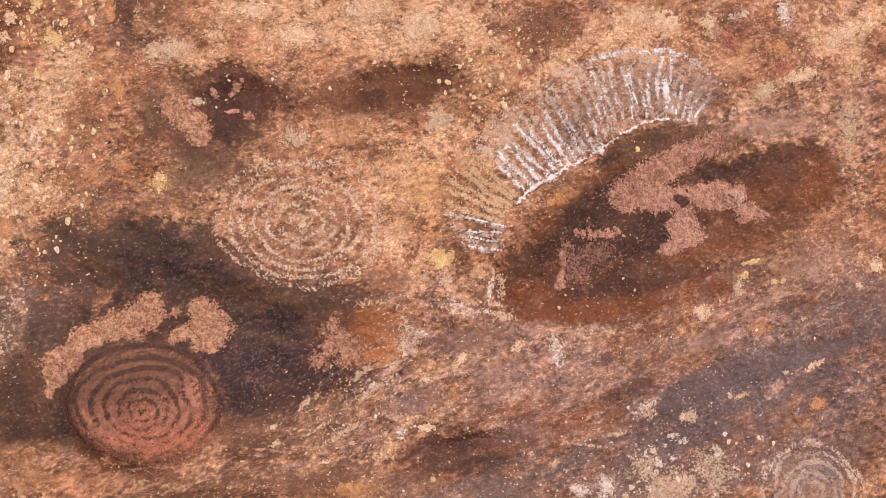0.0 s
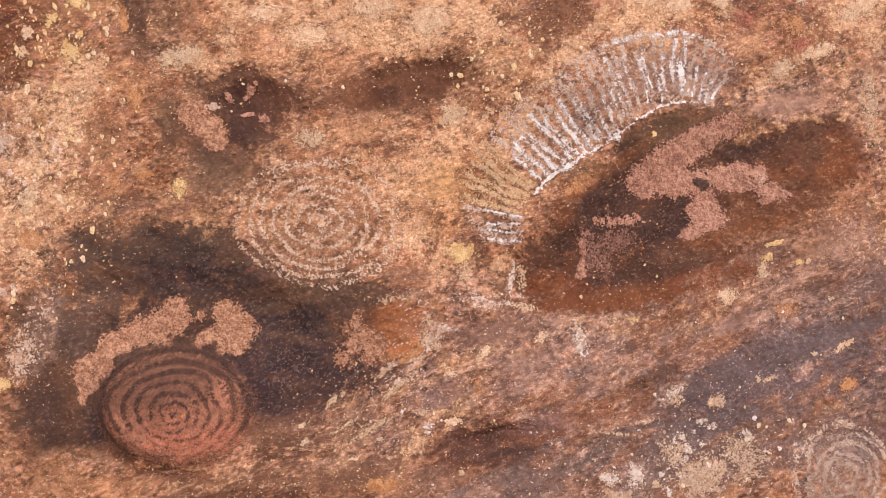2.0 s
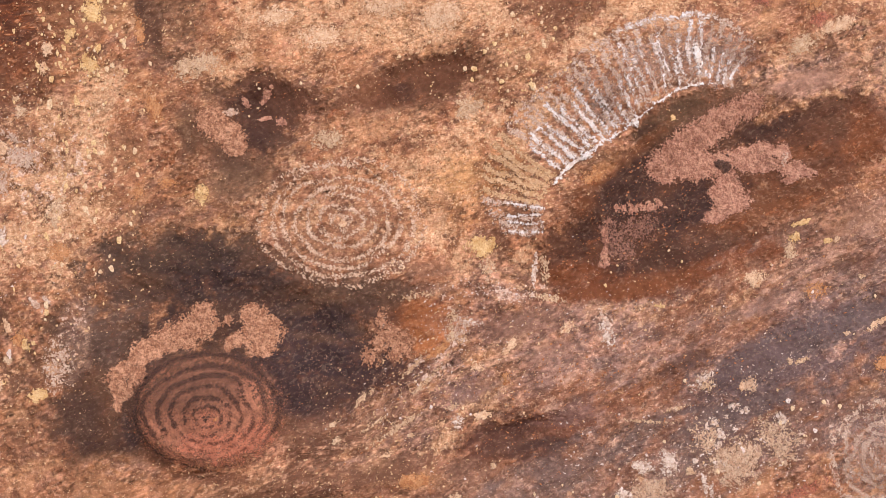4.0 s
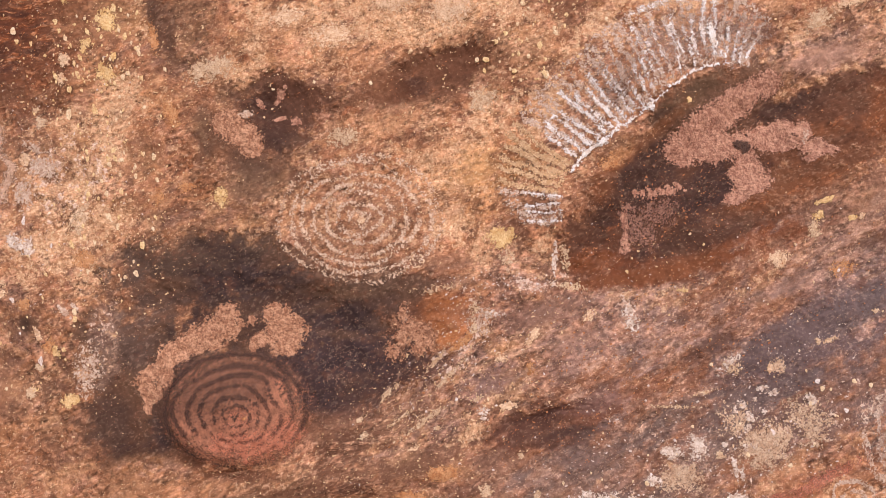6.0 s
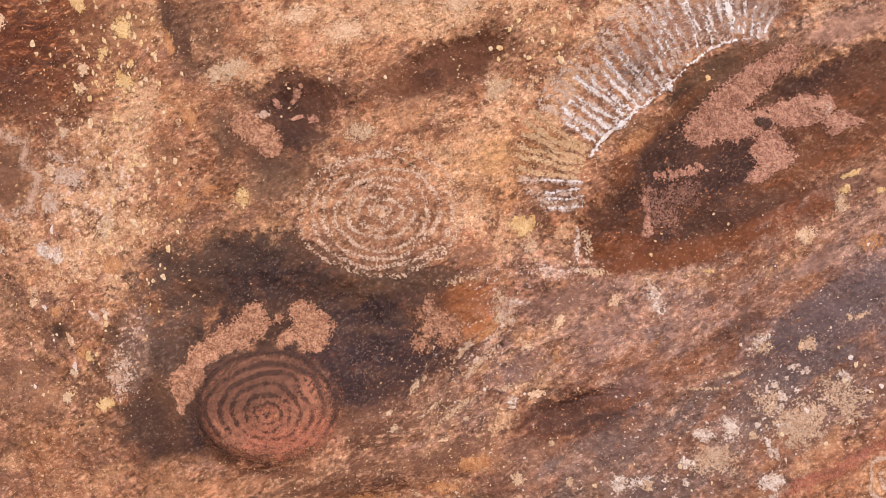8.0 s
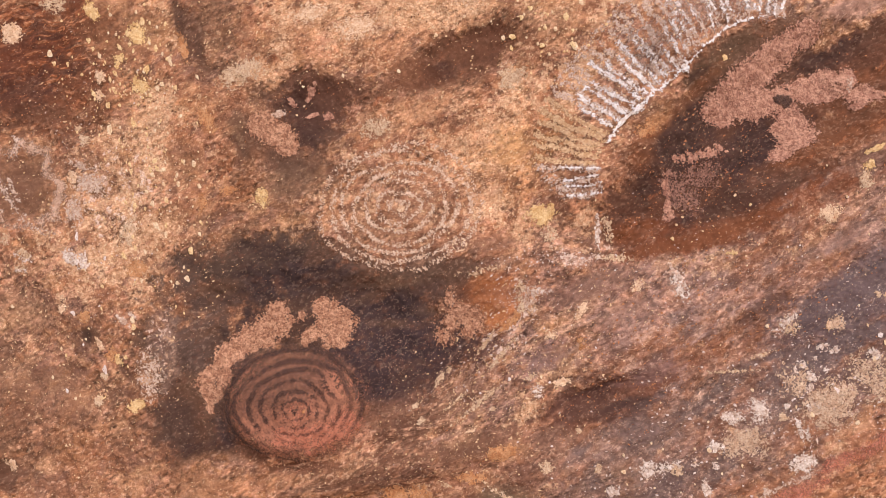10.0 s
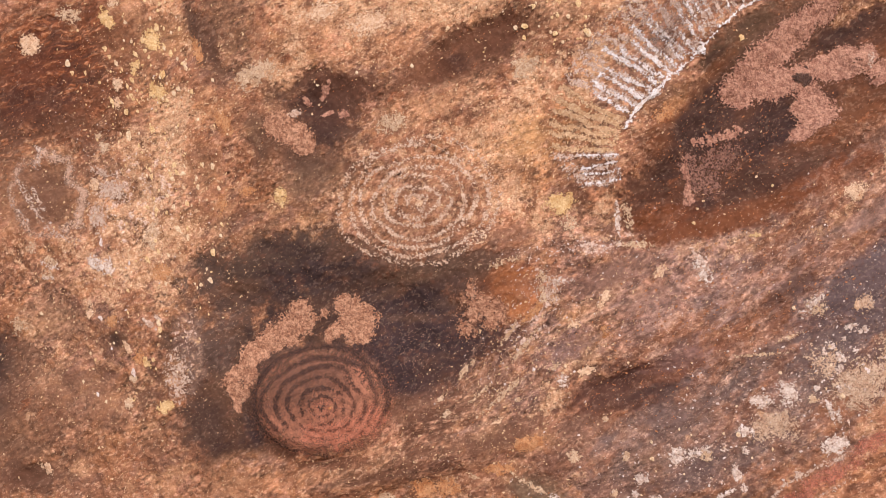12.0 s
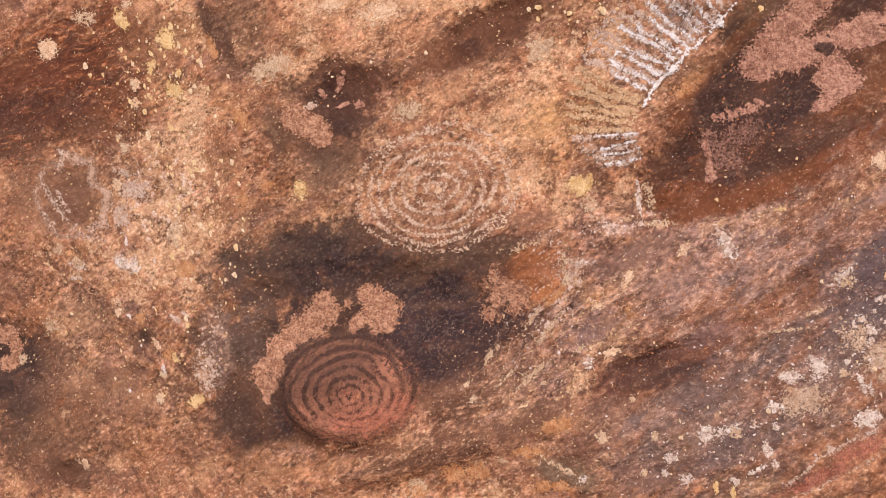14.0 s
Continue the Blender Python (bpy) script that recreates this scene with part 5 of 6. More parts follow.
scar("drooping tan rock scar beside the red oval", [(-0.862, 1.260, 0.034, 0.020, 30), (-0.874, 1.223, 0.017, 0.038, 3), (-0.851, 1.214, 0.028, 0.020, 45), (-0.874, 1.187, 0.010, 0.022, 6), (-0.829, 1.248, 0.024, 0.027, 31)], SCAR_WARM, seed=35, ragged=0.5)
scar("knobbly tan rock scar in a sooty shaded hollow", [(-0.565, 1.362, 0.030, 0.032, -1), (-0.546, 1.316, 0.045, 0.028, -12), (-0.530, 1.329, 0.030, 0.024, 31), (-0.552, 1.277, 0.034, 0.018, -2), (-0.598, 1.304, 0.029, 0.018, 9), (-0.624, 1.292, 0.013, 0.015, 0)], SCAR_WARM, seed=5, ragged=0.55)
scar("small tan rock scar in a sooty shaded hollow", [(-0.620, 1.354, 0.011, 0.013, -1)], SCAR_WARM, 0.004, 0.5, 6)
scar("broken tan rock scar in a sooty shaded hollow", [(-0.245, 1.282, 0.045, 0.034, 1), (-0.257, 1.325, 0.012, 0.028, -10), (-0.293, 1.240, 0.021, 0.023, 30), (-0.214, 1.266, 0.026, 0.029, -1), (-0.232, 1.240, 0.018, 0.013, 0)], SCAR_WARM, 0.0015, 0.9, 7, 0.8)
scar("rounded pinkish rock scar in a small dark hollow", [(-0.617, 1.828, 0.037, 0.028, 13), (-0.602, 1.810, 0.042, 0.034, -41), (-0.570, 1.780, 0.037, 0.028, -45), (-0.565, 1.752, 0.023, 0.016, 0)], SCAR_WARM, seed=8, ragged=0.25, fade=1.15)
for k, o in enumerate([(-0.483, 1.880, 0.012, 0.013, 0), (-0.537, 1.867, 0.007, 0.016, 22), (-0.457, 1.812, 0.012, 0.015, 1), (-0.494, 1.823, 0.018, 0.006, 2), (-0.496, 1.864, 0.012, 0.006, 23), (-0.471, 1.895, 0.006, 0.005, 2)]):
    scar("tiny pinkish chip of bare rock in a dark hollow", [o], SCAR, 0.001, 0.7, 9 + k)
scar("pale curled rock scar in a dark hollow", [(-1.516, 1.521, 0.037, 0.021, -14), (-1.505, 1.480, 0.016, 0.043, -17), (-1.541, 1.442, 0.028, 0.021, 4), (-1.531, 1.509, 0.022, 0.018, -13)], SCAR_WARM, seed=15)
scar("lilac edge of bare rock above a scar", [(-0.572, 1.844, 0.017, 0.009, 4)], GREY, 0.001, 0.5, 16)

# ---- the red oval with dark rings on the boss ----
boss = empty("ringed_oval", -0.667, 1.151, "red ochre oval painted with dark concentric rings", "rock painting")
crust("ground_coat", [(-0.667, 1.152, 0.200, 0.148, -14)], RED, 0.0014, 0.06, 0.004, 20, boss, fade=1.0)
crust("worn_top", [(-0.704, 1.207, 0.165, 0.093, 9)], WASH, 0.0016, 0.3, 0.004, 21, boss, "thin dark wash over the red", fade=0.9)
crust("bright_patch", [(-0.614, 1.073, 0.097, 0.044, 1), (-0.556, 1.094, 0.044, 0.044, -7), (-0.686, 1.086, 0.060, 0.037, -1)], SALMON, 0.0021, 0.5, 0.004, 28, boss, "brighter salmon red patch", fade=0.95)
crust("bright_patch", [(-0.657, 1.141, 0.053, 0.036, -1)], SALMON, 0.0021, 0.6, 0.004, 29, boss, "brighter salmon red patch", fade=0.4)
for k, (f, wide) in enumerate(((0.16, 0.012), (0.30, 0.014), (0.45, 0.015), (0.60, 0.016), (0.76, 0.017), (0.92, 0.017))):
    u, v = -0.656, 1.143
    ru, rv, cu, cv = 0.174 * f, 0.136 * f, u - 0.014 * f, v + 0.011 * f
    stroke("ring", ring_line(cu, cv, ru, rv, -14, 34 + 9 * k, 0.022, k * 1.3, -28, 226), wide, RING, boss, 30 + k, 1.0 - 0.03 * k, lift=0.0034, wob=0.15)
    stroke("ring", ring_line(cu, cv, ru * 0.99, rv * 0.97, -14, 30 + 6 * k, 0.03, k * 1.3, 222, 334), 0.010, RING, boss, 50 + k, 0.5 if k < 3 else 0.36, lift=0.0034)
crust("centre_spot", [(-0.660, 1.145, 0.011, 0.010, -3)], CHARCOAL_SHADE, 0.003, 0.9, 0.003, 22, boss, fade=0.7)
crust("centre_spot", [(-0.639, 1.138, 0.008, 0.007, -3)], ORANGE, 0.003, 0.7, 0.003, 122, boss, fade=0.7)
stroke("outline", ring_line(-0.663, 1.151, 0.169, 0.127, -16, 70, 0.012, 2, 140, 285), 0.016, RING, boss, 61, 0.45, lift=0.0022)

# ---- the cream circles ----
circles = empty("concentric_circles", -0.334, 1.563, "worn cream concentric circles painted on brown rock", "rock painting")
for k, (rx, ry, s) in enumerate(((16, 12, 1.0), (40, 29, 0.95), (63, 48, 0.9), (85, 65, 0.84), (107, 82, 0.74), (127, 98, 0.64), (146, 113, 0.38))):
    u, v = -0.331, 1.562
    stroke("ring", ring_line(u, v, rx * 0.00132, ry * 0.00132, -6, 40 + 14 * k, 0.018, k * 1.7), 0.0165, RING_PALE, circles, 70 + k, s * 0.8, closed=True, wob=0.3)
crust("centre_spot", [(-0.326, 1.556, 0.012, 0.011, -0)], CREAM, 0.001, 0.5, 0.003, 23, circles)

# ---- the rayed arch ----
arch = empty("rayed_arch", 0.334, 1.773, "white rayed arch painted above a dark hollow", "rock painting")
PAIRS = [((0.147, 1.491), (0.042, 1.501)), ((0.151, 1.549), (-0.008, 1.585)), ((0.161, 1.583), (0.003, 1.662)), ((0.178, 1.610), (0.038, 1.726)), ((0.206, 1.638), (0.077, 1.763)),
         ((0.276, 1.682), (0.145, 1.819)), ((0.323, 1.710), (0.215, 1.872)), ((0.362, 1.730), (0.274, 1.910)), ((0.401, 1.755), (0.327, 1.947)), ((0.444, 1.785), (0.403, 1.975)),
         ((0.494, 1.810), (0.471, 1.988)), ((0.535, 1.819), (0.554, 1.988)), ((0.567, 1.818), (0.604, 1.971)), ((0.590, 1.813), (0.649, 1.947)), ((0.615, 1.803), (0.702, 1.903))]
INNER, OUTER = curve_points([p for p, q in PAIRS], 600), curve_points([q for p, q in PAIRS], 600)
way = np.concatenate([[0], np.cumsum(np.linalg.norm(np.diff((INNER + 2 * OUTER) / 3, axis=0), axis=1))])
# a thin chalky wash under the upper rays
crust("wash", [(0.418, 1.877, 0.090, 0.069, 40), (0.523, 1.898, 0.089, 0.071, 3), (0.612, 1.887, 0.067, 0.063, 2), (0.307, 1.807, 0.066, 0.057, 40)], GREY_THIN, 0.0006, 0.5, 0.005, 330, arch, "thin greyish chalk wash", fade=0.55)
RAYS = 37
for k in range(RAYS):
    f = (k + 0.5 + rng.uniform(-0.12, 0.12)) / RAYS
    i = int(np.searchsorted(way, f * way[-1]))
    a, b = INNER[i], OUTER[i]
    r0, r1 = rng.uniform(0.0, 0.05), rng.uniform(0.93, 1.02)
    bend = np.array([b[1] - a[1], a[0] - b[0]]) * rng.uniform(-0.05, 0.01)
    line = curve_points([a + (b - a) * r0, a + (b - a) * (r0 + r1) / 2 + bend, a + (b - a) * r1], 30)
    if 0.11 < f < 0.27:
        stroke("ray", line, 0.020, YELLOW_THIN, arch, 100 + k, 1.0, wob=0.2)
        continue
    stroke("ray", line, 0.021, WHITE_FAINT, arch, 100 + k, 0.75 if f < 0.11 else (0.9, 0.75)[f > 0.6], wob=0.25)
    bright = f < 0.11 or 0.27 < f < 0.5 or 0.78 < f < 0.86
    cut = int(rng.uniform(14, 23)) if bright else int(rng.uniform(8, 18))
    start = 0 if f < 0.6 else int(rng.uniform(0, 9))
    stroke("ray_core", line[start:start + cut + 4], (0.010 if f < 0.11 else 0.015) if bright else 0.013, WHITE_SOFT, arch, 160 + k, (0.7 if f < 0.11 else 0.95) if bright else 0.6, wob=0.2, lift=0.0012)
stroke("inner_line", INNER[125:275], 0.013, WHITE, arch, 220, 1.0, wob=0.4, lift=0.0014)
stroke("inner_line", INNER[270:520], 0.009, WHITE, arch, 221, 0.62, wob=0.5, lift=0.0014)
stroke("outer_line", OUTER[330:595], 0.022, WHITE_FAINT, arch, 222, 0.9, wob=0.35)
stroke("outer_line", OUTER[360:500], 0.015, WHITE_SOFT, arch, 224, 0.6, wob=0.4, lift=0.0011)
stroke("outer_line", OUTER[170:340], 0.020, WHITE_FAINT, arch, 223, 0.5, wob=0.35)
crust("blot", [(0.381, 1.739, 0.010, 0.012, 1)], WHITE, 0.002, 0.5, 0.002, 24, arch)
crust("blot", [(0.549, 1.892, 0.011, 0.042, 4)], WHITE, 0.002, 0.5, 0.002, 25, arch, fade=0.8)
crust("blot", [(0.261, 1.672, 0.019, 0.010, 20)], WHITE, 0.002, 0.5, 0.002, 26, arch)

# ---- the grey circles, the small ring, the oval outline and the red band ----
grey = empty("concentric_circles", 0.897, 0.911, "chalky grey concentric circles painted on purple-grey rock", "rock painting")
crust("wash", [(0.899, 0.905, 0.125, 0.105, 10)], GREY_THIN, 0.0005, 0.5, 0.005, 331, grey, "thin greyish chalk wash", fade=0.7)
for k, (r, s) in enumerate(((22, 0.9), (41, 0.9), (60, 0.9), (79, 0.85), (96, 0.6))):
    u, v = 0.899, 0.903
    stroke("ring", ring_line(u, v, r * 0.00137, r * 0.00122, 10, 50 + 14 * k, 0.05, k * 2.2 + 1), 0.0165, GREY, grey, 240 + k, s * 0.85, closed=True, wob=0.4)
rings = empty("concentric_circles", 0.730, 0.762, "small chalky concentric circles below a red band", "rock painting")
for k, (r, s) in enumerate(((20, 0.9), (40, 1.0))):
    u, v = 0.730, 0.762
    stroke("ring", ring_line(u, v, r * 0.00136, r * 0.00130, 0, 40 + 16 * k, 0.04, k + 0.4), 0.014, GREY, rings, 270 + k, s, closed=True, wob=0.4)
small = empty("small_ring", -0.208, 1.446, "little cream ring painted on brown rock", "rock painting")
stroke("ring", ring_line(-0.208, 1.446, 0.016, 0.016, -0, 30, 0.05, 3), 0.007, CREAM, small, 250, 0.7, closed=True)
stroke("bar", curve_points([(-0.220, 1.451), (-0.208, 1.446), (-0.197, 1.441)], 8), 0.006, CREAM, small, 251, 0.6)
outline = empty("oval_outline", -1.227, 1.810, "pinkish oval outline painted on the rock", "rock painting")
stroke("outline", ring_line(-1.236, 1.805, 0.082, 0.104, -11, 90, 0.03, 4, -70, 125), 0.042, CLAY_SOFT, outline, 252, 0.9, wob=0.2)
stroke("outline", ring_line(-1.236, 1.805, 0.082, 0.104, -11, 60, 0.03, 4, 120, 292), 0.030, CLAY_SOFT, outline, 253, 0.6, wob=0.25)
for k, (p, q, r, w) in enumerate((((-1.299, 1.871), (-1.288, 1.820), (-1.264, 1.741), 0.020), ((-1.331, 1.805), (-1.307, 1.783), (-1.292, 1.749), 0.022), ((-1.228, 1.935), (-1.232, 1.901), (-1.250, 1.877), 0.022), ((-1.257, 1.736), (-1.229, 1.705), (-1.174, 1.682), 0.030), ((-1.266, 1.844), (-1.260, 1.797), (-1.252, 1.765), 0.014))):
    stroke("brush_mark", curve_points([p, q, r], 16), w, WHITE_FAINT, outline, 255 + k, 0.55, wob=0.4)
band = empty("red_band", 0.625, 0.823, "faded red diagonal band painted on the rock", "rock painting")
crust("band", [(0.647, 0.822, 0.123, 0.023, 19), (0.418, 0.735, 0.098, 0.021, 13), (0.309, 0.696, 0.085, 0.020, 14), (0.538, 0.789, 0.064, 0.020, 17)], RED_BAND, 0.001, 0.6, 0.004, 27, band, fade=0.95)
stroke("edge_line", curve_points([(0.249, 0.693), (0.318, 0.732), (0.400, 0.759), (0.491, 0.780)], 60), 0.016, GREY, band, 262, 0.5, wob=0.5)
stroke("edge_line", curve_points([(0.255, 0.663), (0.346, 0.685), (0.477, 0.725)], 60), 0.012, GREY, band, 263, 0.35, wob=0.5)

# ---- crusts, blots and lichen on the face ----
LABELS = {"YELLOW": ("ochre_blot", "yellow ochre blot on the rock", "ochre blot"), "CREAM": ("ochre_blot", "cream ochre blot on the rock", "ochre blot"),
          "PALE": ("mineral_crust", "pale dry mineral crust on the rock", "mineral crust"), "ORANGE": ("ochre_blot", "orange ochre blot on the rock", "ochre blot"),
          "RED_BAND": ("ochre_blot", "faded pinkish red blot on the rock", "ochre blot"), "WHITE": ("mineral_crust", "chalky whitish crust on the rock", "mineral crust"),
          "GREY": ("mineral_crust", "greyish white crust on the rock", "mineral crust"), "BEIGE": ("lichen_patch", "speckled beige lichen patch on the rock", "lichen")}
MATS = {"YELLOW": YELLOW, "CREAM": CREAM, "PALE": PALE, "ORANGE": ORANGE, "RED_BAND": RED_BAND, "WHITE": CHALK, "GREY": GREY, "BEIGE": BEIGE}
BLOTS = 0


def blot(kind, u, v, ru, rv, ang, fade=0.8, ragged=0.55):
    global BLOTS
    BLOTS += 1
    name, label, category = LABELS[kind]
    crust(name, [(u, v, ru, rv, ang)], MATS[kind], 0.0008, ragged, min(0.004, max(0.0018, min(ru, rv) / 5)), 300 + BLOTS, None, label, category, name.replace("_", " ") + "s", fade=min(1.15, 1.4 * fade))


blot("YELLOW", -0.005, 1.477, 0.038, 0.030, -0, 0.9)
blot("PALE", 0.005, 1.420, 0.019, 0.024, -0, 0.45)
blot("YELLOW", 0.742, 1.434, 0.015, 0.013, -0, 0.9)
blot("PALE", 0.731, 1.401, 0.019, 0.021, -0, 0.9)
blot("YELLOW", 0.759, 1.468, 0.024, 0.008, 10, 0.9)
blot("YELLOW", 0.819, 1.420, 0.012, 0.008, -0)
blot("CREAM", 0.839, 1.423, 0.008, 0.009, 0)
blot("CREAM", 0.637, 1.342, 0.026, 0.022, -1, 0.6)
blot("YELLOW", 0.401, 1.300, 0.013, 0.007, -20, 1.0)
blot("BEIGE", 0.593, 1.097, 0.021, 0.021, -3, 1.0)
blot("ORANGE", 0.932, 1.115, 0.025, 0.021, 15, 0.7)
blot("CREAM", 0.923, 1.211, 0.031, 0.009, 28, 0.8)
blot("CREAM", 0.037, 1.232, 0.032, 0.011, 49, 0.8)
blot("CREAM", -0.039, 1.192, 0.017, 0.012, -2, 0.8)
blot("CREAM", -0.043, 1.080, 0.024, 0.012, 7, 0.9)
blot("WHITE", -0.095, 1.076, 0.017, 0.012, -1, 0.9)
blot("WHITE", -0.098, 1.058, 0.011, 0.006, -0, 0.9)
blot("PALE", -0.012, 1.811, 0.035, 0.033, 2, 0.55)
blot("PALE", -0.342, 1.760, 0.041, 0.024, 1, 0.6)
blot("YELLOW", -0.654, 1.658, 0.020, 0.026, 0, 0.6)
blot("ORANGE", -0.745, 1.863, 0.019, 0.037, 18, 0.75)
blot("ORANGE", -0.775, 2.055, 0.013, 0.048, 6, 0.7)
blot("PALE", -0.647, 1.964, 0.061, 0.029, 12, 0.6)
blot("CREAM", -0.346, 2.007, 0.046, 0.034, 3, 0.65)
blot("CREAM", -0.053, 2.037, 0.057, 0.039, -0, 0.65)
blot("CREAM", -0.448, 2.064, 0.050, 0.028, 2, 0.65)
blot("CREAM", -0.195, 2.071, 0.054, 0.027, 1, 0.5)
blot("CREAM", 0.557, 2.067, 0.043, 0.029, 1, 0.8)
blot("CREAM", 0.664, 2.066, 0.024, 0.020, -1, 0.8)
blot("CREAM", 0.487, 2.081, 0.038, 0.022, 22, 0.6)
blot("ORANGE", 0.844, 2.004, 0.035, 0.029, 1, 0.6)
blot("RED_BAND", 0.856, 1.955, 0.035, 0.018, 12, 0.7)
blot("RED_BAND", 0.716, 2.022, 0.034, 0.029, -41, 0.6)
blot("WHITE", 0.857, 2.094, 0.023, 0.040, 8, 0.6)
blot("GREY", 0.742, 2.083, 0.032, 0.012, 11, 0.6)
blot("CREAM", 1.016, 2.045, 0.086, 0.024, 25, 0.75)
blot("CREAM", 0.900, 1.935, 0.053, 0.019, 15, 0.75)
blot("PALE", 0.816, 1.897, 0.041, 0.023, 20, 0.6)
blot("ORANGE", -0.205, 0.949, 0.033, 0.019, 8, 0.95)
blot("WHITE", 0.271, 1.247, 0.019, 0.036, 11, 0.5)
blot("PALE", 1.030, 1.804, 0.028, 0.087, -0, 0.4)
blot("ORANGE", -0.124, 1.245, 0.039, 0.012, 31, 0.7)
blot("WHITE", 0.325, 0.931, 0.026, 0.020, -8, 0.8)
blot("WHITE", 0.386, 0.937, 0.023, 0.032, -7, 0.85)
blot("BEIGE", 0.338, 0.868, 0.051, 0.041, -7, 0.7)
blot("WHITE", 0.453, 0.803, 0.032, 0.023, -9, 0.85)
blot("BEIGE", 0.545, 0.917, 0.070, 0.056, 2, 0.65)
blot("BEIGE", 0.647, 0.978, 0.054, 0.038, -7, 0.4)
blot("PALE", 0.349, 0.876, 0.012, 0.016, -5, 0.8)
blot("WHITE", 0.511, 0.927, 0.015, 0.013, -7, 0.6)
blot("PALE", 0.431, 0.913, 0.013, 0.010, -8, 0.7)
blot("WHITE", 0.564, 1.052, 0.010, 0.007, -8, 0.8)
blot("WHITE", 0.583, 1.040, 0.008, 0.007, -8, 0.8)
blot("WHITE", 0.665, 1.009, 0.013, 0.012, -7, 0.7)
blot("WHITE", 0.512, 0.990, 0.010, 0.015, -8, 0.7)
blot("WHITE", 0.464, 0.876, 0.006, 0.031, 3, 0.5)
blot("WHITE", 0.127, 0.840, 0.026, 0.014, -8, 0.6)
blot("PALE", 0.179, 0.841, 0.015, 0.016, -6, 0.7)
blot("WHITE", 0.269, 0.871, 0.015, 0.013, -6, 0.6)
blot("YELLOW", -0.879, 2.115, 0.029, 0.028, -7, 0.7)
blot("YELLOW", -0.908, 1.997, 0.011, 0.017, -8, 0.8)
blot("PALE", -0.991, 2.028, 0.011, 0.014, -8, 0.7)
blot("YELLOW", -0.976, 2.180, 0.017, 0.012, -10, 0.9)
blot("YELLOW", -0.944, 2.055, 0.010, 0.016, -19, 0.9)
blot("GREY", -1.066, 1.776, 0.040, 0.027, -28, 0.65)
blot("GREY", -1.086, 1.830, 0.035, 0.012, -28, 0.5)
blot("PALE", -1.063, 1.886, 0.013, 0.013, -9, 0.8)
blot("PALE", -1.075, 1.916, 0.008, 0.012, -6, 0.6)
blot("ORANGE", -0.728, 1.689, 0.026, 0.016, -8, 0.5)
blot("ORANGE", -0.990, 1.550, 0.034, 0.023, -46, 0.5)
blot("PALE", -0.999, 1.636, 0.019, 0.030, 2, 0.6)
blot("WHITE", -1.135, 1.601, 0.011, 0.034, 32, 0.6)
blot("GREY", -1.043, 1.432, 0.022, 0.009, -43, 0.8)
blot("GREY", -1.018, 1.438, 0.016, 0.006, -53, 0.7)
blot("YELLOW", -1.056, 1.221, 0.024, 0.018, -7, 0.8)
blot("CREAM", -1.119, 1.386, 0.008, 0.020, 14, 0.95)
blot("YELLOW", -1.081, 1.337, 0.012, 0.021, 20, 0.7)
blot("GREY", -1.008, 1.284, 0.034, 0.059, -7, 0.4)
blot("YELLOW", -1.145, 1.255, 0.011, 0.009, -12, 0.8)
blot("CREAM", -1.195, 1.490, 0.011, 0.012, -8, 0.9)
blot("CREAM", -1.188, 1.516, 0.008, 0.008, -8, 0.9)
blot("ORANGE", -1.141, 1.459, 0.019, 0.016, -8, 0.6)
blot("PALE", -1.128, 1.305, 0.008, 0.008, -9, 0.8)
blot("CREAM", 0.180, 1.268, 0.019, 0.013, 20, 0.6)
blot("ORANGE", 0.026, 1.163, 0.015, 0.019, -5, 0.55)
blot("PALE", -0.105, 1.107, 0.018, 0.008, 20, 0.6)
blot("PALE", 0.489, 1.111, 0.020, 0.023, 34, 0.45)
blot("WHITE", 0.114, 1.405, 0.007, 0.045, -9, 0.6)
blot("CREAM", -1.187, 2.182, 0.027, 0.028, -15, 0.85)
blot("YELLOW", -0.982, 2.197, 0.018, 0.032, 14, 0.85)
blot("CREAM", -0.953, 2.226, 0.018, 0.013, -18, 0.6)
blot("PALE", -1.074, 2.232, 0.033, 0.023, -17, 0.45)
blot("ORANGE", -0.240, 0.808, 0.031, 0.016, -13, 0.95)
blot("ORANGE", -0.418, 0.886, 0.033, 0.029, -11, 0.95)
blot("ORANGE", -0.275, 0.903, 0.021, 0.012, -16, 0.95)
blot("ORANGE", -0.480, 0.891, 0.035, 0.028, -16, 0.95)
blot("PALE", -0.571, 0.877, 0.031, 0.023, -13, 0.95)
blot("WHITE", 0.026, 0.811, 0.017, 0.015, -11, 0.85)
blot("WHITE", 0.003, 0.780, 0.010, 0.011, -7, 0.8)
blot("WHITE", 0.045, 0.756, 0.016, 0.015, -12, 0.8)
blot("WHITE", 0.234, 0.778, 0.011, 0.015, -13, 0.8)
blot("WHITE", 0.196, 0.744, 0.024, 0.006, 16, 0.8)
blot("WHITE", 0.239, 0.750, 0.010, 0.010, -11, 0.7)
blot("YELLOW", 0.103, 0.723, 0.007, 0.019, -14, 0.7)
blot("YELLOW", 0.137, 0.704, 0.008, 0.016, -9, 0.7)
blot("WHITE", 0.112, 0.839, 0.020, 0.010, 1, 0.8)
blot("WHITE", 0.150, 0.847, 0.020, 0.014, -24, 0.7)
blot("PALE", -0.042, 0.788, 0.011, 0.010, -21, 0.7)
blot("WHITE", 0.147, 0.728, 0.012, 0.011, -10, 0.8)
blot("PALE", -0.024, 0.967, 0.009, 0.008, -15, 0.8)
blot("PALE", -1.390, 1.507, 0.019, 0.020, -17, 0.55)
blot("PALE", -1.504, 1.443, 0.017, 0.015, -17, 0.5)
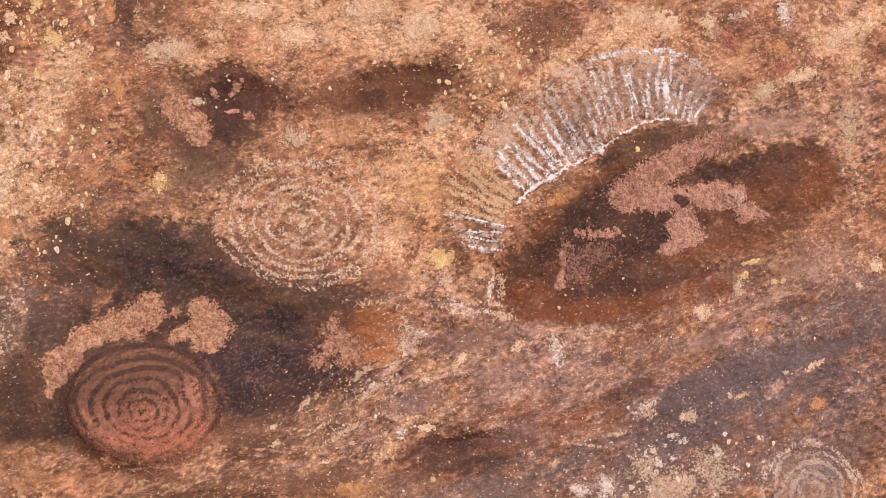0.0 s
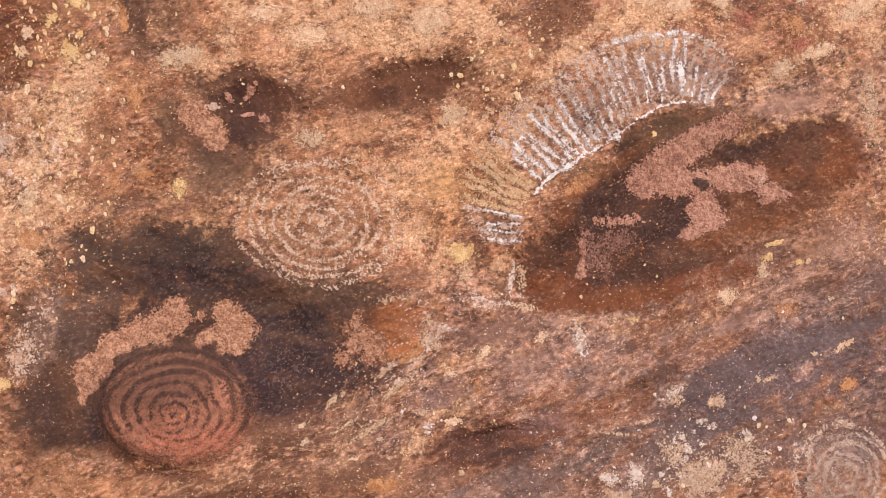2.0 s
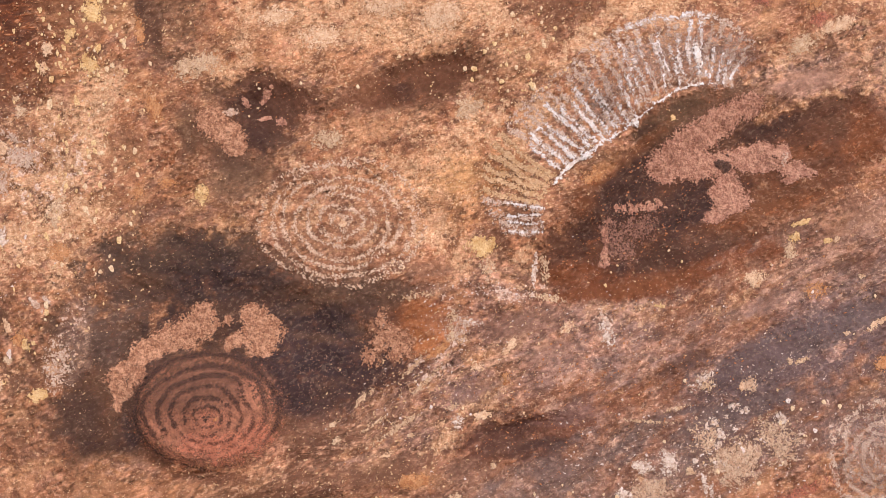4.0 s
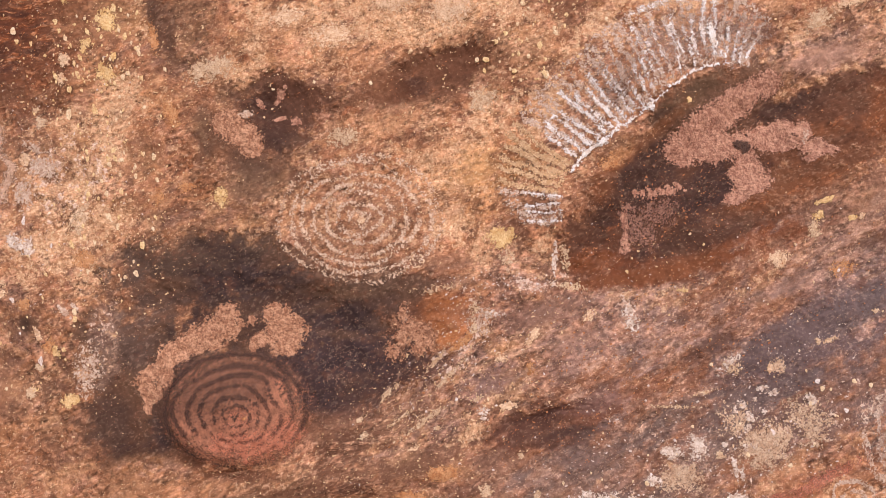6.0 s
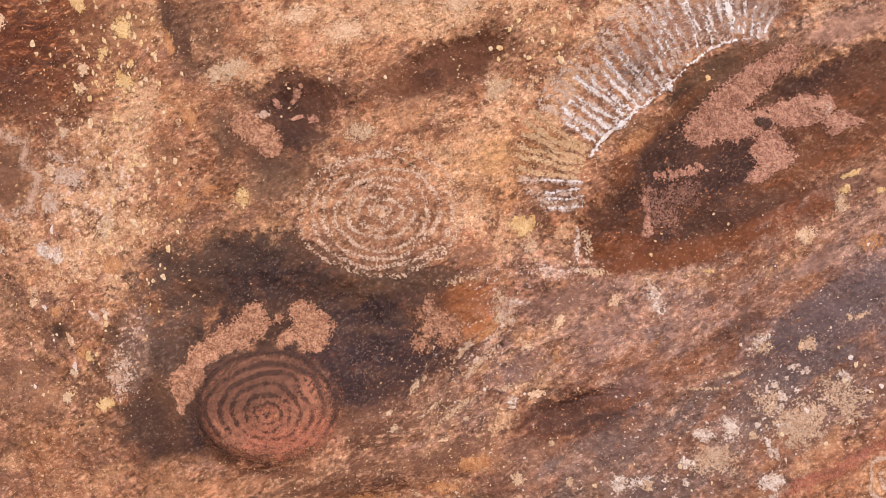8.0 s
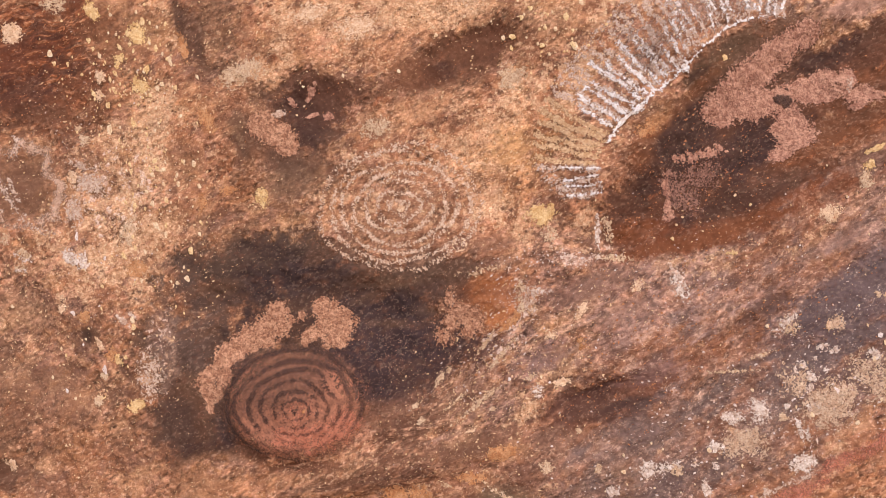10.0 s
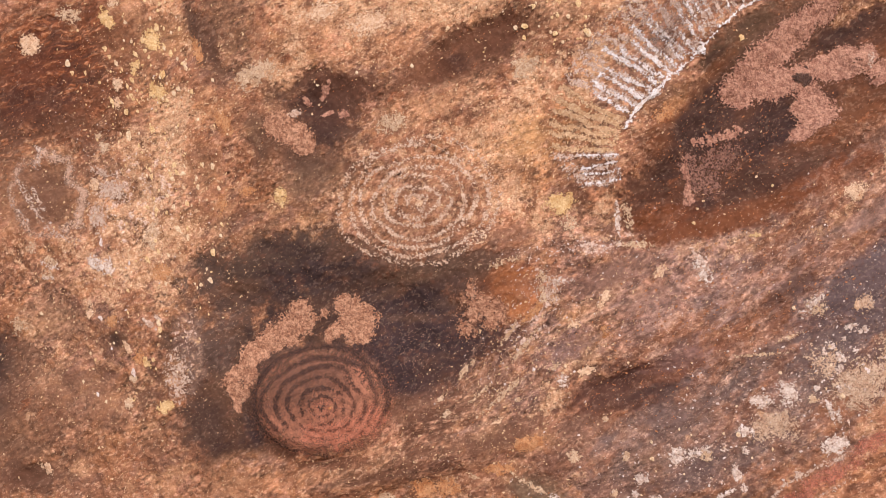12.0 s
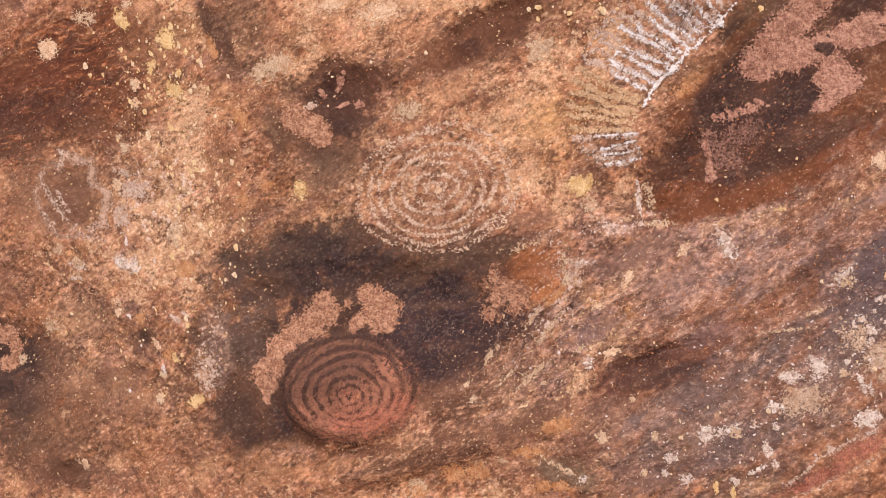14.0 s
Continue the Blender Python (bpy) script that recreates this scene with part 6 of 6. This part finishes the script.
blot("GREY", -0.079, 1.289, 0.026, 0.035, -16, 0.4)
blot("PALE", -0.990, 1.652, 0.019, 0.026, -16, 0.6)
blot("ORANGE", 0.272, 1.620, 0.034, 0.021, 18, 0.6)
blot("ORANGE", -0.796, 1.672, 0.014, 0.023, -13, 0.6)
blot("WHITE", -1.271, 1.633, 0.022, 0.011, -27, 0.6)
blot("WHITE", -1.284, 1.604, 0.019, 0.007, -17, 0.6)
blot("CREAM", -1.111, 1.799, 0.009, 0.017, -13, 0.8)
blot("PALE", -1.307, 1.684, 0.019, 0.017, -12, 0.5)
blot("CREAM", 0.578, 1.097, 0.012, 0.016, -10, 0.9)
blot("WHITE", 0.551, 1.050, 0.010, 0.009, -8, 0.8)
blot("WHITE", 0.572, 1.036, 0.009, 0.008, -10, 0.8)
blot("WHITE", 0.535, 1.026, 0.007, 0.007, -8, 0.8)
blot("WHITE", 0.504, 1.015, 0.008, 0.007, -10, 0.7)
blot("WHITE", 0.486, 1.008, 0.008, 0.009, -11, 0.7)
blot("WHITE", 0.551, 0.995, 0.007, 0.008, -6, 0.7)
blot("WHITE", 0.506, 0.966, 0.009, 0.016, -51, 0.6)
blot("WHITE", 0.477, 0.863, 0.006, 0.018, -8, 0.6)
blot("WHITE", 0.263, 0.831, 0.010, 0.009, -9, 0.8)

blot("YELLOW", -0.935, 2.065, 0.018, 0.016, 9, 0.8)
blot("YELLOW", -0.901, 1.988, 0.024, 0.025, -17, 0.8)
blot("YELLOW", -0.875, 2.021, 0.011, 0.011, -18, 0.9)
blot("CREAM", -0.989, 2.029, 0.015, 0.020, -17, 0.75)
blot("CREAM", -1.002, 1.985, 0.013, 0.017, -17, 0.75)
blot("CREAM", -1.111, 1.802, 0.012, 0.019, -16, 0.8)
blot("PALE", -1.063, 1.886, 0.019, 0.014, -44, 0.7)
blot("GREY", -1.120, 1.719, 0.026, 0.034, -16, 0.5)
blot("CREAM", -0.989, 1.644, 0.022, 0.031, -25, 0.6)
blot("WHITE", -1.150, 1.609, 0.025, 0.015, -47, 0.7)
blot("WHITE", -1.116, 1.592, 0.015, 0.023, 4, 0.7)
blot("PALE", -1.265, 1.640, 0.021, 0.015, -35, 0.6)
blot("PALE", -1.283, 1.608, 0.018, 0.012, -16, 0.6)
blot("PALE", -1.393, 1.508, 0.015, 0.029, -29, 0.6)
blot("ORANGE", -1.095, 1.355, 0.018, 0.022, -42, 0.7)
blot("PALE", -1.129, 1.307, 0.011, 0.010, -15, 0.9)
blot("PALE", -1.150, 1.250, 0.012, 0.013, -38, 0.6)
blot("CREAM", -1.397, 1.139, 0.024, 0.015, -45, 0.5)
blot("ORANGE", -0.278, 0.816, 0.026, 0.017, -11, 0.95)
blot("ORANGE", -0.221, 0.953, 0.029, 0.022, -5, 0.8)
blot("PALE", -0.115, 0.898, 0.018, 0.016, -17, 0.6)
blot("PALE", 0.005, 0.871, 0.013, 0.011, -17, 0.6)
blot("ORANGE", -0.477, 0.903, 0.021, 0.020, -19, 0.8)
blot("PALE", -0.411, 0.887, 0.027, 0.023, -11, 0.75)
blot("ORANGE", -0.295, 0.906, 0.032, 0.016, -22, 0.7)
blot("PALE", -0.233, 0.855, 0.044, 0.008, -44, 0.4, 0.9)
blot("PALE", -0.205, 0.835, 0.039, 0.005, -53, 0.4, 0.9)
blot("ORANGE", -0.572, 0.873, 0.033, 0.019, -13, 0.7)
blot("PALE", -0.352, 0.896, 0.016, 0.008, -1, 0.6)
blot("WHITE", -0.185, 0.810, 0.016, 0.011, -14, 0.5)
blot("WHITE", 0.116, 0.852, 0.022, 0.019, -14, 0.6)
blot("WHITE", 0.178, 0.847, 0.014, 0.011, -13, 0.7)
blot("WHITE", 0.231, 0.792, 0.009, 0.015, -23, 0.8)
blot("WHITE", 0.219, 0.842, 0.012, 0.006, -13, 0.7)
blot("WHITE", 0.262, 0.830, 0.011, 0.008, 6, 0.7)
blot("WHITE", 0.284, 0.871, 0.015, 0.010, -15, 0.6)
blot("WHITE", 0.520, 0.986, 0.016, 0.010, -14, 0.6)
blot("WHITE", 0.501, 1.023, 0.011, 0.007, -15, 0.6)
blot("WHITE", 0.448, 0.935, 0.009, 0.008, -15, 0.7)
blot("WHITE", 0.493, 0.924, 0.011, 0.010, -14, 0.7)
blot("BEIGE", 0.485, 0.977, 0.048, 0.042, -15, 0.45)
blot("GREY", 0.361, 0.756, 0.017, 0.010, 14, 0.6)
blot("YELLOW", 0.475, 1.743, 0.009, 0.008, 2, 0.6)
blot("BEIGE", 0.652, 0.946, 0.034, 0.044, 1, 0.5)
blot("BEIGE", 0.533, 0.930, 0.056, 0.025, -2, 0.45)
blot("WHITE", 0.657, 1.017, 0.013, 0.011, 1, 0.6)
blot("PALE", 0.725, 1.143, 0.018, 0.007, 14, 0.6)
blot("PALE", 0.694, 1.145, 0.007, 0.009, -2, 0.6)
blot("PALE", 0.846, 1.194, 0.009, 0.007, -1, 0.7)
blot("CREAM", 1.090, 1.459, 0.017, 0.025, 10, 0.7)
blot("PALE", 1.039, 1.410, 0.012, 0.007, 0, 0.7)
blot("PALE", 0.897, 1.325, 0.010, 0.007, -1, 0.6)
blot("ORANGE", 0.788, 1.305, 0.034, 0.020, 8, 0.4)
blot("WHITE", -0.254, 1.318, 0.007, 0.018, -10, 0.5)
blot("PALE", -0.386, 1.095, 0.015, 0.006, 29, 0.6)
blot("PALE", -0.318, 1.143, 0.020, 0.008, 40, 0.6)
blot("PALE", -0.292, 1.162, 0.013, 0.006, 60, 0.6)
blot("PALE", -0.379, 1.057, 0.013, 0.008, 30, 0.6)
blot("PALE", -0.208, 1.050, 0.008, 0.006, -2, 0.7)
blot("CREAM", -0.264, 1.016, 0.022, 0.006, 13, 0.5)

blot("PALE", -0.093, 1.296, 0.009, 0.051, -9, 0.42, 1.2)
blot("PALE", -0.175, 1.375, 0.060, 0.008, 0, 0.38, 1.2)
blot("WHITE", -0.058, 1.299, 0.032, 0.009, -7, 0.5, 0.9)
blot("PALE", 0.137, 1.406, 0.012, 0.036, -4, 0.35, 1.2)
blot("PALE", 0.144, 1.339, 0.041, 0.010, -15, 0.55, 0.9)
blot("PALE", 0.343, 1.035, 0.057, 0.005, -8, 0.6, 0.9)
blot("PALE", 0.420, 1.058, 0.036, 0.005, 7, 0.6, 0.9)
blot("WHITE", 0.481, 1.120, 0.035, 0.012, 34, 0.5, 0.9)
blot("PALE", -0.189, 1.212, 0.051, 0.007, 44, 0.5, 0.9)
blot("PALE", -0.164, 1.172, 0.059, 0.007, 39, 0.5, 0.9)
blot("PALE", -0.241, 1.070, 0.063, 0.007, 29, 0.5, 0.9)
blot("PALE", -0.292, 1.084, 0.037, 0.005, 26, 0.5, 0.9)

# ---- drops of ochre flicked on the face, and loose mineral flecks ----
def drop_mesh(k, material):
    r = np.random.RandomState(900 + k)
    n = 15
    a = np.linspace(0, 2 * math.pi, n, endpoint=False) + r.uniform(-0.2, 0.2, n)
    rad = np.convolve(np.tile(r.uniform(0.4, 1.35, n), 3), (0.22, 0.56, 0.22), "same")[n:2 * n]
    verts = [(0, -0.28, 0)] + [(x * 0.6 * math.cos(t), -0.22, x * 0.6 * math.sin(t)) for x, t in zip(rad, a)] + [(x * math.cos(t), 0.02, x * math.sin(t)) for x, t in zip(rad, a)]
    faces = [(0, 1 + i, 1 + (i + 1) % n) for i in range(n)] + [(1 + i, 1 + n + i, 1 + n + (i + 1) % n, 1 + (i + 1) % n) for i in range(n)]
    me = bpy.data.meshes.new("ochre_drop")
    me.from_pydata(verts, [], faces)
    me.materials.append(material)
    me.polygons.foreach_set("use_smooth", [True] * len(faces))
    return me


DROP_MATS = [crust_material("drop_yellow", C(220, 172, 118), C(234, 194, 146), C(184, 134, 90), cover=False),
             crust_material("drop_cream", C(224, 180, 138), C(234, 200, 164), C(176, 130, 98), cover=False),
             crust_material("drop_white", C(222, 190, 172), C(232, 210, 200), C(170, 132, 114), cover=False)]
DROPS = [[drop_mesh(10 * m + k, mat) for k in range(6)] for m, mat in enumerate(DROP_MATS)]


def drop(u, v, r, tone, stretch=1.0, turn=0.0):
    me = DROPS[tone][rng.randint(6)]
    ob = new("ochre_drop", me)
    ob.location = (u, float(face(u, v)) - 0.0012, v)
    ob.rotation_euler = (0, radians(turn + rng.uniform(-25, 25)), 0)
    ob.scale = (r, 0.0011, r * stretch)
    tagged(ob, ("small yellow ochre drop on the rock", "small cream ochre drop on the rock", "small chalky white drop on the rock")[tone], "ochre drop", "ochre drops")


def spatter(n, u, v, ru, rv, ang, tones, sizes, stretch=1.5):
    ca, sa = math.cos(radians(ang)), math.sin(radians(ang))
    for _ in range(n):
        x, y = rng.normal(0, 0.5, 2)
        x, y = x * ru, y * rv
        r = sizes[0] * (sizes[1] / sizes[0]) ** (rng.rand() ** 1.8)
        drop(u + x * ca - y * sa, v + x * sa + y * ca, r, tones[rng.randint(len(tones))], rng.uniform(1.0, stretch), 0)


spatter(110, -0.893, 1.912, 0.111, 0.451, -13, (0, 0, 1), (0.0022, 0.008), 1.9)
spatter(64, -0.963, 2.031, 0.153, 0.206, -9, (0, 0, 1), (0.0022, 0.008), 1.8)
spatter(44, -0.875, 1.618, 0.083, 0.271, -8, (0, 1), (0.002, 0.007), 2.0)
spatter(22, -1.156, 1.441, 0.172, 0.215, -8, (1, 2, 0), (0.003, 0.008), 2.0)
spatter(24, 0.056, 1.940, 0.200, 0.121, 11, (0, 1), (0.0022, 0.006))
spatter(30, 0.575, 0.982, 0.237, 0.141, 11, (2, 1, 1), (0.0022, 0.007))
spatter(26, 0.177, 0.844, 0.273, 0.154, 7, (2, 1, 1), (0.0022, 0.006))
spatter(12, 0.710, 1.226, 0.427, 0.205, 18, (1, 2), (0.002, 0.005))
spatter(8, -0.111, 1.104, 0.156, 0.078, 19, (1, 2), (0.002, 0.005))
spatter(34, 0.103, 1.923, 0.096, 0.123, 1, (0, 0, 1), (0.002, 0.008))
spatter(12, -0.248, 1.946, 0.345, 0.083, 1, (1, 1), (0.002, 0.006))
spatter(10, 0.432, 1.337, 0.420, 0.121, 9, (1, 0), (0.0018, 0.005))


def flecks(name, groups, material, label, category, seed):
    """Very many tiny chips of pale mineral, one mesh."""
    r = np.random.RandomState(seed)
    verts, faces = [], []
    for n, (u, v, ru, rv, ang), s0, s1 in groups:
        ca, sa = math.cos(radians(ang)), math.sin(radians(ang))
        x, y = r.normal(0, 0.5, (2, n))
        uu, vv = u + x * ru * ca - y * rv * sa, v + x * ru * sa + y * rv * ca
        yy = face(uu, vv)
        size = 1.05 * s0 * (s1 / s0) ** (r.rand(n) ** 2.4)
        for a, b, c, s in zip(uu, vv, yy, size):
            if not (U0 < a < U1 and V0 < b < V1):
                continue
            i = len(verts)
            t0 = r.rand() * 6.28
            q = [(t0 + k * 1.2566 + r.uniform(-0.35, 0.35), s * r.uniform(0.5, 1.25)) for k in range(5)]
            tilt, long = r.normal(0.35, 0.6), r.uniform(0.3, 0.8)
            ct, st = math.cos(tilt), math.sin(tilt)
            for t, rad in q:
                x, y = rad * math.cos(t), rad * long * math.sin(t)
                verts.append((a + x * ct - y * st, c - 0.0011, b + x * st + y * ct))
            faces.append((i, i + 1, i + 2, i + 3, i + 4))
    ob = mesh_object(name, verts, faces, material, (0, 1.05, 1.5), smooth=False)
    tagged(ob, label, category, kind="stuff")


FLECK_MATS = [crust_material("fleck_cream", C(214, 166, 122), C(228, 186, 146), C(176, 126, 92), cover=False),
              crust_material("fleck_white", C(206, 172, 154), C(224, 198, 186), C(160, 122, 106), cover=False),
              crust_material("fleck_dim", C(126, 90, 73), C(166, 124, 103), C(100, 70, 56), cover=False),
              crust_material("fleck_brown", C(112, 72, 53), C(134, 88, 64), C(92, 58, 44), cover=False),
              crust_material("fleck_rust", C(168, 100, 64), C(190, 124, 84), C(120, 72, 48), cover=False)]
FIELD_CREAM = [
    (2638, (-0.924, 1.818, 0.315, 0.573, -8), 0.0010, 0.0043), (1827, (-0.196, 2.018, 0.563, 0.165, 2), 0.0010, 0.0041), (1522, (-0.113, 1.649, 0.347, 0.190, 10), 0.0009, 0.0038),
    (1218, (0.239, 1.827, 0.366, 0.218, 31), 0.0009, 0.0038), (914, (0.586, 2.036, 0.554, 0.170, 2), 0.0010, 0.0041), (914, (-0.215, 1.108, 0.300, 0.169, 29), 0.0010, 0.0043),
    (1218, (-1.296, 1.504, 0.399, 0.550, -15), 0.0010, 0.0046),
    (508, (0.156, 1.232, 0.569, 0.265, 9), 0.0009, 0.0041), (508, (-0.607, 0.987, 0.515, 0.079, -2), 0.0009, 0.0032),
]
FIELD_WHITE = [
    (588, (0.539, 0.937, 0.394, 0.221, 12), 0.0010, 0.0047), (510, (0.117, 0.858, 0.451, 0.232, 7), 0.0010, 0.0044), (351, (-1.057, 1.741, 0.205, 0.354, -8), 0.0010, 0.0039),
    (274, (0.238, 1.258, 0.356, 0.160, 9), 0.0009, 0.0034), (196, (-0.189, 1.186, 0.204, 0.079, 37), 0.0010, 0.0044), (196, (-0.106, 1.290, 0.079, 0.107, -9), 0.0010, 0.0039),
    (157, (0.026, 1.365, 0.160, 0.034, -15), 0.0010, 0.0039), (118, (0.564, 1.094, 0.224, 0.042, 23), 0.0010, 0.0036),
]
FIELD_BROWN = [
    (1455, (-0.222, 1.989, 0.613, 0.221, 1), 0.0008, 0.0028), (1232, (-0.929, 1.763, 0.355, 0.571, -8), 0.0008, 0.0030), (1008, (-0.113, 1.649, 0.400, 0.217, 10), 0.0008, 0.0027),
    (727, (0.292, 1.853, 0.424, 0.220, 31), 0.0008, 0.0027), (1120, (0.223, 1.153, 0.704, 0.238, 12), 0.0008, 0.0030), (672, (-1.245, 1.400, 0.490, 0.550, -15), 0.0008, 0.0030),
    (391, (-0.607, 0.987, 0.515, 0.094, -2), 0.0008, 0.0027), (280, (0.545, 0.917, 0.077, 0.064, -8), 0.0008, 0.0023), (391, (0.728, 1.558, 0.436, 0.224, 20), 0.0008, 0.0025),
]
FIELD_DIM = [
    (300, (-0.344, 1.215, 0.261, 0.114, -11), 0.0008, 0.0034), (420, (0.369, 1.515, 0.371, 0.191, 29), 0.0008, 0.0030),
    (540, (-0.420, 1.225, 0.170, 0.110, -6), 0.0006, 0.0026), (420, (-0.230, 1.150, 0.180, 0.060, 30), 0.0008, 0.0034), (252, (0.330, 1.480, 0.260, 0.120, 30), 0.0006, 0.0024),
    (420, (-0.640, 1.440, 0.280, 0.120, 0), 0.0006, 0.0022), (240, (-0.940, 1.230, 0.080, 0.220, 0), 0.0008, 0.0030), (540, (-0.130, 1.120, 0.200, 0.120, 40), 0.0008, 0.0036),
    (540, (0.420, 1.180, 0.420, 0.120, 20), 0.0008, 0.0034), (540, (0.560, 0.960, 0.400, 0.180, 15), 0.0009, 0.0040), (360, (-1.230, 2.040, 0.300, 0.240, -10), 0.0008, 0.0036),
    (420, (-1.180, 1.250, 0.320, 0.220, -14), 0.0008, 0.0034), (360, (0.160, 0.860, 0.380, 0.150, 8), 0.0009, 0.0036),
]
FIELD_RUST = [
    (1008, (0.369, 1.488, 0.424, 0.218, 27), 0.0010, 0.0041), (756, (-1.212, 2.023, 0.407, 0.370, -17), 0.0010, 0.0043), (1008, (0.263, 1.126, 0.571, 0.159, 18), 0.0010, 0.0041),
    (756, (-0.248, 1.959, 0.667, 0.220, 1), 0.0010, 0.0036), (504, (-0.662, 1.129, 0.182, 0.112, -1), 0.0009, 0.0031),
]
flecks("cream_mineral_flecks", FIELD_CREAM, FLECK_MATS[0], "countless tiny cream flecks on the rock", "mineral flecks", 1)
flecks("white_mineral_flecks", FIELD_WHITE, FLECK_MATS[1], "countless tiny chalky white flecks on the rock", "mineral flecks", 2)
flecks("dull_mineral_flecks", FIELD_DIM, FLECK_MATS[2], "countless tiny dull pinkish flecks on the rock", "mineral flecks", 5)
flecks("brown_mineral_flecks", FIELD_BROWN, FLECK_MATS[3], "countless tiny dark brown flecks on the rock", "mineral flecks", 3)
flecks("rust_mineral_flecks", FIELD_RUST, FLECK_MATS[4], "countless tiny rust-coloured flecks on the rock", "mineral flecks", 4)
